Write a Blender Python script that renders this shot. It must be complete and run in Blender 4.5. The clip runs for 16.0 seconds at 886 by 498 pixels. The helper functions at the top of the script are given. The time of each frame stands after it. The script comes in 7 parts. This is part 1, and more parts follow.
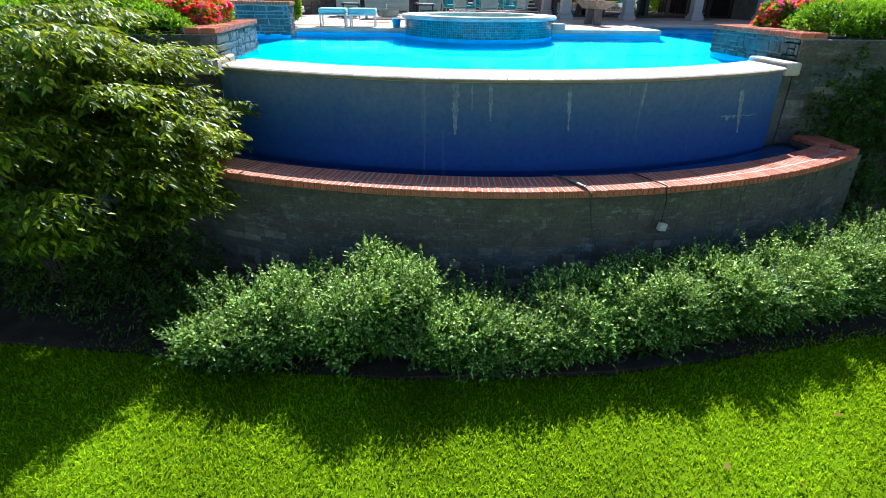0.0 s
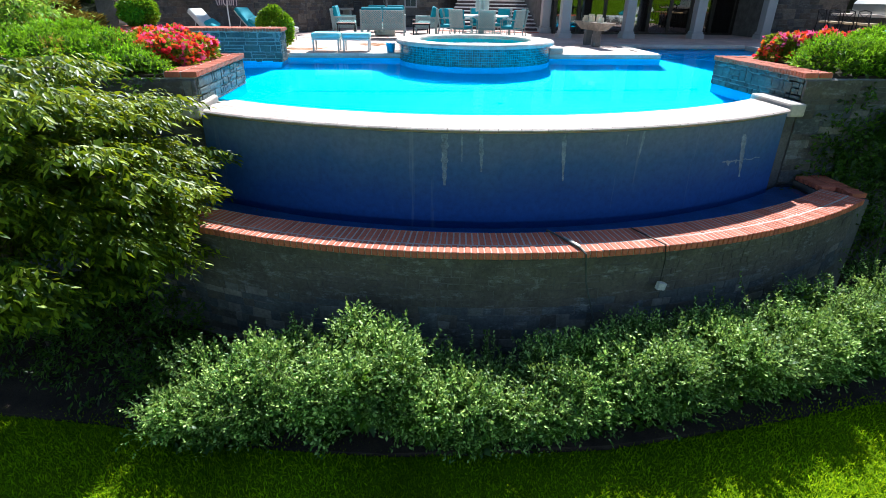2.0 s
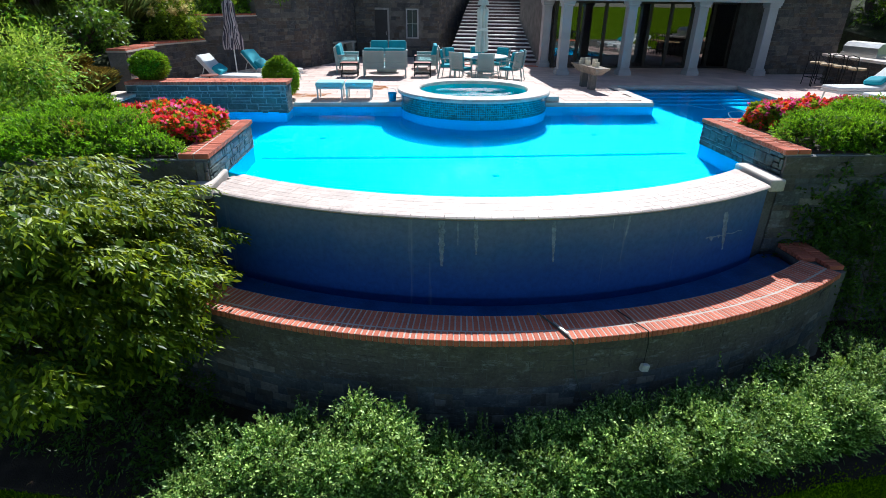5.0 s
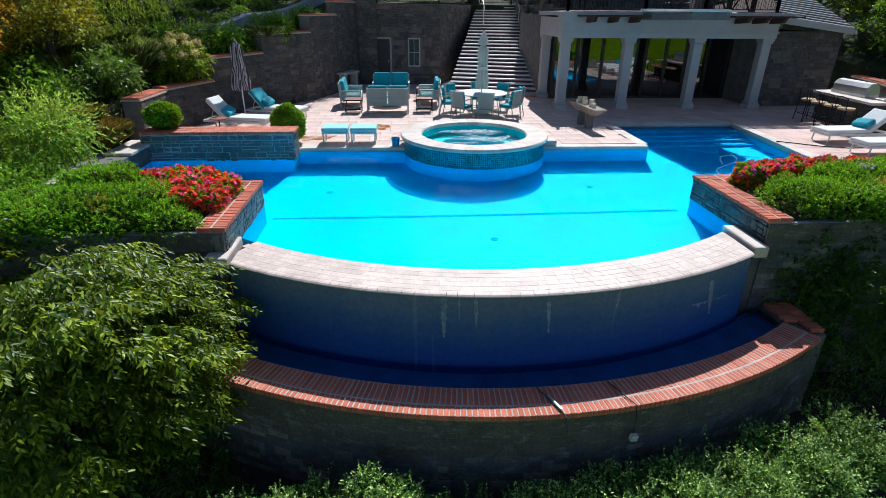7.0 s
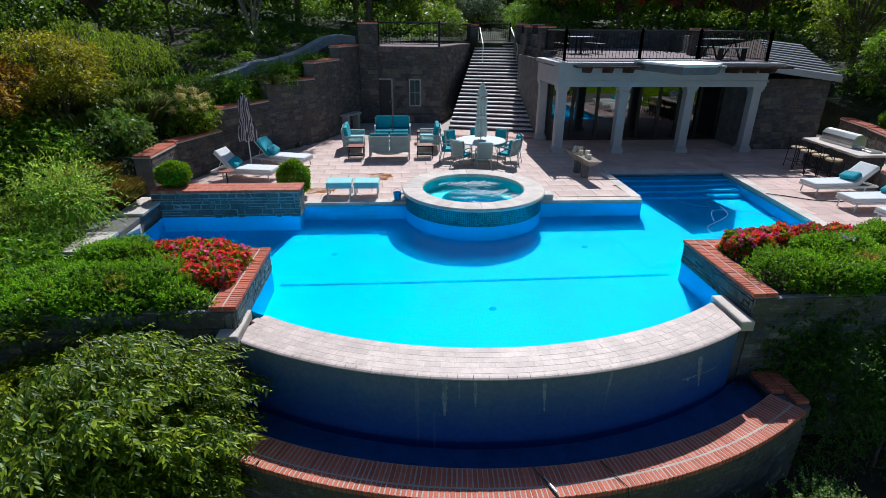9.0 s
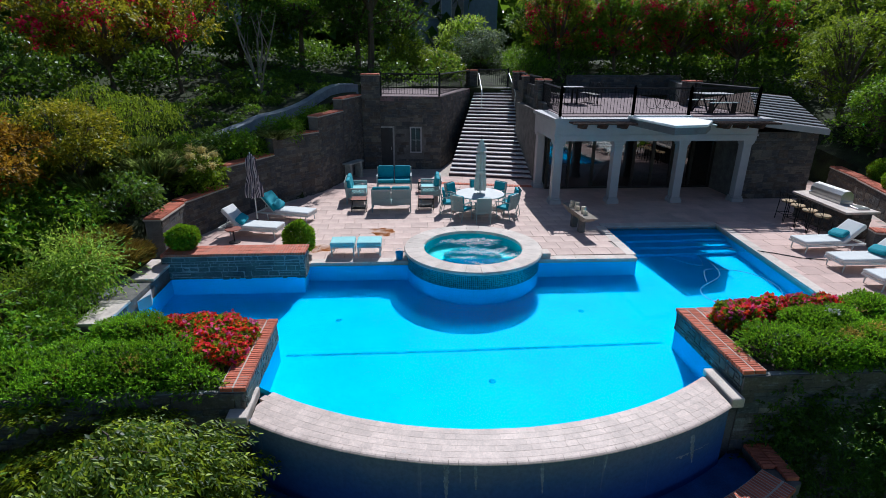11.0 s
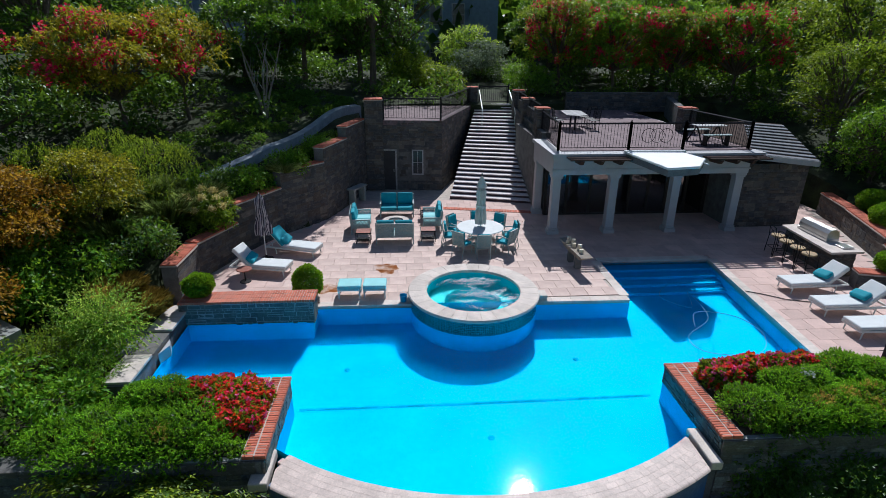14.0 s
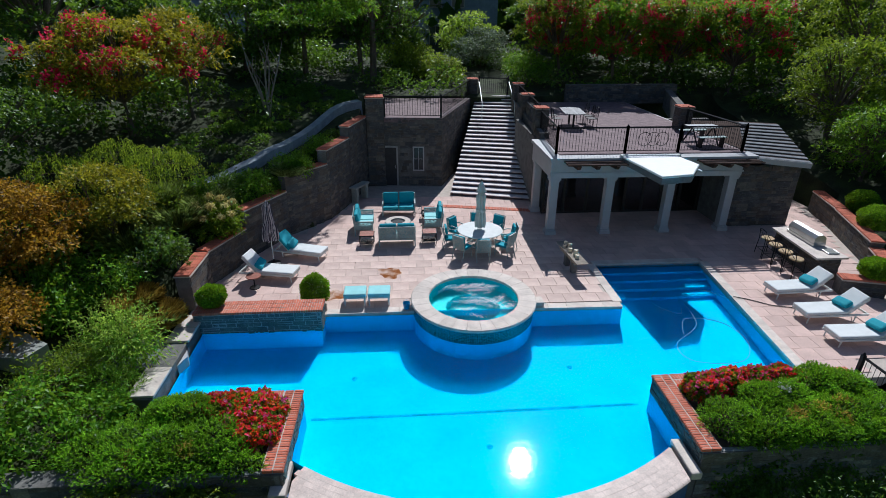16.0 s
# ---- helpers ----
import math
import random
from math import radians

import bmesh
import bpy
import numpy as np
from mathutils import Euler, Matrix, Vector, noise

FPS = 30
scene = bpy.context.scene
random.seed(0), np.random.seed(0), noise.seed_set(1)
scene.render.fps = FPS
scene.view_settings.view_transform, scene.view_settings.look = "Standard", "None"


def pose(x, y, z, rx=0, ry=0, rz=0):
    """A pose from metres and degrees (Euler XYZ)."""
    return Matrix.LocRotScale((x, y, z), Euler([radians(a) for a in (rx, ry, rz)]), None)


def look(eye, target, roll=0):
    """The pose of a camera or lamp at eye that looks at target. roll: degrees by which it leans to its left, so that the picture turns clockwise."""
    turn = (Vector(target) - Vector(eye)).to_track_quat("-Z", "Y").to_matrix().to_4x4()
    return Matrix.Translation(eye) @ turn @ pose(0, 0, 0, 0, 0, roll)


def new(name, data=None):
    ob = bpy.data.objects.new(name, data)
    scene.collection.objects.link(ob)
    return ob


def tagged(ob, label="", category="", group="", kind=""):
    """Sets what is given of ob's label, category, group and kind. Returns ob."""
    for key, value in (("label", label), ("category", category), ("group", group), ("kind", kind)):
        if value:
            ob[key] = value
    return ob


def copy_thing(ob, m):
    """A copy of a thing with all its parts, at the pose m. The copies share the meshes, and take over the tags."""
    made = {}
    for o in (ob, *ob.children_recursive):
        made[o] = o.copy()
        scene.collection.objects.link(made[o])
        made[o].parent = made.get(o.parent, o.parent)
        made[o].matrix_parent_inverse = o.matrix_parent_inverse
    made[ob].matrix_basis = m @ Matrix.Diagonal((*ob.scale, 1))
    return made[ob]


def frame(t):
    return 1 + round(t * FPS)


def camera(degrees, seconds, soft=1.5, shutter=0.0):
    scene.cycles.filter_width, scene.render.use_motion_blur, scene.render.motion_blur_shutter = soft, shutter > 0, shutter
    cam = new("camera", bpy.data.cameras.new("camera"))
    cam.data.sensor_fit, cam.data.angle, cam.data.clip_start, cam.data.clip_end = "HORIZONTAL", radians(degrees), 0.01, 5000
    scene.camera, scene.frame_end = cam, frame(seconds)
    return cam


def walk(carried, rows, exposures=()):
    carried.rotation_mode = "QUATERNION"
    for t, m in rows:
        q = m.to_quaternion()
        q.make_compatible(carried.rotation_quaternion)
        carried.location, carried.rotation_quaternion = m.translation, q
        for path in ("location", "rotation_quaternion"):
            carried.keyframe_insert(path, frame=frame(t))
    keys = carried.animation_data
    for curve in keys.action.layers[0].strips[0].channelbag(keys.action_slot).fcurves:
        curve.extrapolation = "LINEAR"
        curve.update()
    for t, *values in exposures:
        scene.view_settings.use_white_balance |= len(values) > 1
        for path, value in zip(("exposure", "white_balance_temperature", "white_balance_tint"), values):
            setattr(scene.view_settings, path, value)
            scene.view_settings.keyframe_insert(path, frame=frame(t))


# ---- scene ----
cam = camera(80.0, 16.0, 0.65)
PATH = [
    (0, (0.364, 0.275, 0.843), (0.514, 2.067, -0.033), 0.8),
    (0.5, (0.387, 0.427, 0.949), (0.538, 2.22, 0.076), 0.8),
    (1, (0.437, 0.569, 1.057), (0.585, 2.364, 0.188), 0.7),
    (1.5, (0.479, 0.693, 1.195), (0.627, 2.489, 0.328), 0.7),
    (2, (0.552, 0.8, 1.293), (0.697, 2.598, 0.429), 0.7),
    (2.5, (0.617, 0.879, 1.407), (0.759, 2.678, 0.544), 0.7),
    (3, (0.639, 0.9, 1.524), (0.776, 2.701, 0.666), 0.6),
    (3.5, (0.648, 0.874, 1.685), (0.786, 2.676, 0.829), 0.6),
    (4, (0.627, 0.859, 1.871), (0.765, 2.663, 1.02), 0.7),
    (6.5, (0.595, 0.806, 3.083), (0.731, 2.619, 2.249), 0.6),
    (7, (0.583, 0.808, 3.366), (0.716, 2.622, 2.536), 0.5),
    (7.5, (0.57, 0.823, 3.616), (0.703, 2.641, 2.793), 0.5),
    (8, (0.58, 0.824, 3.891), (0.713, 2.646, 3.078), 0.5),
    (8.5, (0.578, 0.822, 4.167), (0.712, 2.649, 3.364), 0.5),
    (9, (0.562, 0.83, 4.429), (0.697, 2.668, 3.652), 0.5),
    (11.5, (0.532, 0.802, 5.756), (0.669, 2.676, 5.072), 0.4),
    (12, (0.534, 0.808, 6.028), (0.67, 2.684, 5.347), 0.4),
    (12.5, (0.527, 0.8, 6.324), (0.663, 2.675, 5.641), 0.4),
    (13, (0.505, 0.787, 6.63), (0.641, 2.658, 5.938), 0.4),
    (13.5, (0.491, 0.758, 6.948), (0.627, 2.621, 6.234), 0.4),
    (14, (0.464, 0.711, 7.275), (0.599, 2.566, 6.539), 0.4),
    (14.5, (0.437, 0.662, 7.604), (0.572, 2.508, 6.845), 0.4),
    (15, (0.411, 0.61, 7.942), (0.546, 2.446, 7.161), 0.4),
    (15.5, (0.409, 0.566, 8.262), (0.543, 2.392, 7.458), 0.4),
    (16, (0.394, 0.524, 8.568), (0.528, 2.339, 7.739), 0.3),
]
walk(cam, [(t, look(eye, target, roll)) for t, eye, target, roll in PATH],
     exposures=[(0.0, 1.19, 5800, 7), (2.0, 1.06, 5800, 8), (4.0, 0.80, 5780, 9), (7.0, 0.35, 5740, 10), (9.0, 0.12, 5680, 11), (12.0, -0.05, 5620, 12), (16.0, -0.06, 5620, 10)])

# ---- world and sun ----
SUN_EL, SUN_AZ = radians(46.0), radians(15.5)
world = bpy.data.worlds.new("sky")
scene.world = world
world.use_nodes = True
wn = world.node_tree
sky = wn.nodes.new("ShaderNodeTexSky")
sky.sky_type = "NISHITA"
sky.sun_disc = False
sky.sun_elevation, sky.sun_rotation = SUN_EL, SUN_AZ
sky.altitude, sky.air_density, sky.dust_density, sky.ozone_density = 100, 1.0, 0.6, 1.0
wn.links.new(sky.outputs[0], wn.nodes["Background"].inputs[0])
wn.nodes["Background"].inputs[1].default_value = 0.06
sun = new("sun", bpy.data.lights.new("sun", "SUN"))
sun.data.energy, sun.data.angle, sun.data.color = 4.6, radians(0.6), (1.0, 0.95, 0.87)
to_sun = Vector((math.sin(SUN_AZ) * math.cos(SUN_EL), math.cos(SUN_AZ) * math.cos(SUN_EL), math.sin(SUN_EL)))
sun.matrix_world = look(to_sun * 60, (0, 0, 0))

# ---- materials ----


def nodes_of(name):
    m = bpy.data.materials.new(name)
    m.use_nodes = True
    t = m.node_tree
    return m, t, t.nodes["Principled BSDF"], t.nodes["Material Output"]


def rand_source(t, island):
    if island:
        return t.nodes.new("ShaderNodeNewGeometry").outputs["Random Per Island"]
    return t.nodes.new("ShaderNodeObjectInfo").outputs["Random"]


def noise_tex(t, scale, detail=4.0, rough=0.6, stretch=None):
    n = t.nodes.new("ShaderNodeTexNoise")
    n.inputs["Scale"].default_value, n.inputs["Detail"].default_value, n.inputs["Roughness"].default_value = scale, detail, rough
    c = t.nodes.new("ShaderNodeTexCoord")
    mp = t.nodes.new("ShaderNodeMapping")
    if stretch:
        mp.inputs["Scale"].default_value = stretch
    t.links.new(c.outputs["Object"], mp.inputs[0])
    t.links.new(mp.outputs[0], n.inputs["Vector"])
    return n


def ramp(t, source, stops):
    r = t.nodes.new("ShaderNodeValToRGB")
    e = r.color_ramp.elements
    while len(e) < len(stops):
        e.new(0.5)
    for k, (p, c) in zip(e, stops):
        k.position, k.color = p, (*c, 1)
    t.links.new(source, r.inputs[0])
    return r.outputs[0]


def mixed(t, a, b, fac, mode="MIX"):
    x = t.nodes.new("ShaderNodeMix")
    x.data_type, x.blend_type = "RGBA", mode
    for socket, v in ((x.inputs["Factor"], fac), (x.inputs["A"], a), (x.inputs["B"], b)):
        if isinstance(v, (int, float)):
            socket.default_value = v
        elif isinstance(v, tuple):
            socket.default_value = (*v, 1)
        else:
            t.links.new(v, socket)
    return x.outputs["Result"]


def shade(c, k):
    return tuple(min(1.0, v * k) for v in c)


def mat(name, c, rough=0.7, metal=0.0, spread=0.25, scale=3.0, fine=30.0, bump=0.15, rnd=0.2, island=False, alt=None, stretch=None, spec=0.4):
    """A surface with broad stains, fine grain, a tone of its own for each piece, and fine relief."""
    m, t, p, out = nodes_of(name)
    broad, grain = noise_tex(t, scale, 3, stretch=stretch), noise_tex(t, fine, 4, stretch=stretch)
    a = ramp(t, broad.outputs[0], [(0.3, shade(c, 1 - spread)), (0.7, shade(alt or c, 1 + spread))])
    b = ramp(t, grain.outputs[0], [(0.25, (1 - spread,) * 3), (0.75, (1 + spread * 0.6,) * 3)])
    col = mixed(t, a, b, 1.0, "MULTIPLY")
    if rnd:
        r = ramp(t, rand_source(t, island), [(0.0, (1 - rnd,) * 3), (1.0, (1 + rnd,) * 3)])
        col = mixed(t, col, r, 1.0, "MULTIPLY")
    t.links.new(col, p.inputs["Base Color"])
    p.inputs["Roughness"].default_value, p.inputs["Metallic"].default_value = rough, metal
    p.inputs["Specular IOR Level"].default_value = spec
    if bump:
        bn = t.nodes.new("ShaderNodeBump")
        bn.inputs["Strength"].default_value, bn.inputs["Distance"].default_value = bump, 0.02
        t.links.new(grain.outputs[0], bn.inputs["Height"])
        t.links.new(bn.outputs[0], p.inputs["Normal"])
    return m


def stone_mat(name, tones, rough=0.85, island=True, k=1.0, bloom=0.0):
    """Quarried stone: each block takes one of several tones, with mottling and a rough face."""
    m, t, p, out = nodes_of(name)
    n = len(tones)
    r = t.nodes.new("ShaderNodeValToRGB")
    r.color_ramp.interpolation = "CONSTANT"
    e = r.color_ramp.elements
    while len(e) < n:
        e.new(0.5)
    for i, c in enumerate(tones):
        e[i].position, e[i].color = i / n, (*shade(c, k), 1)
    t.links.new(rand_source(t, island), r.inputs[0])
    big, fine = noise_tex(t, 2.2, 5), noise_tex(t, 22, 6, 0.7)
    col = mixed(t, r.outputs[0], ramp(t, big.outputs[0], [(0.3, (0.6, 0.6, 0.62)), (0.7, (1.3, 1.25, 1.15))]), 1.0, "MULTIPLY")
    col = mixed(t, col, ramp(t, fine.outputs[0], [(0.3, (0.65, 0.65, 0.65)), (0.75, (1.25, 1.25, 1.25))]), 1.0, "MULTIPLY")
    if bloom:
        streak = noise_tex(t, 4.2, 7, 0.78, stretch=(1, 1, 2.4))
        col = mixed(t, col, (0.34, 0.36, 0.37), ramp(t, streak.outputs[0], [(0.54, (0, 0, 0)), (0.70, (bloom,) * 3)]))
    t.links.new(col, p.inputs["Base Color"])
    p.inputs["Roughness"].default_value = rough
    bn = t.nodes.new("ShaderNodeBump")
    bn.inputs["Strength"].default_value, bn.inputs["Distance"].default_value = 0.6, 0.03
    t.links.new(fine.outputs[0], bn.inputs["Height"])
    t.links.new(bn.outputs[0], p.inputs["Normal"])
    return m


def leaf_mat(name, dark, light, through_c, trans=0.4, rough=0.5, spec=0.2):
    """Leaves: each its own green, shiny on top, light passing through from behind."""
    m, t, p, out = nodes_of(name)
    col = ramp(t, rand_source(t, True), [(0.0, shade(dark, 0.7)), (0.45, shade(dark, 1.5)), (0.72, light), (1.0, shade(light, 1.8))])
    patch = noise_tex(t, 1.1, 3)
    col = mixed(t, col, ramp(t, patch.outputs[0], [(0.3, (0.52, 0.56, 0.55)), (0.7, (1.35, 1.28, 1.15))]), 1.0, "MULTIPLY")
    t.links.new(col, p.inputs["Base Color"])
    p.inputs["Roughness"].default_value = rough
    p.inputs["Specular IOR Level"].default_value = spec
    tr = t.nodes.new("ShaderNodeBsdfTranslucent")
    tc = mixed(t, col, through_c, 0.6)
    t.links.new(tc, tr.inputs["Color"])
    mx = t.nodes.new("ShaderNodeMixShader")
    mx.inputs[0].default_value = trans
    t.links.new(p.outputs[0], mx.inputs[1])
    t.links.new(tr.outputs[0], mx.inputs[2])
    t.links.new(mx.outputs[0], out.inputs[0])
    return m


def water_mat(name, tint, ripple=0.04, scale=3.0, rough=0.02, mirror=0.4):
    """Clear tinted water with a rippled, mirroring surface."""
    m, t, p, out = nodes_of(name)
    t.nodes.remove(p)
    n1, n2 = noise_tex(t, scale, 2), noise_tex(t, scale * 4.2, 2)
    h = mixed(t, n1.outputs[0], n2.outputs[0], 0.35)
    bn = t.nodes.new("ShaderNodeBump")
    bn.inputs["Strength"].default_value, bn.inputs["Distance"].default_value = ripple, 0.1
    t.links.new(h, bn.inputs["Height"])
    clear = t.nodes.new("ShaderNodeBsdfRefraction")
    clear.inputs[0].default_value = (*tint, 1)
    clear.inputs["Roughness"].default_value, clear.inputs["IOR"].default_value = 0.0, 1.33
    t.links.new(bn.outputs[0], clear.inputs["Normal"])
    gl = t.nodes.new("ShaderNodeBsdfGlossy")
    gl.inputs["Roughness"].default_value = rough
    t.links.new(bn.outputs[0], gl.inputs["Normal"])
    fr = t.nodes.new("ShaderNodeFresnel")
    fr.inputs["IOR"].default_value = 1.33
    t.links.new(bn.outputs[0], fr.inputs["Normal"])
    half = t.nodes.new("ShaderNodeMath")
    half.operation = "MULTIPLY"
    half.inputs[1].default_value = mirror
    t.links.new(fr.outputs[0], half.inputs[0])
    mx = t.nodes.new("ShaderNodeMixShader")
    t.links.new(half.outputs[0], mx.inputs[0])
    t.links.new(clear.outputs[0], mx.inputs[1])
    t.links.new(gl.outputs[0], mx.inputs[2])
    t.links.new(mx.outputs[0], out.inputs[0])
    return m


def glass_mat(name, tint=(0.55, 0.6, 0.6)):
    m, t, p, out = nodes_of(name)
    t.nodes.remove(p)
    clear = t.nodes.new("ShaderNodeBsdfTransparent")
    clear.inputs[0].default_value = (*tint, 1)
    gl = t.nodes.new("ShaderNodeBsdfGlossy")
    gl.inputs["Roughness"].default_value = 0.01
    fr = t.nodes.new("ShaderNodeFresnel")
    fr.inputs["IOR"].default_value = 2.5
    mx = t.nodes.new("ShaderNodeMixShader")
    t.links.new(fr.outputs[0], mx.inputs[0])
    t.links.new(clear.outputs[0], mx.inputs[1])
    t.links.new(gl.outputs[0], mx.inputs[2])
    t.links.new(mx.outputs[0], out.inputs[0])
    return m


def streaked_paint(name):
    """Blue pool paint: chalky and grey above, deep blue below, with pale lime runs."""
    m, t, p, out = nodes_of(name)
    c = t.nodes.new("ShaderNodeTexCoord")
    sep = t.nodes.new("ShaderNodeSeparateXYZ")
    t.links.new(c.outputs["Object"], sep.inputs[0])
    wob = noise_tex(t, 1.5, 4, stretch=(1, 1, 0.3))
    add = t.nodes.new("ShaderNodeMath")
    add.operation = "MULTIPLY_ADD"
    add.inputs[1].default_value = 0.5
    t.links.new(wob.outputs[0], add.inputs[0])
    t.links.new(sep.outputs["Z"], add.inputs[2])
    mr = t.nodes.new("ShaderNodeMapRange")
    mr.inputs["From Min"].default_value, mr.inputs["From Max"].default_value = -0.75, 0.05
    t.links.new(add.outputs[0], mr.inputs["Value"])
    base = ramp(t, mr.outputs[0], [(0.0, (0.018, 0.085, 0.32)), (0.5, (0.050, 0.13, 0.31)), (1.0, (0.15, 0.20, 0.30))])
    fine = noise_tex(t, 14, 5)
    col = mixed(t, base, ramp(t, fine.outputs[0], [(0.3, (0.82, 0.82, 0.82)), (0.7, (1.15, 1.15, 1.15))]), 1.0, "MULTIPLY")
    runs = noise_tex(t, 5.0, 5, 0.7, stretch=(1, 1, 0.04))
    rm = ramp(t, runs.outputs[0], [(0.60, (0, 0, 0)), (0.72, (1, 1, 1))])
    col = mixed(t, col, (0.35, 0.4, 0.48), mixed(t, (0, 0, 0), rm, 0.35))
    t.links.new(col, p.inputs["Base Color"])
    p.inputs["Roughness"].default_value = 0.75
    return m


BRICK = mat("red_brick", (0.58, 0.165, 0.095), 0.85, spread=0.2, scale=8, fine=60, rnd=0.18, bump=0.4)
MORTAR = mat("mortar", (0.50, 0.43, 0.37), 0.95, rnd=0, spread=0.15)
GREYSTONE = stone_mat("grey_fieldstone", [(0.12, 0.125, 0.13), (0.17, 0.165, 0.155), (0.15, 0.13, 0.11), (0.10, 0.105, 0.115), (0.23, 0.21, 0.185), (0.13, 0.115, 0.10), (0.11, 0.115, 0.125)], k=0.72, bloom=0.35)
POOLSTONE = stone_mat("blue_green_ledgestone", [(0.15, 0.22, 0.25), (0.20, 0.28, 0.30), (0.12, 0.16, 0.19), (0.28, 0.33, 0.33), (0.17, 0.24, 0.24)], k=0.62, bloom=0.4)
POOLBED = mat("pale_joint", (0.30, 0.31, 0.30), 0.95, rnd=0, spread=0.25)
WALLSTONE = stone_mat("dark_fieldstone", [(0.075, 0.085, 0.09), (0.10, 0.105, 0.10), (0.085, 0.08, 0.07), (0.06, 0.07, 0.078), (0.15, 0.145, 0.13), (0.075, 0.07, 0.06), (0.065, 0.075, 0.08)], k=1.7, bloom=0.75)
STONEBED = mat("dark_joint", (0.15, 0.145, 0.135), 0.95, rnd=0, spread=0.3)
PINKPAVER = mat("pink_sandstone_paver", (0.62, 0.445, 0.385), 0.8, spread=0.13, scale=1.3, fine=25, rnd=0.10, alt=(0.63, 0.49, 0.42))
WETSTONE = mat("wet_limestone", (0.60, 0.485, 0.42), 0.58, spread=0.18, scale=2.5, fine=30, rnd=0.09, spec=0.5)
LIMESTAIN = mat("lime_deposit", (0.24, 0.31, 0.42), 0.9, spread=0.35, scale=14, fine=60, rnd=0)
LIMESTONE = mat("pale_limestone", (0.64, 0.56, 0.49), 0.8, spread=0.15, scale=2.5, fine=30, rnd=0.10)
WHITEPAINT = mat("white_paint", (0.41, 0.41, 0.415), 0.55, spread=0.06, rnd=0.03, bump=0.05)
POOLPLASTER = mat("pool_plaster", (0.02, 0.56, 0.82), 0.7, spread=0.07, scale=0.7, fine=7, rnd=0, bump=0.05)
POOLPAINT = streaked_paint("blue_pool_paint")
TEALTILE = mat("teal_mosaic", (0.05, 0.20, 0.21), 0.15, spread=0.3, scale=9, fine=40, rnd=0.35, island=True, spec=0.6)
WATER = water_mat("pool_water", (0.45, 0.83, 1.0), 0.018, 2.2, rough=0.05)
SPAWATER = water_mat("spa_water", (0.62, 0.98, 1.0), 0.25, 5.5, 0.05, mirror=0.25)
DARKWATER = water_mat("basin_water", (0.85, 0.94, 1.0), 0.04, 3.0, mirror=0.8)
SOIL = mat("dark_mulch", (0.055, 0.038, 0.026), 0.95, spread=0.4, rnd=0, fine=50, bump=0.8)
TEAL = mat("teal_cushion", (0.025, 0.34, 0.42), 0.85, spread=0.12, fine=120, rnd=0.08, bump=0.2)
PALETEAL = mat("aqua_cushion", (0.36, 0.72, 0.72), 0.85, spread=0.06, fine=120, rnd=0.05, bump=0.2)
OFFWHITE = mat("white_canvas", (0.72, 0.74, 0.72), 0.9, spread=0.06, fine=120, rnd=0.03, bump=0.2)
SAGEMETAL = mat("grey_green_metal", (0.34, 0.43, 0.42), 0.45, spread=0.1, rnd=0.05, bump=0.1)
WHITEMETAL = mat("pale_metal", (0.66, 0.70, 0.68), 0.4, spread=0.05, rnd=0.03, bump=0.05)
REDWOOD = mat("red_brown_slats", (0.33, 0.11, 0.07), 0.5, spread=0.25, scale=2, fine=30, stretch=(1, 8, 1), rnd=0.2)
TIMBER = mat("weathered_timber", (0.065, 0.035, 0.025), 0.9, spread=0.3, fine=30, stretch=(6, 1, 1), rnd=0.15)
IRON = mat("black_iron", (0.018, 0.018, 0.02), 0.45, metal=0.6, spread=0.2, rnd=0, bump=0.1)
BRONZE = mat("dark_bronze_frame", (0.05, 0.042, 0.035), 0.4, metal=0.5, rnd=0.05)
STEEL = mat("brushed_steel", (0.55, 0.55, 0.54), 0.3, metal=0.9, spread=0.08, fine=80, stretch=(1, 12, 1), rnd=0.02)
GLASS = glass_mat("window_glass")
SLATE = mat("grey_weathered_board", (0.20, 0.205, 0.22), 0.6, spread=0.2, rnd=0.25, fine=25)
DARKPAVER = mat("dark_clay_paver", (0.17, 0.12, 0.125), 0.85, spread=0.3, fine=20, rnd=0.2)
CONCRETE = mat("grey_concrete", (0.34, 0.36, 0.33), 0.85, spread=0.2, scale=1.5, fine=25, rnd=0)
HOUSEBLUE = mat("blue_grey_siding", (0.20, 0.26, 0.33), 0.7, spread=0.15, rnd=0.05)
BARK = mat("bark", (0.13, 0.10, 0.075), 0.95, spread=0.4, fine=20, stretch=(1, 1, 0.25), rnd=0.1, bump=0.9)
STEM = mat("green_stem", (0.12, 0.15, 0.05), 0.8, rnd=0.1)
PARASOL_GREY = mat("grey_green_canvas", (0.58, 0.61, 0.56), 0.9, spread=0.12, fine=90, rnd=0.02)
WICKER = mat("tan_wicker", (0.42, 0.30, 0.16), 0.7, spread=0.3, fine=90, rnd=0.1, bump=0.6)
CANDLE = mat("cream_wax", (0.72, 0.62, 0.45), 0.5, spread=0.08, rnd=0.1)
BLUEPLASTIC = mat("blue_plastic", (0.03, 0.32, 0.55), 0.3, spread=0.05, rnd=0.0)
RUBBER = mat("black_rubber", (0.02, 0.022, 0.02), 0.6, rnd=0)
HOSEMAT = mat("blue_hose", (0.10, 0.36, 0.55), 0.4, rnd=0)
PLASTICBOX = mat("grey_plastic", (0.55, 0.55, 0.52), 0.5, rnd=0)

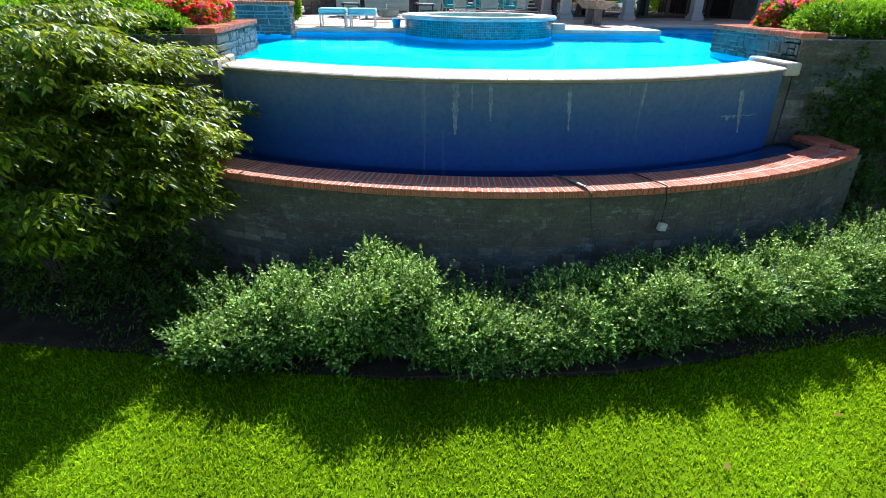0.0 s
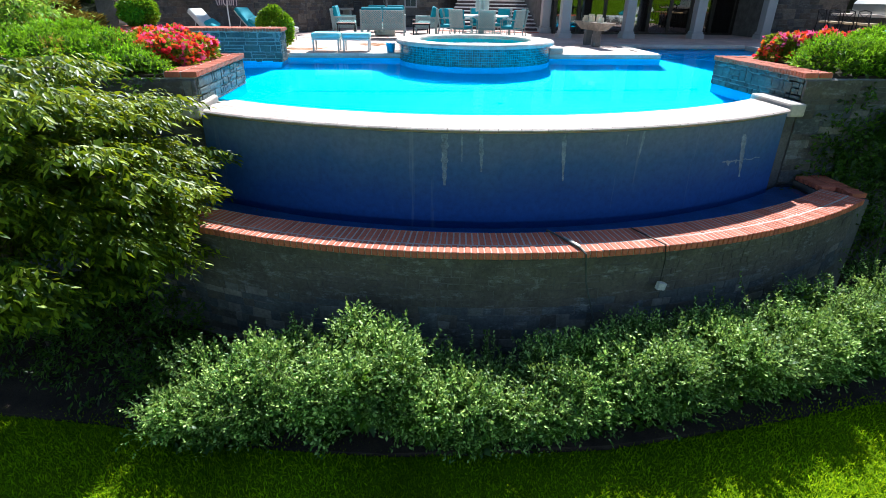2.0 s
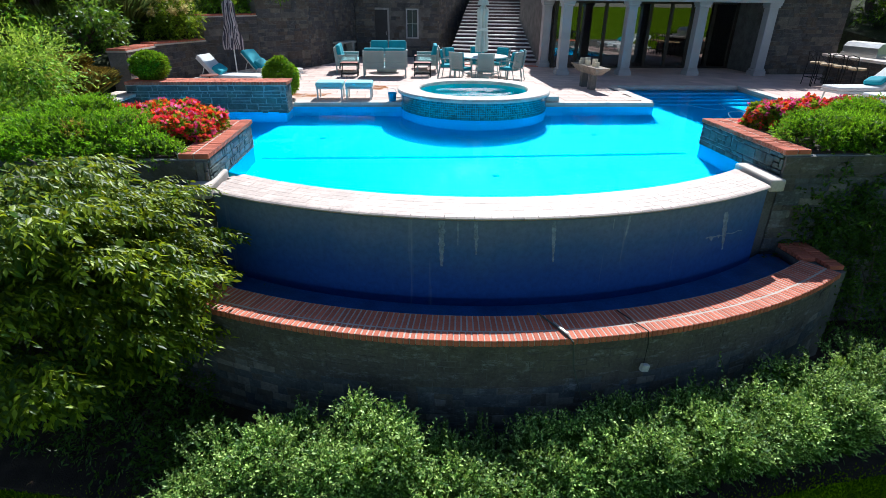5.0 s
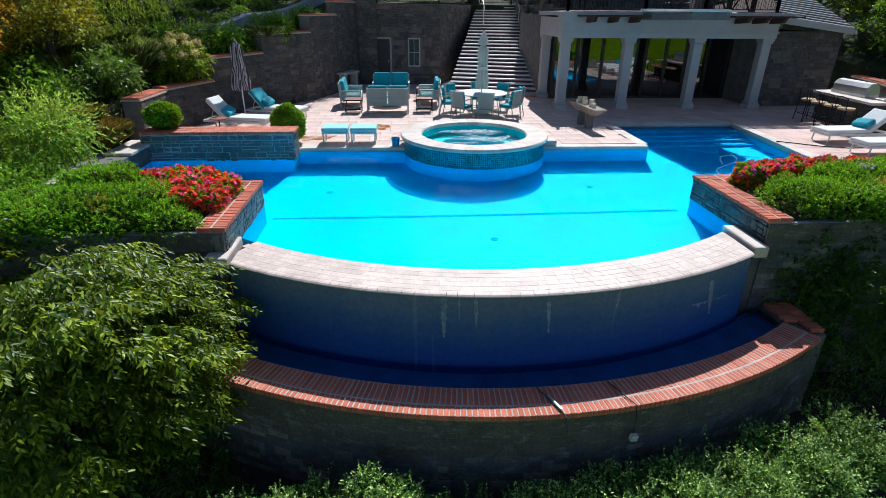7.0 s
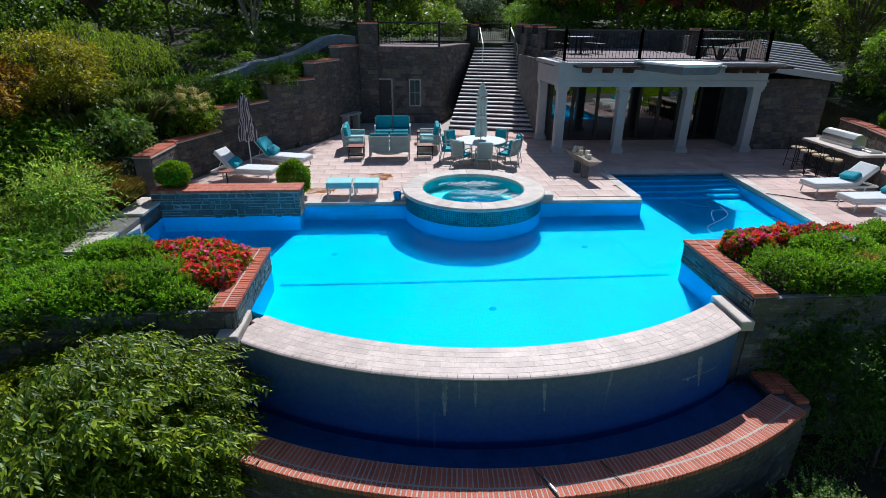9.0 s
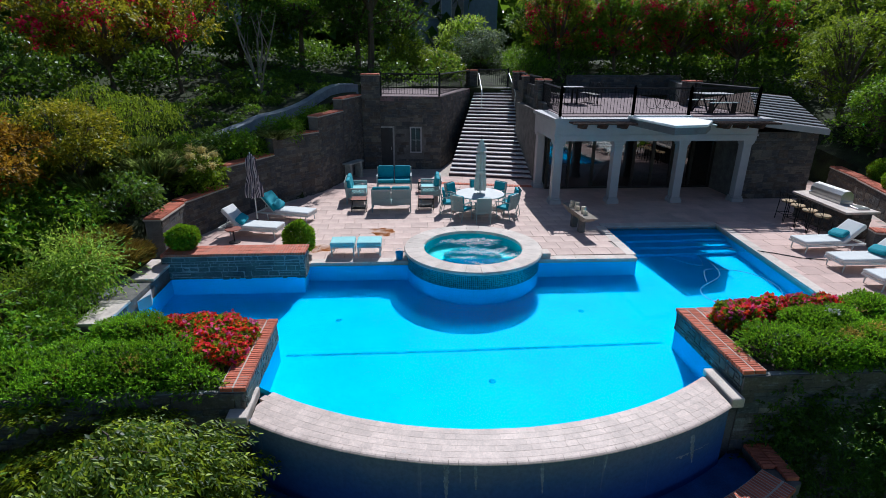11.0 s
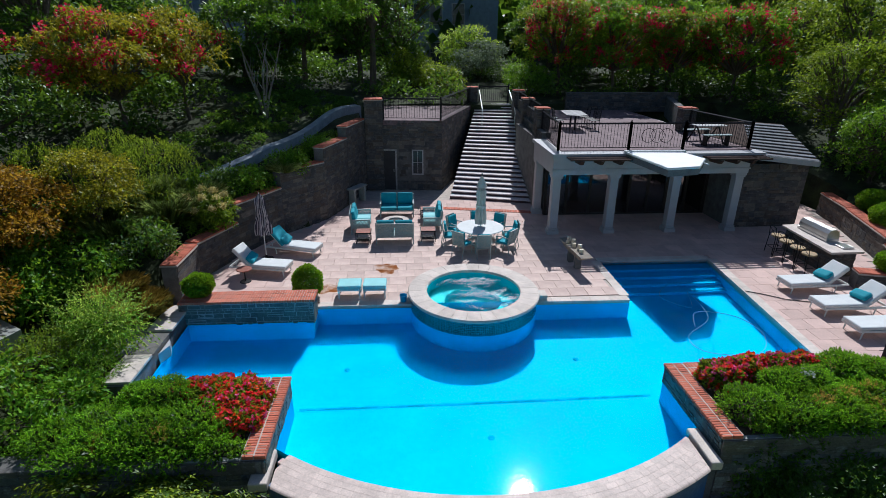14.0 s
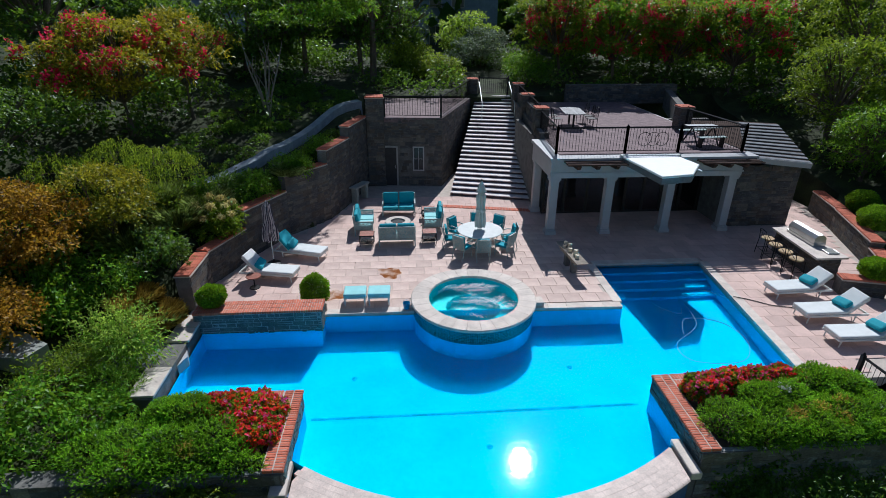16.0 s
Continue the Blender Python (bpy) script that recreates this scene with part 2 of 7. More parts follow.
L_TREE = leaf_mat("broad_leaf", (0.035, 0.085, 0.008), (0.22, 0.30, 0.012), (0.54, 0.58, 0.012), 0.36, 0.42, 0.28)
L_BUSH = leaf_mat("grey_green_leaf", (0.05, 0.14, 0.025), (0.40, 0.57, 0.17), (0.52, 0.68, 0.12), 0.28, 0.45, 0.28)
L_BOX = leaf_mat("boxwood_leaf", (0.05, 0.15, 0.010), (0.16, 0.34, 0.025), (0.38, 0.58, 0.02), 0.44, 0.4)
L_JUNIPER = leaf_mat("juniper_needle", (0.07, 0.20, 0.008), (0.26, 0.52, 0.015), (0.44, 0.72, 0.015), 0.36, 0.6)
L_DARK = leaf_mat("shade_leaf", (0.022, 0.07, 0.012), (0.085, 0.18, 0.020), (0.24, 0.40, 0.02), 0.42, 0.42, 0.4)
L_YELLOW = leaf_mat("yellow_green_leaf", (0.05, 0.12, 0.010), (0.20, 0.31, 0.020), (0.46, 0.56, 0.03), 0.44, 0.45)
L_BALL = leaf_mat("clipped_leaf", (0.06, 0.17, 0.006), (0.18, 0.36, 0.012), (0.36, 0.56, 0.012), 0.38, 0.5)
L_AUTUMN = leaf_mat("turning_leaf", (0.08, 0.12, 0.008), (0.36, 0.34, 0.018), (0.60, 0.52, 0.02), 0.42, 0.45, 0.3)
L_RUST = leaf_mat("rust_leaf", (0.12, 0.075, 0.008), (0.42, 0.24, 0.022), (0.62, 0.36, 0.02), 0.45, 0.5)
L_SILVER = leaf_mat("silver_leaf", (0.12, 0.16, 0.10), (0.28, 0.34, 0.24), (0.22, 0.30, 0.14), 0.2, 0.6)
L_LIME = leaf_mat("lime_leaf", (0.10, 0.22, 0.02), (0.40, 0.56, 0.08), (0.60, 0.74, 0.08), 0.45, 0.5)
L_GRASS = leaf_mat("lawn_blade", (0.12, 0.27, 0.003), (0.30, 0.48, 0.001), (0.60, 0.74, 0.002), 0.45, 0.8, 0.0)
L_REED = leaf_mat("reed_blade", (0.14, 0.22, 0.05), (0.42, 0.52, 0.18), (0.46, 0.56, 0.14), 0.4, 0.5)
L_TAN = leaf_mat("tan_grass", (0.30, 0.20, 0.03), (0.60, 0.42, 0.08), (0.62, 0.44, 0.08), 0.4, 0.6)
PETAL_RED = leaf_mat("red_petal", (0.66, 0.015, 0.03), (0.95, 0.06, 0.08), (0.95, 0.09, 0.12), 0.45, 0.5)
PETAL_ORANGE = leaf_mat("orange_petal", (0.75, 0.06, 0.01), (0.95, 0.20, 0.03), (0.95, 0.25, 0.04), 0.4, 0.5)
PETAL_PINK = leaf_mat("pink_petal", (0.72, 0.03, 0.20), (0.92, 0.16, 0.38), (0.95, 0.24, 0.44), 0.4, 0.5)
PETAL_WHITE = leaf_mat("white_petal", (0.7, 0.7, 0.66), (0.85, 0.85, 0.82), (0.8, 0.8, 0.75), 0.3, 0.6)
PETAL_CREAM = leaf_mat("cream_petal", (0.50, 0.42, 0.14), (0.82, 0.70, 0.32), (0.7, 0.6, 0.26), 0.3, 0.6)
PETAL_MYRTLE = leaf_mat("crimson_petal", (0.62, 0.008, 0.055), (0.92, 0.03, 0.13), (0.9, 0.04, 0.12), 0.4, 0.6)

# ---- building helpers ----


def mesh_of(bm, material, name):
    me = bpy.data.meshes.new(name)
    bm.to_mesh(me)
    bm.free()
    me.materials.append(material)
    return me


def part(name, bm, material, parent, label=""):
    ob = new(name, mesh_of(bm, material, name) if isinstance(bm, bmesh.types.BMesh) else bm)
    ob.parent = parent
    return tagged(ob, label)


def thing(name, label, category, m=None, group="", kind=""):
    ob = new(name)
    ob.empty_display_size = 0.2
    if m is not None:
        ob.matrix_world = m
    return tagged(ob, label, category, group, kind)


def solid(name, bm, material, label, category="", kind="structure"):
    return tagged(new(name, mesh_of(bm, material, name)), label, category, "", kind)


def piece(ob_name, me, parent, m):
    ob = new(ob_name, me)
    ob.parent = parent
    ob.matrix_basis = m
    return ob


def box(bm, x0, x1, y0, y1, z0, z1, m=None, bevel=0.0):
    v = bmesh.ops.create_cube(bm, size=1.0, matrix=Matrix.LocRotScale(((x0 + x1) / 2, (y0 + y1) / 2, (z0 + z1) / 2), None, (x1 - x0, y1 - y0, z1 - z0)))["verts"]
    if bevel:
        es = list({e for q in v for e in q.link_edges})
        v = bmesh.ops.bevel(bm, geom=es, offset=bevel, segments=2, profile=0.5, affect="EDGES")["verts"]
    if m is not None:
        bmesh.ops.transform(bm, matrix=m, verts=v)
    return bm


def boxed(x0, x1, y0, y1, z0, z1, m=None, bevel=0.0):
    return box(bmesh.new(), x0, x1, y0, y1, z0, z1, m, bevel)


def rod(bm, a, b, r0, r1=None, seg=8):
    a, b = Vector(a), Vector(b)
    r1 = r0 if r1 is None else r1
    d = b - a
    q = d.to_track_quat("Z", "Y").to_matrix()
    rings = []
    for c, r in ((a, r0), (b, r1)):
        rings.append([bm.verts.new(c + q @ Vector((r * math.cos(2 * math.pi * i / seg), r * math.sin(2 * math.pi * i / seg), 0))) for i in range(seg)])
    for i in range(seg):
        j = (i + 1) % seg
        bm.faces.new((rings[0][i], rings[0][j], rings[1][j], rings[1][i]))
    bm.faces.new(rings[0][::-1])
    bm.faces.new(rings[1])
    return bm


def tube(points, r, seg=6, bm=None):
    bm = bm or bmesh.new()
    pts = [Vector(p) for p in points]
    rings = []
    for i, p in enumerate(pts):
        d = (pts[min(i + 1, len(pts) - 1)] - pts[max(i - 1, 0)]).normalized()
        q = d.to_track_quat("Z", "Y").to_matrix()
        rr = r[i] if isinstance(r, (list, tuple)) else r
        rings.append([bm.verts.new(p + q @ Vector((rr * math.cos(2 * math.pi * k / seg), rr * math.sin(2 * math.pi * k / seg), 0))) for k in range(seg)])
    for a, b in zip(rings, rings[1:]):
        for k in range(seg):
            j = (k + 1) % seg
            bm.faces.new((a[k], a[j], b[j], b[k]))
    bm.faces.new(rings[0][::-1])
    bm.faces.new(rings[-1])
    return bm


def lathe(profile, seg=32, a0=0.0, a1=2 * math.pi, centre=(0, 0, 0), bm=None, closed=False):
    """Turns a profile of (radius, height) round the upright axis."""
    bm = bm or bmesh.new()
    full = abs(a1 - a0) > 6.28
    n = seg if full else seg + 1
    cols = []
    for i in range(n):
        a = a0 + (a1 - a0) * i / seg
        cols.append([bm.verts.new((centre[0] + r * math.cos(a), centre[1] + r * math.sin(a), centre[2] + z)) for r, z in profile])
    k = len(profile)
    for i in range(seg):
        p, q = cols[i], cols[(i + 1) % n]
        for j in range(k if closed else k - 1):
            h = (j + 1) % k
            bm.faces.new((p[j], q[j], q[h], p[h]))
    if closed and not full:
        bm.faces.new(cols[0][::-1])
        bm.faces.new(cols[-1])
    bmesh.ops.recalc_face_normals(bm, faces=bm.faces)
    return bm


def prism(outer, z0, z1, holes=(), bm=None, bottom=True):
    """A slab with the given outline and holes between two heights."""
    from mathutils.geometry import tessellate_polygon
    bm = bm or bmesh.new()
    loops = [outer, *holes]
    flat = [p for l in loops for p in l]
    top = [bm.verts.new((p[0], p[1], z1)) for p in flat]
    low = [bm.verts.new((p[0], p[1], z0)) for p in flat]
    for tri in tessellate_polygon([[Vector((p[0], p[1], 0)) for p in l] for l in loops]):
        bm.faces.new([top[i] for i in tri])
        if bottom:
            bm.faces.new([low[i] for i in reversed(tri)])
    s = 0
    for l in loops:
        n = len(l)
        for i in range(n):
            a, b = s + i, s + (i + 1) % n
            bm.faces.new((low[a], low[b], top[b], top[a]))
        s += n
    bmesh.ops.recalc_face_normals(bm, faces=bm.faces)
    return bm


def sheet(outer, z, holes=()):
    from mathutils.geometry import tessellate_polygon
    bm = bmesh.new()
    loops = [outer, *holes]
    v = [bm.verts.new((p[0], p[1], z)) for l in loops for p in l]
    for tri in tessellate_polygon([[Vector((p[0], p[1], 0)) for p in l] for l in loops]):
        f = bm.faces.new([v[i] for i in tri])
        f.normal_update()
        if f.normal.z < 0:
            f.normal_flip()
    return bm


def arc(cx, cy, r, a0, a1, n):
    return [(cx + r * math.cos(radians(a0 + (a1 - a0) * i / n)), cy + r * math.sin(radians(a0 + (a1 - a0) * i / n))) for i in range(n + 1)]


def rounded_box(name, sx, sy, sz, bevel, material):
    return mesh_of(boxed(-sx / 2, sx / 2, -sy / 2, sy / 2, -sz / 2, sz / 2, None, bevel), material, name)


def mesh_arrays(name, verts, tris, material):
    me = bpy.data.meshes.new(name)
    nv, nt = len(verts), len(tris)
    me.vertices.add(nv)
    me.vertices.foreach_set("co", np.asarray(verts, dtype=np.float32).ravel())
    me.loops.add(nt * 3)
    me.loops.foreach_set("vertex_index", np.asarray(tris, dtype=np.int32).ravel())
    me.polygons.add(nt)
    me.polygons.foreach_set("loop_start", np.arange(0, nt * 3, 3, dtype=np.int32))
    me.polygons.foreach_set("loop_total", np.full(nt, 3, dtype=np.int32))
    me.update(calc_edges=True)
    me.materials.append(material)
    return me


def leaf_mesh(name, base, axis, size, material, rng, width=0.45, droop=0.0, normal=None, flutter=0.6):
    """Many folded leaves: base points, growing directions, lengths."""
    n = len(base)
    axis = axis / np.maximum(np.linalg.norm(axis, axis=1, keepdims=True), 1e-6)
    ref = rng.normal(size=(n, 3)) * flutter + (normal if normal is not None else np.array([0, 0, 1.0]))
    side = np.cross(axis, ref)
    side /= np.maximum(np.linalg.norm(side, axis=1, keepdims=True), 1e-6)
    up = np.cross(side, axis)
    s = size[:, None]
    mid = base + axis * s * 0.45 + up * s * 0.06
    tip = base + axis * s - np.array([0, 0, 1.0]) * s * droop
    left, right = mid + side * s * width * 0.5 - up * s * 0.05, mid - side * s * width * 0.5 - up * s * 0.05
    verts = np.stack([base, left, tip, right], axis=1).reshape(-1, 3)
    k = np.arange(n)[:, None] * 4
    tris = np.stack([k + [0, 2, 1], k + [0, 3, 2]], axis=1).reshape(-1, 3)
    return mesh_arrays(name, verts, tris, material)


def shell_points(blobs, n, rng, depth=0.35, lump=0.22, freq=2.6, top_only=-1.0):
    """Points in the outer layer of a group of lumpy ellipsoids (cx, cy, cz, rx, ry, rz), with their outward directions."""
    w = np.array([(b[3] * b[4] + b[4] * b[5] + b[3] * b[5]) for b in blobs])
    pick = rng.choice(len(blobs), size=n, p=w / w.sum())
    b = np.array(blobs)[pick]
    d = rng.normal(size=(n, 3))
    d /= np.linalg.norm(d, axis=1, keepdims=True)
    low = d[:, 2] < top_only
    d[low, 2] *= -1
    ph = b[:, :3].sum(axis=1)
    wave = (np.sin(freq * d[:, 0] * 3 + ph) + np.sin(freq * d[:, 1] * 3 + 1.7 * ph) + np.sin(freq * d[:, 2] * 3.3 + 2.3 * ph)) / 3
    r = (1 - depth * rng.random(n) ** 1.5) * (1 + lump * wave)
    return b[:, :3] + d * b[:, 3:6] * r[:, None], d


def foliage(name, blobs, n, size, material, parent, seed, width=0.45, depth=0.35, lump=0.22, spread=0.8, droop=0.2, rise=0.2, label="", top_only=-1.0, kind="", flutter=0.6):
    rng = np.random.default_rng(seed)
    p, d = shell_points(blobs, n, rng, depth, lump, top_only=top_only)
    axis = d + rng.normal(size=(n, 3)) * spread + np.array([0, 0, rise])
    me = leaf_mesh(name, p, axis, size * (0.6 + 0.8 * rng.random(n)), material, rng, width, droop, normal=d, flutter=flutter)
    ob = new(name, me)
    ob.parent = parent
    return tagged(ob, label, kind=kind)


def blades(name, pts, height, material, parent, seed, lean=0.35, width=0.05, kind="", label=""):
    """Upright narrow blades from ground points."""
    rng = np.random.default_rng(seed)
    n = len(pts)
    axis = np.array([0, 0, 1.0]) + rng.normal(size=(n, 3)) * lean
    axis[:, 2] = np.abs(axis[:, 2]) + 0.2
    me = leaf_mesh(name, pts, axis, height * (0.5 + 0.9 * rng.random(n)), material, rng, width, 0.15, normal=rng.normal(size=(n, 3)))
    ob = new(name, me)
    ob.parent = parent
    return tagged(ob, label, kind=kind)


def ashlar(length, height, rng, course=(0.10, 0.22), width=(0.16, 0.5)):
    """Stones of a coursed rubble wall: (u0, u1, v0, v1)."""
    out, v = [], 0.0
    while v < height - 0.03:
        h = min(rng.uniform(*course) * rng.choice((0.7, 1.0, 1.0, 1.35)), height - v)
        if height - v - h < 0.06:
            h = height - v
        u = -rng.uniform(0, width[1])
        while u < length:
            w = rng.uniform(*width) * rng.choice((0.5, 0.8, 1.0, 1.3)) * (0.7 + h * 2.2)
            a, b = max(u, 0.0), min(u + w, length)
            if b - a > 0.03:
                if h > 0.14 and rng.random() < 0.35:
                    k = v + h * rng.uniform(0.4, 0.6)
                    out += [(a, b, v, k), (a, b, k, v + h)]
                else:
                    out.append((a, b, v, v + h))
            u += w
        v += h
    return out


def stone_face(name, where, length, height, parent, material, seed, proud=0.03, gap=0.008, course=(0.10, 0.22), width=(0.16, 0.5), skip=None, singles=0, piece_name="stone"):
    """Lays stones on a face. where(u, v, out) gives the place. The first `singles` stones are pieces of their own, the rest one joined mesh."""
    rng = random.Random(seed)
    joined, nj = bmesh.new(), 0
    stones = [s for s in ashlar(length, height, rng, course, width) if not (skip and skip(*s))]
    stones.sort(key=lambda s: -s[2])
    for i, (a, b, v0, v1) in enumerate(stones):
        g = gap / 2
        a, b, v0, v1 = a + g, b - g, v0 + g, v1 - g
        if b - a < 0.01 or v1 - v0 < 0.01:
            continue
        o = proud * rng.uniform(0.5, 1.3)
        e = min(0.026, (b - a) * 0.2, (v1 - v0) * 0.22)
        j = lambda: rng.uniform(-e, e) * 1.1
        ring0 = [(u + j() * 0.45, v + j() * 0.45) for u, v in ((a, v0), (b, v0), (b, v1), (a, v1))]
        ring1 = [(a + e + j(), v0 + e + j()), (b - e + j(), v0 + e + j()), (b - e + j(), v1 - e + j()), (a + e + j(), v1 - e + j())]
        own = i < singles
        bm = bmesh.new() if own else joined
        back = [bm.verts.new(where(u, v, 0.0)) for u, v in ring0]
        mid = [bm.verts.new(where(u, v, o * 0.7)) for u, v in ring0]
        front = [bm.verts.new(where(u, v, o)) for u, v in ring1]
        bm.faces.new(front)
        for r0, r1 in ((back, mid), (mid, front)):
            for k in range(4):
                h = (k + 1) % 4
                bm.faces.new((r0[k], r0[h], r1[h], r1[k]))
        if own:
            part(piece_name, bm, material, parent)
        else:
            nj += 1
    if nj:
        ob = part(name, joined, material, parent)
        tagged(ob, kind="stuff")
    else:
        joined.free()


def flat_where(x0, y0, x1, y1, z0):
    """A face from (x0, y0) to (x1, y1), seen with the start on the left: its outside lies to the right of the way."""
    d = Vector((x1 - x0, y1 - y0, 0)).normalized()
    n = Vector((d.y, -d.x, 0))
    return (lambda u, v, o: Vector((x0, y0, z0 + v)) + d * u + n * o), math.hypot(x1 - x0, y1 - y0)


def round_where(cx, cy, r, a0, a1, z0):
    """The outside of an upright cylinder, from angle a0 to a1 in degrees, leftmost first as seen from outside."""
    length = r * abs(radians(a1 - a0))
    s = 1 if a1 > a0 else -1

    def w(u, v, o):
        a = radians(a0) + s * u / r
        return Vector((cx + (r + o) * math.cos(a), cy + (r + o) * math.sin(a), z0 + v))
    return w, length




def brick_mesh(l, w, h):
    bm = bmesh.new()
    v = bmesh.ops.create_cube(bm, size=1.0, matrix=Matrix.Diagonal((l, w, h, 1)))["verts"]
    bmesh.ops.bevel(bm, geom=list({e for q in v for e in q.link_edges}), offset=0.006, segments=1, affect="EDGES")
    return mesh_of(bm, BRICK, "brick")


def brick_run(parent, me, x0, y0, x1, y1, z, pitch, across=0.0, jitter=0.004, seed=1):
    """Bricks on edge side by side along a line; each lies across it."""
    rng = random.Random(seed)
    d = Vector((x1 - x0, y1 - y0, 0))
    n = max(1, round(d.length / pitch))
    yaw = math.degrees(math.atan2(d.y, d.x)) + 90
    for i in range(n):
        p = Vector((x0, y0, z)) + d * ((i + 0.5) / n)
        piece("brick", me, parent, pose(p.x, p.y, p.z + rng.uniform(-jitter, jitter), 0, 0, yaw + rng.uniform(-0.6, 0.6)))

# ---- the large structure ----
SPA = (2.42, 14.9)
ARC = (2.05, 14.5)
WATER_Z, FLOOR_Z = -0.12, -1.16


def right_edge(y):
    return 11.29 - (17.6 - y) * 0.112


# ground: lawn below, hillside to the left and behind
def left_line(y):
    return float(np.interp(y, [8.0, 14.6, 17.0, 19.2, 21.2, 22.9, 27.8, 28.5], [-5.4, -6.2, -6.5, -5.7, -4.6, -3.2, -1.8, -1.8]))


def right_line(y):
    return float(np.interp(y, [8.0, 10.6, 12.0, 15.0, 19.0, 23.0, 34.0], [11.4, 11.6, 15.2, 16.6, 18.3, 19.6, 19.6]))


def ground_z(x, y):
    lawn = -2.75 + 0.03 * math.sin(x * 0.9) * math.cos(y * 0.7)
    if y < 8.45:
        return lawn
    left = float(np.interp(y, [8.4, 12, 15.7, 19.2, 22, 27.8, 34, 48, 80], [-0.35, 0.1, 0.75, 1.5, 2.15, 3.3, 4.0, 4.9, 7.0]))
    if x < left_line(y):
        d = left_line(y) - x
        return left + 0.10 * min(d, 16) + 0.12 * math.sin(x * 1.1 + y * 0.6)
    if y < 34.0 and x < right_line(y):
        return -3.2
    right = float(np.interp(y, [8.4, 12, 18, 24, 34, 48, 80], [-1.6, -0.6, 0.2, 1.2, 3.4, 5.0, 7.0]))
    if y < 34.0:
        return right + 0.16 * min(x - right_line(y), 12) + 0.1 * math.sin(x * 0.8 + y)
    return float(np.interp(y, [34, 40, 48, 80], [3.6, 4.2, 4.9, 7.0])) + 0.1 * math.sin(x * 0.7) * math.cos(y * 0.9)


bm = bmesh.new()
gx = [-2500, -700, -220, -90, -60] + [-44 + 1.0 * i for i in range(93)] + [60, 90, 220, 700, 2500]
gy = [-2500, -700, -200, -60, -30] + [-20 + 1.0 * i for i in range(28)] + [8.3, 8.46] + [9 + 1.0 * i for i in range(72)] + [100, 220, 700, 2500]
grid = [[bm.verts.new((x, y, ground_z(x, y))) for x in gx] for y in gy]
for a, b in zip(grid, grid[1:]):
    for i in range(len(gx) - 1):
        bm.faces.new((a[i], a[i + 1], b[i + 1], b[i]))
GROUND = mat("turf_ground", (0.085, 0.16, 0.004), 0.95, spread=0.3, scale=0.6, fine=25, rnd=0, bump=0.8, alt=(0.11, 0.19, 0.004), spec=0.0)
gob = solid("ground", bm, GROUND, "lawn running up into a planted hillside", "ground")
gob.data.materials.append(mat("leaf_litter", (0.030, 0.034, 0.014), 0.95, spread=0.45, scale=1.2, fine=20, rnd=0, bump=0.9, alt=(0.035, 0.050, 0.014)))
for f in gob.data.polygons:
    if f.center.y > 8.35:
        f.material_index = 1

# deck slab with its pavers
DECK = [(-6.3, 14.0), (-2.2, 14.0), (-2.2, 14.68), (0.95, 14.68)] + arc(SPA[0], SPA[1], 1.5, 188, -8, 24) + [(3.9, 14.62), (7.15, 14.56), (7.2, 17.62), (11.29, 17.6),
        (right_edge(10.7), 10.7), (11.5, 10.7), (12.6, 10.7), (15.2, 12.0), (16.6, 15.0), (18.3, 19.0), (19.6, 23.0), (19.6, 29.5), (-2.0, 29.5), (-1.8, 27.8), (-3.2, 22.9), (-4.6, 21.2), (-5.7, 19.2), (-6.4, 17.0)]
deck = solid("deck", prism(DECK, -0.30, -0.022), MORTAR, "pool deck bed under pink stone pavers", "deck")

# pool shell
POOL = (arc(ARC[0], ARC[1], 6.92, 232.4, 307.6, 40) + [(6.36, 8.95), (6.36, 10.66), (right_edge(10.7), 10.66), (11.29, 17.6), (7.2, 17.62), (7.15, 14.56), (-2.2, 14.68), (-2.2, 13.95), (-5.62, 13.95), (-5.55, 10.68), (-2.17, 10.68), (-2.17, 9.0)])
bm = sheet(POOL, FLOOR_Z)
for i in range(len(POOL)):
    a, b = POOL[i], POOL[(i + 1) % len(POOL)]
    bm.faces.new([bm.verts.new(p) for p in ((a[0], a[1], FLOOR_Z), (b[0], b[1], FLOOR_Z), (b[0], b[1], -0.1), (a[0], a[1], -0.1))])
solid("pool_shell", bm, POOLPLASTER, "swimming pool shell in bright aqua plaster", "pool")
pw = solid("water", sheet(POOL, WATER_Z), WATER, "clear turquoise swimming pool water", "water")
pw.visible_shadow = False
# dark line along the break of the pool floor, steps at the far end of the right bay, floor drains
solid("floor_line", boxed(-2.1, 6.25, 10.86, 10.94, FLOOR_Z, FLOOR_Z + 0.006), mat("floor_line_tile", (0.0, 0.43, 0.62), 0.95, rnd=0, spec=0.0), "darker tile line across the pool floor", "tile line")
steps = thing("pool_steps", "submerged blue plaster steps at the shallow end", "steps", kind="structure")
for i in range(4):
    y0 = 17.6 - 0.42 * (i + 1)
    z = -0.30 - 0.22 * i
    part("step", prism([(7.2, y0), (right_edge(y0), y0), (11.29, 17.6), (7.2, 17.6)], FLOOR_Z - 0.01 * i, z), POOLPLASTER, steps)
drain_me = mesh_of(lathe([(0.0, 0.012), (0.055, 0.012), (0.07, 0.0)], 16), mat("drain_cover", (0.0, 0.45, 0.66), 0.95, rnd=0, spec=0.0), "drain")
for x, y in ((-1.15, 12.4), (4.9, 12.5), (2.2, 9.75)):
    tagged(piece("floor_drain", drain_me, None, pose(x, y, FLOOR_Z + 0.002)), "round blue drain cover in the pool floor", "drain", "floor drains")

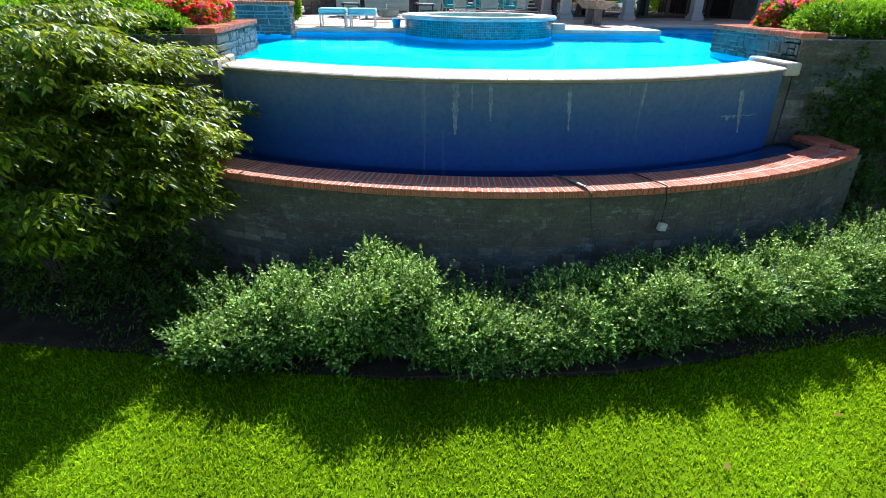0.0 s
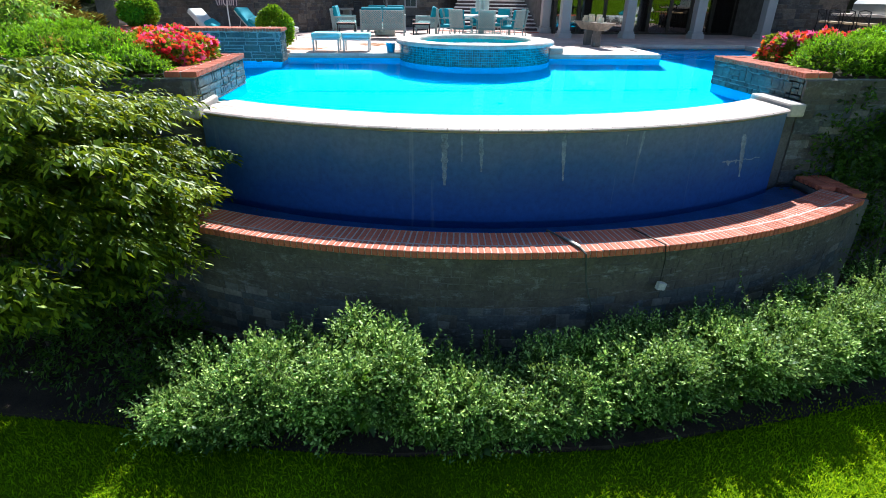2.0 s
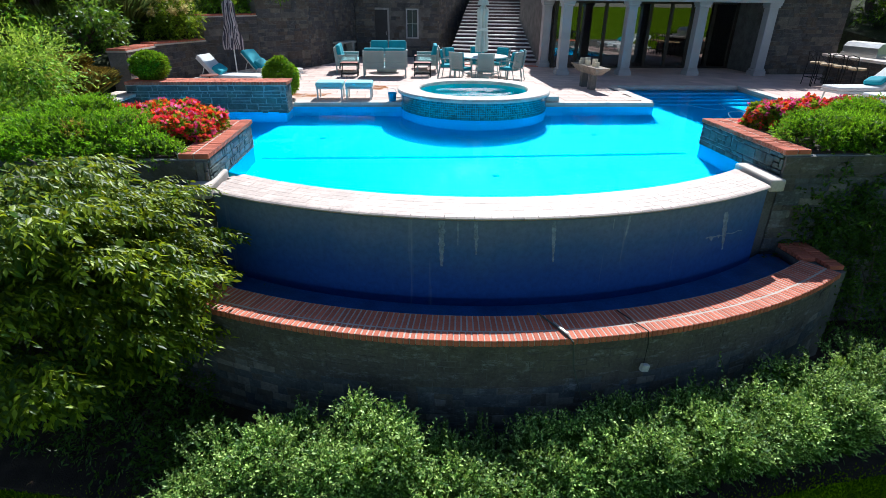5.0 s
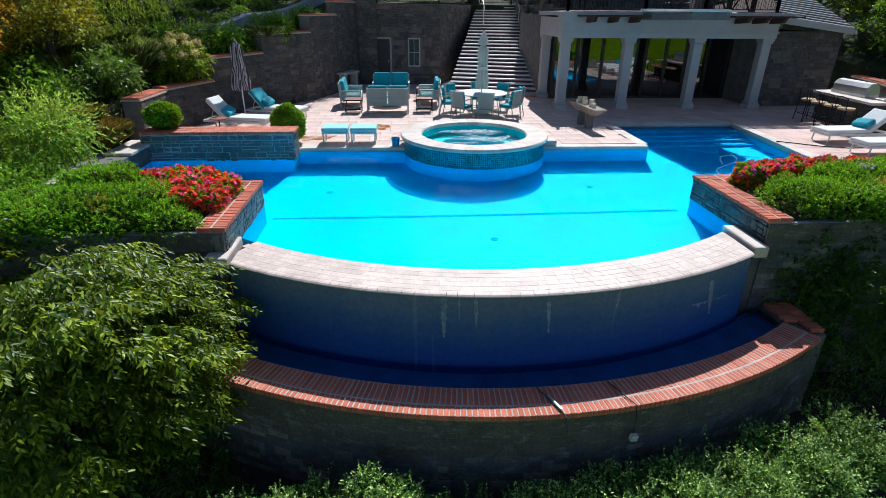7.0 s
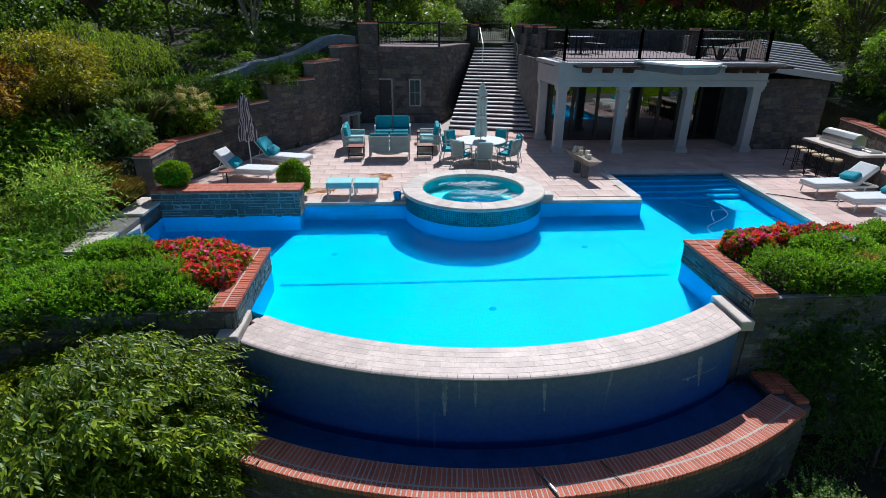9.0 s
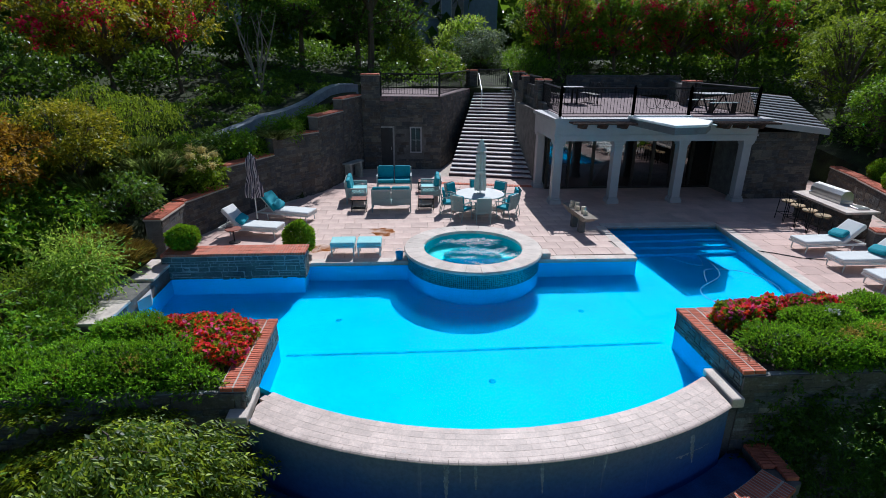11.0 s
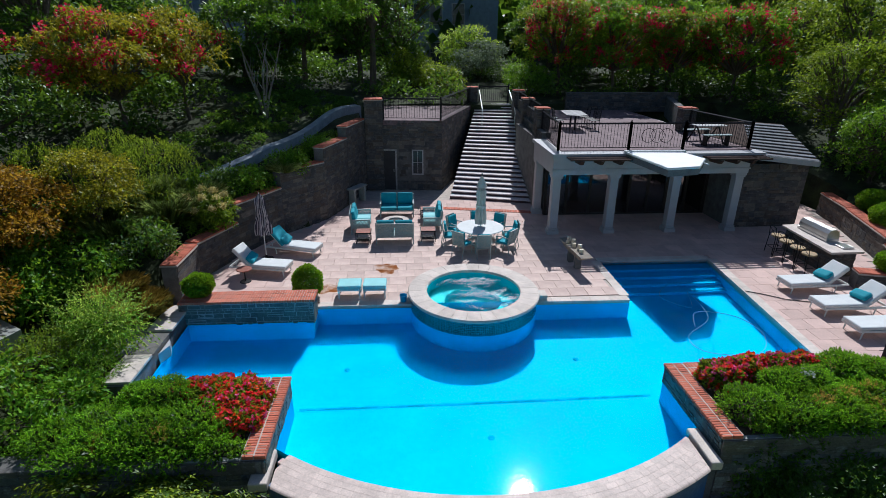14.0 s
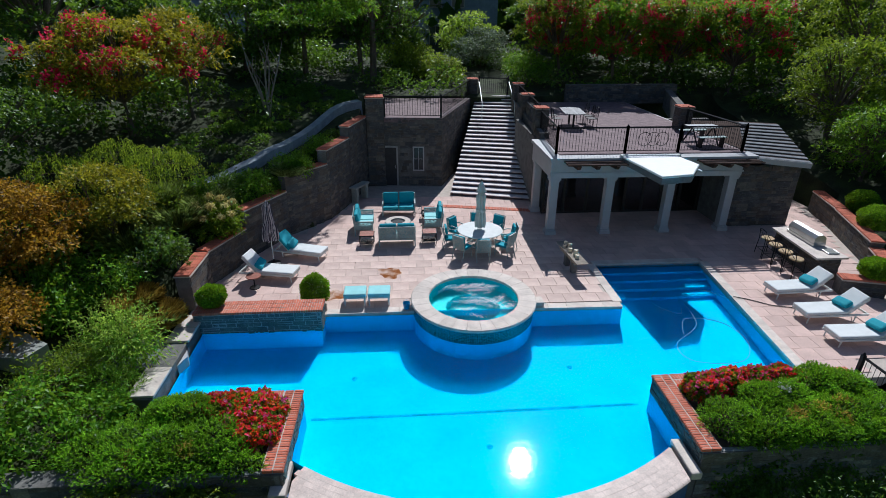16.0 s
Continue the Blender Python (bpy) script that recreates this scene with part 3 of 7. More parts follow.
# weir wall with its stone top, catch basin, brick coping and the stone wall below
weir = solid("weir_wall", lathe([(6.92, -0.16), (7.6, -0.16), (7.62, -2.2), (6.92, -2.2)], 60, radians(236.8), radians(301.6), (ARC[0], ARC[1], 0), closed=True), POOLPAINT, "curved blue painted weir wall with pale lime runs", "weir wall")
rng = random.Random(5)
A0, A1 = 236.6, 303.6
def trimmed(bm):
    """Cut square at both ends of the weir, beside the end blocks."""
    for x, n in ((5.99, 1), (-2.04, -1)):
        g = bmesh.ops.bisect_plane(bm, geom=bm.verts[:] + bm.edges[:] + bm.faces[:], plane_co=(x, 0, 0), plane_no=(n, 0, 0), clear_outer=True)
        e = [k for k in g["geom_cut"] if isinstance(k, bmesh.types.BMEdge)]
        if e:
            bmesh.ops.holes_fill(bm, edges=e)
    return bm


part("mortar_bed", trimmed(lathe([(6.915, -0.16), (6.915, -0.0878), (7.60, -0.0878), (7.60, -0.157)], 60, radians(236.0), radians(304.0), (ARC[0], ARC[1], 0), closed=True)), mat("pale_mortar", (0.57, 0.46, 0.40), 0.9, rnd=0), weir)
# the outermost course has a rounded nose
NOSE = {False: lambda r, z: [(r - 0.0035, z), (r - 0.0015, z - 0.0015), (r - 0.0015, -0.16)], True: lambda r, z: [(r - 0.06, z), (r - 0.03, z - 0.006), (r - 0.008, z - 0.02), (r - 0.004, z - 0.03), (r - 0.055, z - 0.06)]}
for row in range(6):
    r0, r1 = 6.90 + 0.13 * row, 6.90 + 0.13 * (row + 1)
    a = A0 - rng.uniform(0.2, 1.5)
    while a < A1:
        b = a + math.degrees(rng.uniform(0.12, 0.27) / r0)
        z = -0.086 + rng.uniform(-0.001, 0.001)
        bm = trimmed(lathe([(r0 + 0.0015, -0.16), (r0 + 0.0015, z - 0.0015), (r0 + 0.0035, z), *NOSE[row == 5](r1, z)], 2, radians(a + 0.018), radians(b - 0.018), (ARC[0], ARC[1], 0), closed=True))
        if bm.faces:
            part("paving_stone", bm, WETSTONE, weir)
        a = b
for x0, x1, cuts in ((-2.44, -2.10, (8.04, 8.92)), (6.06, 6.30, (8.02, 9.0))):
    blk = thing("coping_block", "pale rounded limestone blocks ending the weir", "coping stone", group="weir end blocks")
    for y0, y1 in zip(cuts, cuts[1:]):
        part("stone", boxed(x0, x1, y0 + 0.004, y1 - 0.004, -0.22, -0.03, None, 0.03), LIMESTONE, blk)
# lime deposits run down the painted face
rl = random.Random(14)
for a0, z0, a1, z1, w in ((294.1, -0.34, 294.95, -0.95, 0.055), (273.2, -0.17, 273.5, -0.75, 0.03), (281.1, -0.17, 280.9, -0.5, 0.02), (262.45, -0.17, 262.5, -0.8, 0.05), (265.7, -0.17, 265.85, -0.62, 0.03), (264.0, -0.17, 264.05, -0.5, 0.012), (279.4, -0.2, 279.4, -0.33, 0.012)):
    bm = bmesh.new()
    rows = []
    n = 14
    for i in range(n + 1):
        f = i / n
        h = w * (0.35 + 0.65 * math.sin(math.pi * min(1, 0.25 + f * 0.8))) * rl.uniform(0.55, 1.2) / 7.6
        c, z = radians(a0 + (a1 - a0) * f), z0 + (z1 - z0) * f
        rr = 7.602 + 0.02 * (-0.16 - z) / 2.04 + 0.003
        rows.append([bm.verts.new((ARC[0] + rr * math.cos(c + k * h), ARC[1] + rr * math.sin(c + k * h), z)) for k in (-1, 1)])
    for p, q in zip(rows, rows[1:]):
        bm.faces.new((p[0], p[1], q[1], q[0]))
    part("lime_run", bm, LIMESTAIN, weir)
bm = bmesh.new()
rows = []
for i in range(25):
    c = radians(291.6 + 6.3 * i / 24)
    z = -0.675 - 0.04 * i / 24 + rl.uniform(-0.012, 0.012)
    h = rl.uniform(0.006, 0.022) + (0.05 if i in (3, 4, 8) else 0)
    rows.append([bm.verts.new((ARC[0] + 7.614 * math.cos(c), ARC[1] + 7.614 * math.sin(c), zz)) for zz in (z, z - h)])
for p, q in zip(rows, rows[1:]):
    bm.faces.new((p[0], q[0], q[1], p[1]))
part("lime_run", bm, LIMESTAIN, weir)
solid("basin_floor", prism(arc(ARC[0], ARC[1], 7.58, 228, 312, 30) + arc(ARC[0], ARC[1], 8.4, 312, 228, 30), -2.1, -1.5), mat("basin_paint", (0.05, 0.18, 0.48), 0.8, rnd=0, spread=0.2), "blue painted floor of the overflow basin", "basin")
bw = solid("basin_water", sheet(arc(ARC[0], ARC[1], 7.61, 228, 312, 30) + arc(ARC[0], ARC[1], 8.26, 312, 228, 30), -1.27), DARKWATER, "dark still water in the overflow basin", "water")
bw.visible_shadow = False
B0, B1 = 235.5, 302.9
basin_wall = solid("basin_wall", lathe([(8.26, -3.1), (8.26, -1.24), (8.72, -1.24), (8.72, -3.1)], 60, radians(B0 - 1), radians(B1), (ARC[0], ARC[1], 0), closed=True), STONEBED, "curved dark fieldstone wall under a red brick coping", "stone wall")
w, length = round_where(ARC[0], ARC[1], 8.72, B0, B1, -3.1)
stone_face("stonework", w, length, 1.85, basin_wall, WALLSTONE, 11, proud=0.009, singles=290, course=(0.07, 0.15), width=(0.12, 0.36))
w, length = flat_where(ARC[0] + 8.72 * math.cos(radians(B1)), ARC[1] + 8.72 * math.sin(radians(B1)), 7.0, 8.2, -3.1)
stone_face("stonework", w, length, 1.85, basin_wall, WALLSTONE, 12, proud=0.009, course=(0.07, 0.15), width=(0.12, 0.36))
bed = part("mortar_bed", lathe([(8.25, -1.24), (8.25, -1.1435), (8.772, -1.1435), (8.765, -1.225), (8.70, -1.24)], 60, radians(B0 - 1), radians(B1), (ARC[0], ARC[1], 0), closed=True), MORTAR, basin_wall)
me_in, me_out = brick_mesh(0.325, 0.058, 0.07), brick_mesh(0.185, 0.058, 0.08)
for r, me, pitch in ((8.415, me_in, 0.0695), (8.695, me_out, 0.0705)):
    n = round(r * radians(B1 - B0) / pitch)
    for i in range(n):
        a = B0 + (B1 - B0) * (i + 0.5) / n
        piece("brick", me, basin_wall, pose(ARC[0] + r * math.cos(radians(a)), ARC[1] + r * math.sin(radians(a)), (-1.175 if me is me_in else -1.180) + rng.uniform(-0.003, 0.003), 0, 0, a + rng.uniform(-0.4, 0.4)))

# the basin wall returns to the retaining wall at its end, under the same coping
part("return_wall", prism([(6.60, 7.62), (6.78, 7.20), (7.06, 7.30), (7.06, 8.22), (6.60, 8.22)], -3.1, -1.22), STONEBED, basin_wall)
for k, x in enumerate((6.70, 6.94)):
    brick_run(basin_wall, brick_mesh(0.22, 0.057, 0.07), x, 7.62 if k == 0 else 7.34, x, 8.2, -1.175, 0.0695, seed=70 + k)
part("pier_body", prism([(5.66, 8.62), (6.0, 8.27), (6.36, 8.27), (6.36, 9.0), (6.27, 9.02)], -3.1, -0.17), STONEBED, weir)

# retaining walls either side of the basin
wr = solid("retaining_wall_right", boxed(6.36, 15.5, 8.25, 8.62, -3.3, 0.26), STONEBED, "dark shaded fieldstone retaining wall", "stone wall")
w, length = flat_where(6.36, 8.25, 15.5, 8.25, -3.2)
stone_face("stonework", w, length, 3.46, wr, WALLSTONE, 21, proud=0.009, singles=120, course=(0.08, 0.17), width=(0.12, 0.4))
wl = solid("retaining_wall_left", boxed(-14.0, -2.17, 8.30, 8.7, -3.3, 0.26), STONEBED, "dark shaded fieldstone retaining wall", "stone wall")
w, length = flat_where(-14.0, 8.30, -2.17, 8.30, -3.2)
stone_face("stonework", w, length, 3.46, wl, WALLSTONE, 22)


def planter(name, x0, x1, y0, y1, pool_x, label, seed):
    """A raised bed: stone walls, brick cap on the pool side and the back, soil inside."""
    s = 1 if pool_x == x0 else -1
    body = solid(name, prism([(x0, y0), (x1, y0), (x1, y1), (x0, y1)], -0.16, 0.27), POOLBED, label, "planter wall")
    inner = pool_x + s * 0.03
    part("soil", boxed(min(x0, x1) + 0.3, max(x0, x1) - 0.3, y0 + 0.1, y1 - 0.35, 0.2, 0.3), SOIL, body)
    if s > 0:
        w, length = flat_where(pool_x, y1, pool_x, y0, -0.14)
    else:
        w, length = flat_where(pool_x, y0, pool_x, y1, -0.14)
    stone_face("stonework", w, length, 0.42, body, POOLSTONE, seed, proud=0.02, gap=0.018, course=(0.08, 0.15), width=(0.1, 0.3), singles=60)
    w, length = flat_where(x1, y1, x0, y1, -0.14)
    stone_face("stonework", w, length, 0.42, body, POOLSTONE, seed + 1, proud=0.02, gap=0.018, course=(0.08, 0.15), width=(0.1, 0.3))
    me1, me2 = brick_mesh(0.20, 0.060, 0.07), brick_mesh(0.19, 0.060, 0.07)
    cap = part("mortar_bed", prism([(pool_x, y0 + 0.01), (pool_x + s * 0.40, y0 + 0.01), (pool_x + s * 0.40, y1 - 0.40), (x1 if s > 0 else x0, y1 - 0.40), (x1 if s > 0 else x0, y1), (pool_x, y1)], 0.27, 0.352), MORTAR, body)
    far = x1 if s > 0 else x0
    for k, off in enumerate((0.065, 0.285)):
        brick_run(body, me1 if k == 0 else me2, pool_x + s * off, y0 - 0.02, pool_x + s * off, y1 + 0.03, 0.325, 0.0695, seed=seed + k)
        brick_run(body, me1 if k == 0 else me2, pool_x + s * 0.42, y1 - off, far, y1 - off, 0.325, 0.0695, seed=seed + 3 + k)
    return body


planter("planter_left", -5.1, -2.17, 8.32, 10.68, -2.17, "raised bed wall of blue-green stone with red brick cap", 31)
planter("planter_right", 6.36, 11.4, 8.28, 10.68, 6.36, "raised bed wall of blue-green stone with red brick cap", 41)

# raised wall by the loungers, between the pool bay and the deck
rw = solid("raised_wall", boxed(-5.8, -2.17, 13.96, 14.58, -0.16, 0.50), POOLBED, "low blue-green stone wall with a red brick cap", "stone wall")
w, length = flat_where(-5.8, 13.97, -2.17, 13.97, -0.15)
stone_face("stonework", w, length, 0.66, rw, POOLSTONE, 51, proud=0.02, gap=0.018, course=(0.08, 0.15), width=(0.14, 0.36), singles=90)
w, length = flat_where(-2.17, 13.97, -2.17, 14.58, -0.15)
stone_face("stonework", w, length, 0.66, rw, POOLSTONE, 52, proud=0.02, gap=0.018, course=(0.08, 0.15), width=(0.1, 0.3), singles=20)
part("mortar_bed", boxed(-5.8, -2.15, 13.965, 14.59, 0.50, 0.587), MORTAR, rw)
me3 = brick_mesh(0.215, 0.060, 0.07)
for k in range(3):
    brick_run(rw, me3, -5.8, 14.045 + 0.23 * k, -2.12, 14.045 + 0.23 * k, 0.56, 0.0695, seed=60 + k)

# spa
spa = solid("spa_wall", lathe([(1.41, 0.25), (1.88, 0.25), (1.88, -1.7), (1.41, -1.7)], 64, centre=(SPA[0], SPA[1], 0), closed=True), POOLPLASTER, "round raised spa wall of teal mosaic with stone rim", "spa")
part("spa_floor", lathe([(0.0, -0.75), (0.85, -0.75), (0.86, -0.32), (1.40, -0.30), (1.41, 0.26)], 48, centre=(SPA[0], SPA[1], 0)), mat("spa_plaster", (0.06, 0.62, 0.64), 0.6, rnd=0, spread=0.1), spa)
bm, rng = bmesh.new(), random.Random(3)
for j in range(9):
    for i in range(230):
        a, da = 2 * math.pi * i / 230, 2 * math.pi / 230
        z = 0.24 - 0.052 * (j + 1)
        q = []
        for aa, zz in ((a + da * 0.05, z + 0.002), (a + da * 0.95, z + 0.002), (a + da * 0.95, z + 0.049), (a + da * 0.05, z + 0.049)):
            q.append(bm.verts.new((SPA[0] + 1.886 * math.cos(aa), SPA[1] + 1.886 * math.sin(aa), zz)))
        bm.faces.new(q)
tagged(part("mosaic", bm, TEALTILE, spa, "teal glass mosaic tiles"), kind="stuff")
for i in range(28):
    a, b = 360 * i / 28 + 0.12, 360 * (i + 1) / 28 - 0.12
    part("rim_stone", lathe([(1.40, 0.25), (1.39, 0.30), (1.41, 0.335), (1.94, 0.335), (1.965, 0.30), (1.95, 0.25)], 4, radians(a), radians(b), (SPA[0], SPA[1], 0), closed=True), LIMESTONE, spa)
sw_ = solid("spa_water", lathe([(0.0, 0.16), (0.5, 0.16), (1.0, 0.16), (1.41, 0.16)], 48, centre=(SPA[0], SPA[1], 0)), SPAWATER, "churning clear spa water with foam", "water")
sw_.visible_shadow = False
foam = thing("spa_foam", "white foam stirred up by the spa jets", "foam", kind="stuff")
rngf = np.random.default_rng(8)
cl_ = np.concatenate([rngf.normal(size=(34, 2)) * [0.30, 0.42] + [0.25, 0.1], rngf.uniform(-1, 1, (22, 2)) * [0.85, 0.10] + [0.1, 0.98], rngf.normal(size=(10, 2)) * [0.3, 0.2] + [0.85, -0.1]])
wd_ = rngf.uniform(0.03, 0.12, len(cl_))
pk = rngf.choice(len(cl_), 6500, p=wd_ / wd_.sum())
an = rngf.uniform(-0.5, 0.9, len(cl_))[pk]
g1, g2 = rngf.normal(size=6500) * wd_[pk] * 1.7, rngf.normal(size=6500) * wd_[pk] * 0.4
fx = cl_[pk] + np.stack([g1 * np.cos(an) - g2 * np.sin(an), g1 * np.sin(an) + g2 * np.cos(an)], axis=1)
fx = fx[np.hypot(fx[:, 0], fx[:, 1]) < 1.37]
FOAM = mat("foam", (0.90, 0.93, 0.93), 0.5, rnd=0.1, island=True)
base = np.concatenate([fx + [SPA[0], SPA[1]], np.full((len(fx), 1), 0.164)], axis=1)
me = leaf_mesh("bubbles", base, np.concatenate([rngf.normal(size=(len(fx), 2)), np.zeros((len(fx), 1)) + 0.15], axis=1), 0.008 + 0.024 * rngf.random(len(fx)), FOAM, rngf, 0.8, 0.0)
tagged(new("bubbles", me), kind="stuff").parent = foam

# stone wall and spillway at the far side of the left bay
sw = solid("spillway_wall", prism([(-6.15, 10.7), (-5.62, 10.7), (-5.66, 13.97), (-6.2, 14.4)], -0.16, 0.26), STONEBED, "low stone wall beside the pool with pale coping", "stone wall")
w, length = flat_where(-5.66, 13.95, -5.62, 10.7, -0.15)
stone_face("stonework", w, length, 0.40, sw, POOLSTONE, 71, course=(0.08, 0.15), width=(0.12, 0.3))
for y0, y1 in ((10.75, 11.85), (13.0, 13.65), (13.68, 14.35)):
    part("coping_stone", boxed(-6.22, -5.60, y0, y1, 0.26, 0.33, None, 0.012), LIMESTONE, sw)
part("spill_slab", prism([(-5.60, 12.1), (-5.60, 12.8), (-5.48, 12.5)], -0.14, 0.16), WHITEPAINT, sw)
solid("upper_ledge", boxed(-12.5, -6.2, 11.9, 13.35, -0.8, 0.28), mat("dark_concrete", (0.17, 0.18, 0.18), 0.9, rnd=0, spread=0.3), "grey concrete ledge running into the planting", "ledge")

# deck edge stones along the pool
es = thing("deck_coping", "pale stone coping along the edge of the deck", "coping", kind="structure")
for (x0, y0), (x1, y1) in (((-2.15, 14.70), (0.66, 14.70)), ((4.2, 14.64), (7.16, 14.58)), ((7.23, 14.87), (7.24, 17.6)), ((7.2, 17.62), (11.3, 17.62)), ((11.30, 17.6), (right_edge(10.7) + 0.01, 10.7))):
    d = Vector((x1 - x0, y1 - y0, 0))
    n = max(1, round(d.length / 0.6))
    nrm = Vector((-d.y, d.x, 0)).normalized()
    if (x0, y0) == (7.17, 14.58):
        pass
    for i in range(n):
        a, b = Vector((x0, y0, 0)) + d * (i / n) + d.normalized() * 0.003, Vector((x0, y0, 0)) + d * ((i + 1) / n) - d.normalized() * 0.003
        q = [a - nrm * 0.03, b - nrm * 0.03, b + nrm * 0.27, a + nrm * 0.27]
        part("coping_stone", prism([(p.x, p.y) for p in q], -0.06, 0.004), LIMESTONE, es)

# damp brown patches on the pavers
WETFILM, t, p, out = nodes_of("damp_film")
t.nodes.remove(p)
cl = t.nodes.new("ShaderNodeBsdfTransparent")
t.links.new(ramp(t, noise_tex(t, 2.2, 4).outputs[0], [(0.40, (0.97, 0.95, 0.93)), (0.58, (0.62, 0.42, 0.26))]), cl.inputs[0])
t.links.new(cl.outputs[0], out.inputs[0])
for cx, cy, rx, ry, sd in ((-0.25, 17.35, 0.42, 0.38, 1), (-2.0, 15.9, 0.5, 0.35, 2)):
    rr = random.Random(sd)
    k = [rr.uniform(-0.16, 0.16) for _ in range(4)]
    pts = []
    for i in range(40):
        a = 2 * math.pi * i / 40
        q = 1 + k[0] * math.sin(2 * a + 1) + k[1] * math.sin(3 * a) + k[2] * math.sin(5 * a + 2) + k[3] * math.sin(7 * a)
        pts.append((cx + rx * q * math.cos(a), cy + ry * q * math.sin(a)))
    solid("damp_patch", sheet(pts, 0.007), WETFILM, "brown damp stain on the pink pavers", "stain")

# low stone block where the spa meets the deck edge
blk = solid("edge_block", boxed(4.32, 4.66, 14.72, 15.12, 0.0, 0.14, None, 0.015), LIMESTONE, "small pale stone block beside the spa", "stone block")

# ---- stairs, terraces and buildings ----


def wall_run(name, x0, y0, x1, y1, z0, z1, thick, label, seed, cap="", skip=None, z1b=None):
    """A stone-faced wall whose outside lies to the right of the way from start to end."""
    d = Vector((x1 - x0, y1 - y0, 0))
    n = Vector((d.y, -d.x, 0)).normalized()
    q = [(x0, y0), (x1, y1), (x1 - n.x * thick, y1 - n.y * thick), (x0 - n.x * thick, y0 - n.y * thick)]
    ob = solid(name, prism(q, z0, z1), STONEBED, label, "stone wall")
    w, length = flat_where(x0, y0, x1, y1, z0)
    stone_face("stonework", w, length, z1 - z0, ob, GREYSTONE, seed, proud=0.02, skip=skip)
    if cap:
        part("mortar_bed", prism([(p[0] + n.x * k, p[1] + n.y * k) for p, k in zip(q, (0.04, 0.04, -0.04, -0.04))], z1, z1 + 0.04), MORTAR, ob)
        me = brick_mesh(thick / 2 + 0.03, 0.062, 0.065)
        for k in (0.25, 0.75):
            o = n * (0.0 - thick * k)
            brick_run(ob, me, x0 + o.x, y0 + o.y, x1 + o.x, y1 + o.y, z1 + 0.055, 0.071, seed=seed)
    return ob


def pier(name, x, y, s, z0, z1, seed):
    ob = solid(name, boxed(x - s / 2, x + s / 2, y - s / 2, y + s / 2, z0, z1), STONEBED, "square fieldstone pier with a red brick cap", "pier")
    for i, (a, b) in enumerate((((-1, -1), (1, -1)), ((1, -1), (1, 1)), ((-1, 1), (-1, -1)))):
        w, length = flat_where(x + a[0] * s / 2, y + a[1] * s / 2, x + b[0] * s / 2, y + b[1] * s / 2, z0)
        stone_face("stonework", w, length, z1 - z0, ob, GREYSTONE, seed + i, proud=0.025)
    part("mortar_bed", boxed(x - s / 2 - 0.05, x + s / 2 + 0.05, y - s / 2 - 0.05, y + s / 2 + 0.05, z1, z1 + 0.03), MORTAR, ob)
    me = brick_mesh((s + 0.1) / 2 - 0.01, 0.062, 0.06)
    for k in (-1, 1):
        brick_run(ob, me, x - s / 2 - 0.04, y + k * (s + 0.1) / 4, x + s / 2 + 0.04, y + k * (s + 0.1) / 4, z1 + 0.05, 0.071, seed=seed)
    return ob


def railing(name, a, b, h=1.02, posts=True, scrolls=0, label="black wrought-iron railing with slender balusters"):
    """A straight iron rail from a to b (feet of the end posts)."""
    a, b = Vector(a), Vector(b)
    ob = thing(name, label, "railing", Matrix.Translation(a), kind="thing")
    d = b - a
    up = Vector((0, 0, 1))
    part("top_rail", rod(rod(bmesh.new(), up * h, d + up * h, 0.026, seg=6), up * (h + 0.015), d + up * (h + 0.015), 0.03, seg=4), IRON, ob)
    part("bottom_rail", rod(bmesh.new(), up * 0.1, d + up * 0.1, 0.015, seg=4), IRON, ob)
    n = max(2, int(d.length / 0.125))
    bal = mesh_of(rod(bmesh.new(), (0, 0, 0.1), (0, 0, h), 0.0085, seg=4), IRON, "baluster")
    for i in range(1, n):
        p = d * (i / n)
        piece("baluster", bal, ob, Matrix.Translation(p))
    if scrolls:
        e = d.normalized()
        for k in range(scrolls):
            c = d * 0.5 + e * ((k - (scrolls - 1) / 2) * 0.36) + up * (h * 0.55)
            part("scroll", tube([c + e * (0.27 * math.cos(q)) + up * (0.27 * math.sin(q)) for q in [math.pi * j / 12 for j in range(25)]], 0.012, 5), IRON, ob)
    if posts:
        for p in (Vector((0, 0, 0)), d):
            part("post", rod(boxed(p.x - 0.045, p.x + 0.045, p.y - 0.045, p.y + 0.045, p.z, p.z + h + 0.06), p + up * (h + 0.05), p + up * (h + 0.13), 0.05, 0.02), IRON, ob)
    return ob


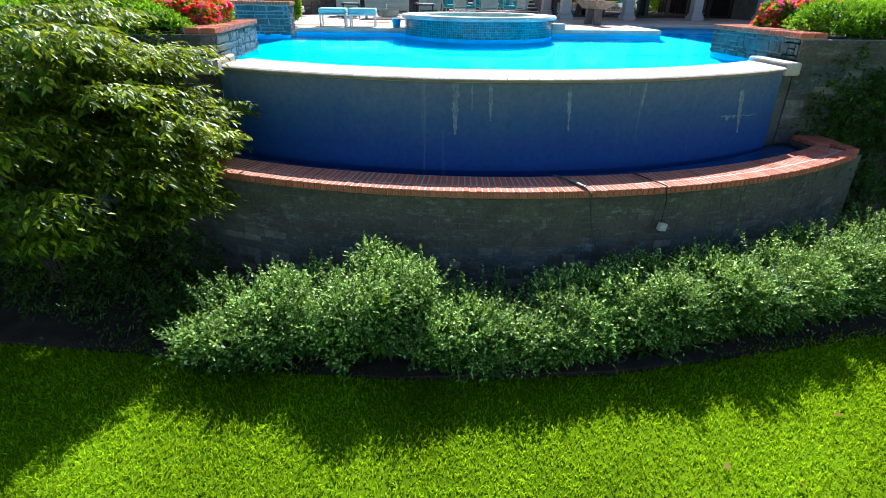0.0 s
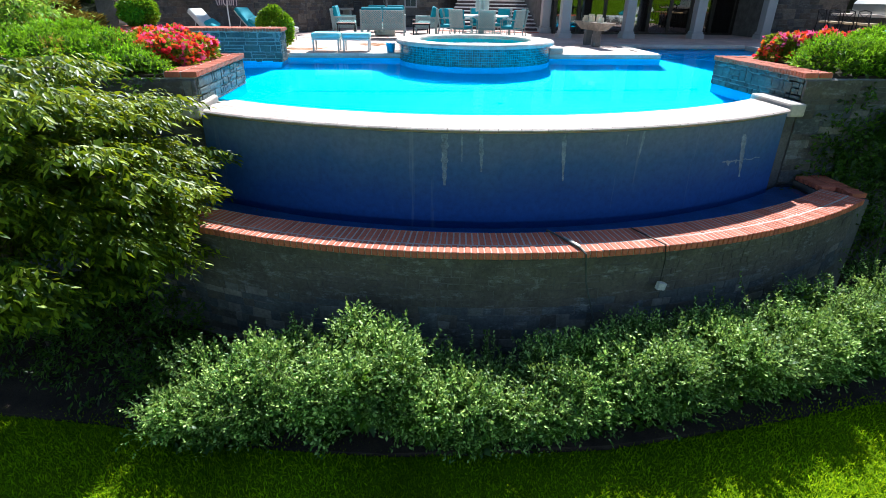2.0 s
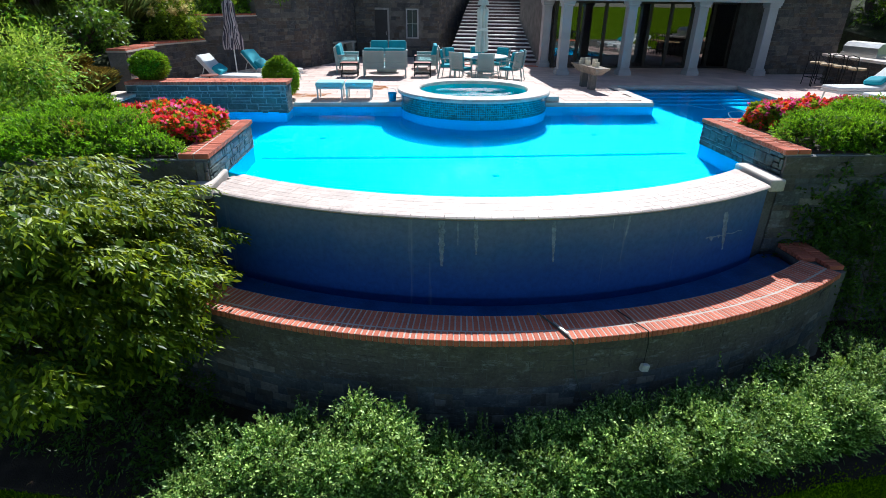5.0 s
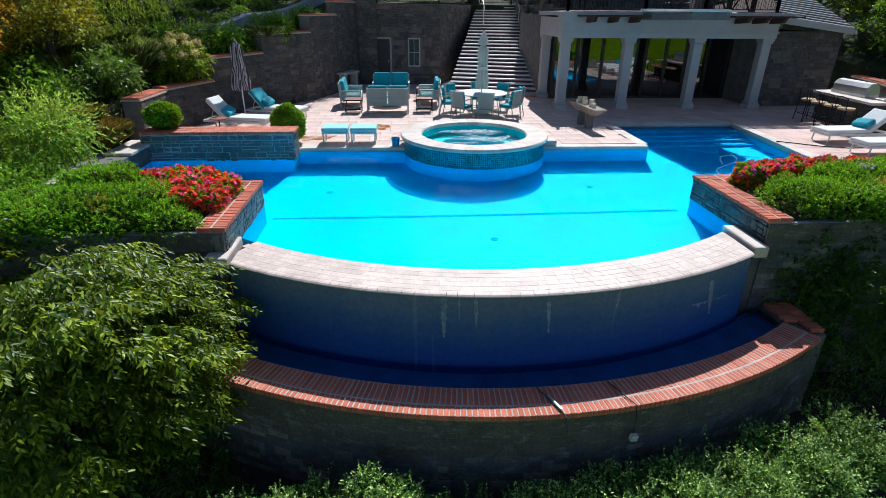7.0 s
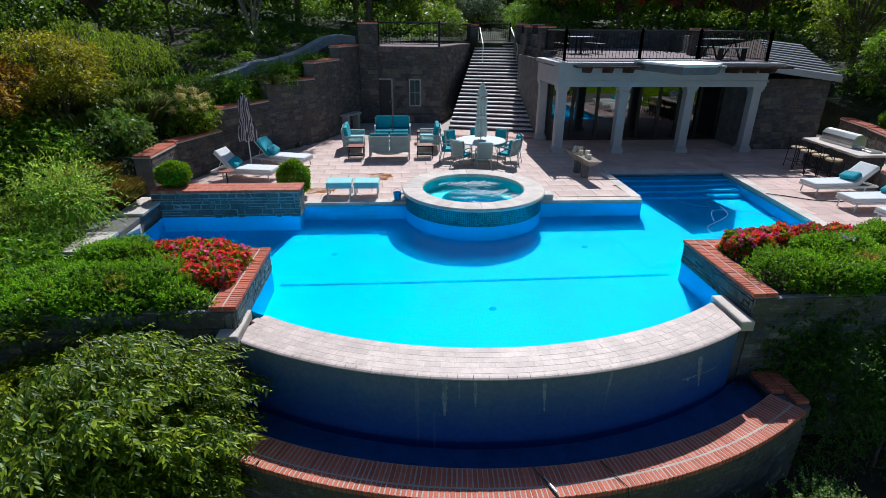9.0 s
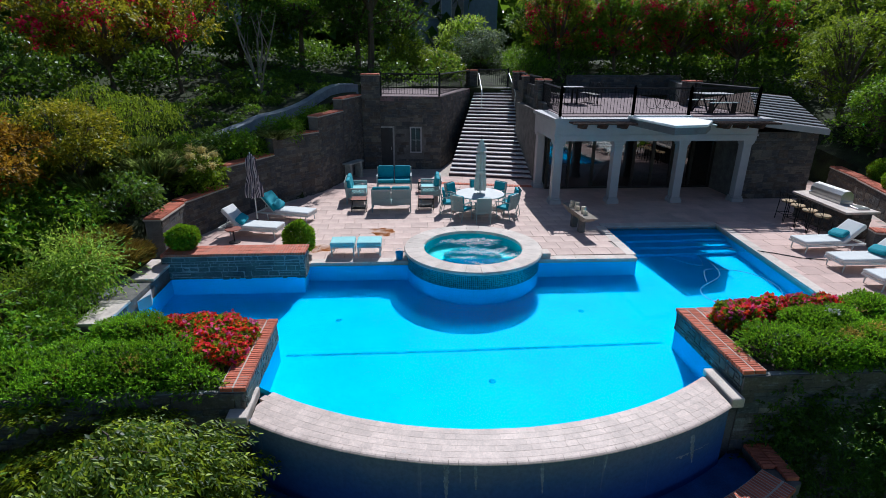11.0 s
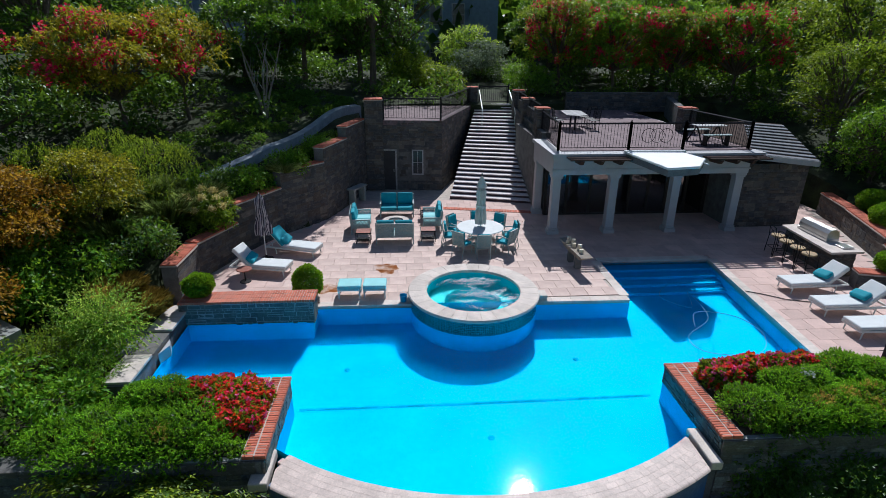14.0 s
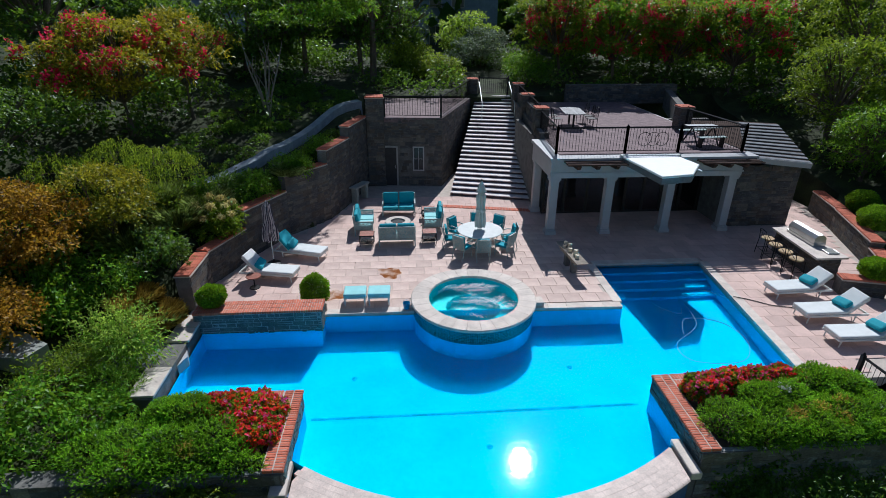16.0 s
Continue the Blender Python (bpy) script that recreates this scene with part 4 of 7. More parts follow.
# stairs: broad flight narrowing upward between the two walls
stairs = thing("stairs", "long flight of shallow stone garden steps", "stairs", kind="structure")
NSTEP, TOP = 25, 3.58
SL0, SR0, SL1, SR1 = Vector((2.62, 25.85, 0)), Vector((6.42, 24.75, 0)), Vector((5.05, 35.0, 0)), Vector((7.1, 34.7, 0))
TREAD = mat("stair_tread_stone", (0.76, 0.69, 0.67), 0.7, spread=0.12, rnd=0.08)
# purple-brown risers, coloured darker still for the shade on their faces
RISER = mat("shaded_riser_stone", (0.10, 0.065, 0.065), 0.85, spread=0.25, rnd=0.15)
for i in range(NSTEP):
    f0, f1 = i / NSTEP, (i + 1) / NSTEP
    a, b, c, d = SL0.lerp(SL1, f0), SR0.lerp(SR1, f0), SR0.lerp(SR1, f1 + 0.03), SL0.lerp(SL1, f1 + 0.03)
    z = TOP * (i + 1) / NSTEP
    q = [(a.x, a.y), (b.x, b.y), (c.x, c.y), (d.x, d.y)]
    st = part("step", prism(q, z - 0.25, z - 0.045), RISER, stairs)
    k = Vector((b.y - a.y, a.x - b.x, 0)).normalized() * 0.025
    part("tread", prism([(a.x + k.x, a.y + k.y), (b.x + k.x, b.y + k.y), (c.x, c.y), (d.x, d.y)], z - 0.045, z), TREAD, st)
strip = thing("brick_strip", "red brick band set into the paving before the stairs", "brick band", kind="structure")
brick_run(strip, brick_mesh(0.34, 0.062, 0.05), 2.1, 24.2, 6.3, 23.35, 0.0, 0.072, seed=4)

# stair walls and the terrace on the left
wall_run("stair_wall_left", 2.30, 27.45, 4.95, 35.3, -0.2, 3.52, 0.45, "dark fieldstone wall beside the stairs", 80)
wall_run("stair_wall_right", 7.15, 35.2, 6.42, 23.6, -0.2, 3.55, 0.4, "dark fieldstone wall beside the stairs", 81)


def door_skip(a, b, v0, v1):
    return (b > 0.70 and a < 1.62 and v0 < 2.12) or (b > 2.32 and a < 2.98 and 0.72 < v1 and v0 < 2.12)


tw = wall_run("terrace_wall", -1.55, 27.78, 2.32, 27.42, -0.1, 3.52, 0.5, "tall dark fieldstone wall with a door and a window", 82, skip=door_skip)
DM = pose(-1.55, 27.78, 0, 0, 0, math.degrees(math.atan2(-0.36, 3.87)))
door = thing("door_1", "dark open doorway with a pale painted frame", "door", DM, kind="structure")
part("door_leaf", boxed(0.80, 1.50, -0.035, 0.02, 0.0, 2.02), mat("dark_door", (0.03, 0.03, 0.033), 0.5, rnd=0), door)
for x0, x1, z0, z1 in ((0.70, 0.80, 0, 2.1), (1.50, 1.58, 0, 2.1), (0.80, 1.50, 2.02, 2.1)):
    part("door_frame", boxed(x0, x1, -0.06, 0.04, z0, z1), mat("door_frame_paint", (0.36, 0.35, 0.33), 0.6, rnd=0), door)
part("door_handle", rod(bmesh.new(), (1.43, -0.09, 0.95), (1.43, -0.09, 1.1), 0.012), STEEL, door)
win = thing("window_1", "narrow white framed window in the stone wall", "window", DM, kind="structure")
part("pane", boxed(2.42, 2.88, -0.02, 0.0, 0.86, 2.02), mat("dark_pane", (0.03, 0.04, 0.05), 0.1, rnd=0), win)
for x0, x1, z0, z1 in ((2.36, 2.42, 0.80, 2.08), (2.88, 2.94, 0.80, 2.08), (2.42, 2.88, 0.80, 0.86), (2.42, 2.88, 2.02, 2.08), (2.64, 2.66, 0.86, 2.02), (2.42, 2.64, 1.43, 1.45), (2.66, 2.88, 1.43, 1.45)):
    part("window_frame", boxed(x0, x1, -0.05, 0.03, z0, z1), WHITEPAINT, win)
solid("terrace_floor_left", prism([(-1.6, 27.75), (2.3, 27.42), (5.0, 35.4), (-1.6, 36.5)], 3.3, 3.54), DARKPAVER, "dark paved upper terrace", "terrace")
pier("pier", -1.08, 27.95, 0.85, 0.0, 4.5, 90)
pier("pier", 4.75, 35.1, 0.6, 2.5, 4.5, 91)
for y, x, zt in ((25.0, 6.72, 4.4), (29.0, 6.95, 4.42), (32.6, 7.18, 4.52)):
    pier("pier", x, y, 0.55, 3.0, zt, 92 + int(y))
railing("railing", (-0.6, 27.85, 3.54), (2.25, 27.55, 3.54))
railing("railing", (2.25, 27.6, 3.54), (4.6, 34.7, 3.54), posts=False)
railing("railing", (6.74, 25.3, 3.5), (6.93, 28.7, 3.5), posts=False)
railing("railing", (6.97, 29.3, 3.5), (7.16, 32.3, 3.5), posts=False)
# solid parapet added under the rails to cast shade on the steps
wall_run("stair_parapet", 7.12, 32.3, 6.62, 25.2, 3.4, 4.12, 0.25, "low fieldstone parapet added below the railing to shade the stairs", 83)
railing("garden_gate", (5.2, 35.1, 3.58), (7.0, 34.9, 3.58), h=1.0, label="black wrought-iron garden gate at the stair head")
hr = thing("handrail", "slim pale metal handrail beside the stair head", "handrail")
part("rail", tube([(4.98, 31.9, 3.3), (5.0, 32.2, 3.55), (5.12, 34.6, 4.4), (5.12, 34.75, 4.35)], 0.028), WHITEMETAL, hr)
part("post", rod(bmesh.new(), (4.98, 32.0, 2.5), (4.98, 32.0, 3.4), 0.022), WHITEMETAL, hr)
hr2 = thing("handrail", "slim pale metal handrail beside the stair head", "handrail")
part("rail", tube([(6.92, 31.9, 3.3), (6.92, 32.2, 3.55), (7.0, 34.6, 4.4), (7.0, 34.75, 4.35)], 0.028), WHITEMETAL, hr2)
part("post", rod(bmesh.new(), (6.92, 32.0, 2.5), (6.92, 32.0, 3.4), 0.022), WHITEMETAL, hr2)

# stepped retaining wall on the left of the deck
for k, (a, b, z1) in enumerate((((-6.22, 15.2), (-6.22, 16.9), 1.12), ((-6.22, 16.9), (-5.5, 18.9), 1.16), ((-5.5, 18.9), (-4.4, 21.1), 1.84), ((-4.4, 21.1), (-2.95, 22.85), 2.46), ((-2.95, 22.85), (-2.2, 25.2), 3.05), ((-2.2, 25.2), (-1.5, 27.8), 3.55))):
    wall_run("hillside_wall", *a, *b, -0.2, z1, 0.42, "stepped dark fieldstone retaining wall with red brick cap", 110 + k, cap="brick")

# pool house: white columns and entablature, glazed front, terrace on the roof
ph = thing("pool_house", "low pool house with white columns, glass front and roof terrace", "pool house")
CX = [6.34, 8.64, 11.19, 13.75]
col_me = bmesh.new()
box(col_me, -0.23, 0.23, -0.23, 0.23, 0.0, 0.16, None, 0.01)
box(col_me, -0.20, 0.20, -0.20, 0.20, 0.16, 0.24, None, 0.02)
box(col_me, -0.165, 0.165, -0.165, 0.165, 0.24, 2.28, None, 0.015)
box(col_me, -0.20, 0.20, -0.20, 0.20, 2.28, 2.36, None, 0.015)
box(col_me, -0.22, 0.22, -0.22, 0.22, 2.36, 2.45)
col_me = mesh_of(col_me, WHITEPAINT, "column")
for x in CX:
    piece("column", col_me, ph, pose(x, 20.61, 0))
piece("column", col_me, ph, pose(6.34, 23.35, 0))
part("entablature", boxed(6.12, 14.0, 20.38, 20.84, 2.45, 3.10), WHITEPAINT, ph)
part("side_entablature", boxed(6.12, 6.56, 20.84, 23.6, 2.45, 3.10), WHITEPAINT, ph)
part("moulding", boxed(6.08, 14.04, 20.34, 20.38, 2.62, 2.68), WHITEPAINT, ph)
part("cornice", boxed(6.06, 14.06, 20.30, 20.9, 3.10, 3.16), WHITEPAINT, ph)
roof = part("roof_slab", prism([(6.02, 20.2), (14.45, 20.2), (14.45, 21.2), (14.2, 33.6), (7.3, 33.6), (6.55, 23.6), (6.02, 23.6)], 3.16, 3.29), WHITEPAINT, ph)
part("terrace_paving", prism([(6.5, 20.75), (14.2, 20.75), (14.1, 33.5), (7.35, 33.5), (6.6, 23.6)], 3.29, 3.32), DARKPAVER, ph)
part("soffit", boxed(6.56, 13.95, 20.84, 28.6, 2.46, 2.50), WHITEPAINT, ph)
part("side_wall", boxed(6.40, 6.6, 23.6, 29.0, -0.1, 3.16), STONEBED, ph)
part("back_wall", boxed(6.6, 17.0, 28.6, 28.9, -0.1, 3.16), STONEBED, ph)
part("room_floor", boxed(6.6, 14.0, 23.0, 28.6, -0.05, 0.03), DARKPAVER, ph)
gl = part("glass_front", boxed(6.6, 13.95, 22.98, 23.0, 0.06, 2.46), GLASS, ph)
gl.visible_shadow = False
for x in (6.62, 7.55, 8.6, 9.55, 10.4, 11.25, 12.1, 13.0, 13.92):
    part("mullion", boxed(x - 0.055, x + 0.055, 22.93, 23.06, 0.0, 2.46), BRONZE, ph)
for z in (0.03, 2.42):
    part("door_rail", boxed(6.6, 13.95, 22.94, 23.05, z - 0.03, z + 0.04), BRONZE, ph)
stone = part("stone_wing", prism([(13.98, 20.95), (16.95, 20.95), (16.95, 28.6), (13.98, 28.6)], -0.1, 2.66), STONEBED, ph)
w, length = flat_where(13.98, 20.95, 16.95, 20.95, -0.1)
stone_face("stonework", w, length, 2.80, stone, GREYSTONE, 130, proud=0.03)
w, length = flat_where(16.95, 20.95, 16.95, 28.6, -0.1)
stone_face("stonework", w, length, 2.6, stone, GREYSTONE, 131, proud=0.03)
EAVE = Vector((14.12, 20.55, 3.16)), Vector((17.2, 20.75, 2.78))
RIDGE = Vector((15.25, 23.3, 4.05)), Vector((17.35, 23.7, 3.86))
bm = bmesh.new()
q = [bm.verts.new(p) for p in (EAVE[0], EAVE[1], RIDGE[1], RIDGE[0])] + [bm.verts.new(p - Vector((0, 0, 0.12))) for p in (EAVE[0], EAVE[1], RIDGE[1], RIDGE[0])]
back = [bm.verts.new(p) for p in ((17.35, 28.5, 3.0), (14.12, 28.5, 3.16))]
for f in ((q[0], q[1], q[2], q[3]), (q[0], q[4], q[5], q[1]), (q[1], q[5], q[6], q[2]), (q[3], q[7], q[4], q[0]), (q[3], q[2], back[0], back[1]), (q[0], q[3], back[1]), (q[1], back[0], q[2])):
    bm.faces.new(f)
wing = part("wing_roof", bm, TIMBER, ph, "hipped roof of pale weathered boards over dark gaps")
d = (EAVE[1] - EAVE[0]).normalized()
part("fascia", boxed(0, (EAVE[1] - EAVE[0]).length, -0.05, 0.0, -0.19, 0.02, Matrix.Translation(EAVE[0]) @ d.to_track_quat("X", "Z").to_matrix().to_4x4()), WHITEPAINT, ph)
for j in range(11):
    bm = bmesh.new()
    rows = []
    for f in (j / 11 + 0.004, (j + 0.60) / 11):
        lift = Vector((0, 0, 0.035))
        rows.append([EAVE[k].lerp(RIDGE[k], f) + lift * (0.6 if f > j / 11 + 0.02 else 1.0) for k in (0, 1)])
    top = [bm.verts.new(p) for p in (rows[0][0], rows[0][1], rows[1][1], rows[1][0])]
    low = [bm.verts.new(v.co - Vector((0, 0, 0.025))) for v in top]
    bm.faces.new(top)
    bm.faces.new(low[::-1])
    for k in range(4):
        bm.faces.new((top[k], low[k], low[(k + 1) % 4], top[(k + 1) % 4]))
    part("roof_board", bm, SLATE, wing)
# rafter tails with slats, and the white awning between them
for x in (7.0, 7.75, 8.5, 12.35, 13.0, 13.65):
    t_bm = prism([(19.55, 0), (19.7, -0.16), (20.4, -0.2), (20.4, 0.0)], -0.06, 0.06)
    bmesh.ops.transform(t_bm, matrix=Matrix(((0, 0, 1, x), (1, 0, 0, 0), (0, 1, 0, 3.14), (0, 0, 0, 1))), verts=t_bm.verts)
    part("rafter_tail", t_bm, TIMBER, ph)
for x0, x1 in ((6.55, 8.9), (11.9, 14.35)):
    for k in range(4):
        part("slat", boxed(x0, x1, 19.62 + 0.18 * k, 19.68 + 0.18 * k, 3.14, 3.20), TIMBER, ph)
aw = thing("awning", "white canvas awning stretched out from the cornice", "awning")
AW = [(8.85, 20.28, 3.36), (11.0, 20.28, 3.36), (11.2, 18.85, 3.38), (10.3, 17.55, 3.40), (9.12, 17.32, 3.40), (9.05, 18.4, 3.38)]
bm = bmesh.new()
for dz in (0.0, -0.02):
    for tri in ((0, 5, 2), (0, 2, 1), (5, 3, 2), (5, 4, 3)):
        bm.faces.new([bm.verts.new((AW[i][0], AW[i][1], AW[i][2] + dz)) for i in (tri if dz == 0 else tri[::-1])])
for i in range(6):
    a, b = AW[i], AW[(i + 1) % 6]
    bm.faces.new([bm.verts.new(p) for p in ((a[0], a[1], a[2] - 0.02), (b[0], b[1], b[2] - 0.02), b, a)])
part("canvas", bm, mat("bleached_canvas", (0.92, 0.92, 0.90), 0.9, spread=0.03, rnd=0), aw)
part("front_bar", tube([(p[0], p[1], p[2] - 0.04) for p in AW[:1] + AW[:0:-1]], 0.04), WHITEMETAL, aw)
VALANCE = mat("awning_valance", (0.16, 0.17, 0.17), 0.9, rnd=0)
for i in (5, 4, 3, 2):
    a, b = AW[(i + 1) % 6], AW[i]
    vb = bmesh.new()
    for dy in (0.0, 0.012):
        vb.faces.new([vb.verts.new(p) for p in ((a[0], a[1] + dy, a[2] - 0.02), (b[0], b[1] + dy, b[2] - 0.02), (b[0], b[1] + dy, b[2] - 0.3), (a[0], a[1] + dy, a[2] - 0.3))])
    part("valance", vb, VALANCE, aw)
for x in (9.3, 10.9):
    part("arm", rod(bmesh.new(), (x, 20.3, 3.2), (x + 0.1, 18.2, 3.3), 0.03), WHITEMETAL, aw)
part("roller_box", boxed(8.8, 11.2, 20.18, 20.34, 3.28, 3.4), WHITEMETAL, aw)
for a, b in (((6.40, 20.9), (9.21, 20.9)), ((9.21, 20.9), (11.41, 20.9)), ((11.41, 20.9), (14.12, 20.9)), ((6.40, 20.9), (6.68, 24.7)), ((14.12, 20.9), (13.75, 25.0))):
    railing("railing", (*a, 3.3), (*b, 3.3), scrolls=3 if a[0] == 9.21 else 0)
pier("pier", 13.72, 25.3, 0.6, 3.2, 4.35, 140)
wall_run("terrace_back_wall", 10.4, 33.5, 17.4, 33.5, 3.2, 4.35, 0.4, "low fieldstone wall behind the roof terrace", 141)
wall_run("terrace_end_wall", 14.2, 25.5, 16.8, 33.0, 3.0, 4.1, 0.35, "low fieldstone wall beside the roof terrace", 142)

# right-hand garden wall
for k, (a, b, z1) in enumerate((((17.3, 17.0), (18.6, 20.4), 0.85), ((18.6, 20.4), (19.3, 22.7), 0.88), ((15.9, 13.9), (17.3, 17.0), 0.62))):
    wall_run("garden_wall", *b, *a, -0.3, z1, 0.42, "low fieldstone garden wall with red brick cap", 150 + k, cap="brick")
wall_run("bar_planter_wall", 14.6, 14.9, 15.9, 14.5, -0.1, 0.5, 0.42, "low planter wall with red brick cap", 160, cap="brick")

# house far up the garden, seen between the trees
hs = thing("house", "large blue-grey house among trees up the slope", "house")
part("wall", boxed(-24, -9, 53, 64, 3.0, 12.5), HOUSEBLUE, hs)
part("wall", boxed(-1, 9.5, 55, 66, 3.0, 12.5), HOUSEBLUE, hs)
for x0, y0, x1, y1, z in ((-25, 52.2, -8, 65, 12.5), (-2, 54.2, 10.5, 67, 12.5)):
    bm = prism([(x0, y0), (x1, y0), (x1, y1), (x0, y1)], z, z + 0.3)
    xm = (x0 + x1) / 2
    a = [bm.verts.new(p) for p in ((x0, y0, z + 0.3), (x1, y0, z + 0.3), (x1, y1, z + 0.3), (x0, y1, z + 0.3))]
    t1, t2 = bm.verts.new((xm, y0 + 5, z + 4)), bm.verts.new((xm, y1 - 5, z + 4))
    for f in ((a[0], a[1], t1), (a[1], a[2], t2, t1), (a[2], a[3], t2), (a[3], a[0], t1, t2)):
        bm.faces.new(f)
    part("roof", bm, SLATE, hs)
for wx, wy in ((-18.5, 53), (-16.6, 53), (-14.7, 53), (-12.0, 53), (1.5, 55), (3.6, 55), (5.7, 55)):
    for wz in (5.2, 8.6):
        f = part("window", boxed(wx - 0.62, wx + 0.62, wy - 0.06, wy + 0.02, wz, wz + 1.9), WHITEPAINT, hs)
        for i in range(2):
            for j in range(2):
                part("pane", boxed(wx - 0.54 + 0.56 * i, wx - 0.02 + 0.56 * i, wy - 0.075, wy - 0.05, wz + 0.08 + 0.89 * j, wz + 0.93 + 0.89 * j), mat("far_pane", (0.05, 0.07, 0.09), 0.1, rnd=0) if (i, j, wx, wz) == (0, 0, -18.5, 5.2) else bpy.data.materials["far_pane"], f)

solid("garden_path", prism([(-12.8, 12.2), (-8.9, 11.7), (-8.7, 12.3), (-9.6, 12.9), (-12.8, 13.5)], 0.2, 0.84), CONCRETE, "grey concrete garden path under the maples", "path")
# pale curb wall winding down the hillside
pts = [(-1.75, 31.2), (-2.9, 28.7), (-4.1, 26.0), (-4.9, 23.9), (-5.75, 22.55), (-7.3, 21.3), (-8.55, 20.0), (-9.9, 18.95), (-11.2, 18.0)]
fine = []
for i in range(len(pts) - 1):
    for k in range(4):
        fine.append((pts[i][0] + (pts[i + 1][0] - pts[i][0]) * k / 4, pts[i][1] + (pts[i + 1][1] - pts[i][1]) * k / 4))
bm = bmesh.new()
rows = []
for i, (x, y) in enumerate(fine):
    z, up = ground_z(x, y), float(np.interp(y, [21.0, 23.5], [0.18, 0.34]))
    rows.append([bm.verts.new(p) for p in ((x + 0.12, y - 0.12, z - 0.4), (x + 0.12, y - 0.12, z + up), (x - 0.18, y + 0.18, z + up + 0.04), (x - 0.22, y + 0.22, z - 0.4))])
for a, b in zip(rows, rows[1:]):
    for k in range(4):
        bm.faces.new((a[k], a[(k + 1) % 4], b[(k + 1) % 4], b[k]))
solid("hillside_curb", bm, mat("pale_curb", (0.30, 0.34, 0.37), 0.8, rnd=0, spread=0.2), "pale curved stone curb wall on the hillside", "curb")

# pavers last of the structure: pink stone on the deck
paver = {}


def lay(x0, x1, y0, y1, sx, sy, inside, ox=0.0, single=lambda x, y: True, material=PINKPAVER, z=0.0, parent=None, start=None):
    joined = bmesh.new()
    ny, nx = int((y1 - y0) / sy) + 1, int((x1 - x0) / sx) + 2
    for j in range(ny):
        for i in range(nx):
            a = x0 + i * sx - (sx * 0.5 if j % 2 else 0)
            b, c, d = a + sx, y0 + j * sy, y0 + (j + 1) * sy
            a, b, d = max(a, start((c + d) / 2) if start else x0), min(b, x1), min(d, y1)
            if b - a < 0.05 or d - c < 0.05 or not all(inside(px, py) for px, py in ((a, c), (b, c), (b, d), (a, d))):
                continue
            g = 0.005
            if single((a + b) / 2, (c + d) / 2):
                key = (round(b - a, 3), round(d - c, 3))
                if key not in paver:
                    paver[key] = mesh_of(boxed(-key[0] / 2 + g, key[0] / 2 - g, -key[1] / 2 + g, key[1] / 2 - g, -0.022, 0.0, None, 0.0), material, "paver")
                piece("paver", paver[key], parent, pose((a + b) / 2, (c + d) / 2, z + random.Random(i * 97 + j).uniform(-0.002, 0.002)))
            else:
                box(joined, a + g, b - g, c + g, d - g, -0.022 + z, z)
    if joined.verts:
        ob = part("paving", joined, mat("pink_sandstone_far", (0.62, 0.445, 0.385), 0.8, spread=0.13, scale=1.3, fine=25, rnd=0.10, island=True), parent)
        tagged(ob, kind="stuff")
    else:
        joined.free()


def in_poly(px, py, poly):
    c, n = False, len(poly)
    for i in range(n):
        (x1, y1), (x2, y2) = poly[i], poly[i - 1]
        if (y1 > py) != (y2 > py) and px < (x2 - x1) * (py - y1) / (y2 - y1) + x1:
            c = not c
    return c


def on_deck(px, py):
    return in_poly(px, py, DECK) and math.hypot(px - SPA[0], py - SPA[1]) > 1.55 and py < 25.9


lay(-6.3, 7.2, 14.95, 25.9, 0.56, 0.56, on_deck, single=lambda x, y: y < 21.5 and x < 6.9 and x > -3.4, parent=deck)
lay(7.2, 19.5, 17.9, 24.5, 0.56, 0.56, lambda x, y: on_deck(x, y) or (y < 24.5 and in_poly(x, y, DECK)), single=lambda x, y: False, parent=deck)
lay(10.72, 19.0, 10.9, 17.9, 0.56, 0.56, lambda x, y: in_poly(x + 0.05, y, DECK), single=lambda x, y: False, parent=deck, start=lambda y: right_edge(y) + 0.1)

# ---- furniture ----


def soft(sx, sy, sz, m=None, r=0.04):
    return boxed(-sx / 2, sx / 2, -sy / 2, sy / 2, -sz / 2, sz / 2, m, min(r, sz * 0.45))


def lattice(w, h, m, step=0.055, bar=0.017):
    """A diagonal lattice panel w wide and h high in the local xz plane."""
    bm = bmesh.new()
    box(bm, -w / 2, w / 2, -0.014, 0.014, 0, 0.025)
    box(bm, -w / 2, w / 2, -0.014, 0.014, h - 0.025, h)
    box(bm, -w / 2, -w / 2 + 0.025, -0.014, 0.014, 0.025, h - 0.025)
    box(bm, w / 2 - 0.025, w / 2, -0.014, 0.014, 0.025, h - 0.025)
    iw, ih = w - 0.05, h - 0.05
    for s in (1, -1):
        c = -ih
        while c < iw:
            a, b = max(0.0, c), min(iw, c + ih)
            if b - a > 0.02:
                p0, p1 = (a, a - c), (b, b - c)
                if s < 0:
                    p0, p1 = (iw - p0[0], p0[1]), (iw - p1[0], p1[1])
                d = Vector((p1[0] - p0[0], 0, p1[1] - p0[1]))
                ang = math.degrees(math.atan2(d.z, d.x))
                box(bm, 0, d.length, -0.006 + 0.001 * s, 0.006 + 0.001 * s, -bar / 2, bar / 2, pose(p0[0] - iw / 2, 0, p0[1] + 0.025, 0, -ang, 0))
            c += step
    bmesh.ops.transform(bm, matrix=m, verts=bm.verts)
    return bm


def woven(name, bm, material, parent):
    return tagged(part(name, bm, material, parent), kind="stuff")


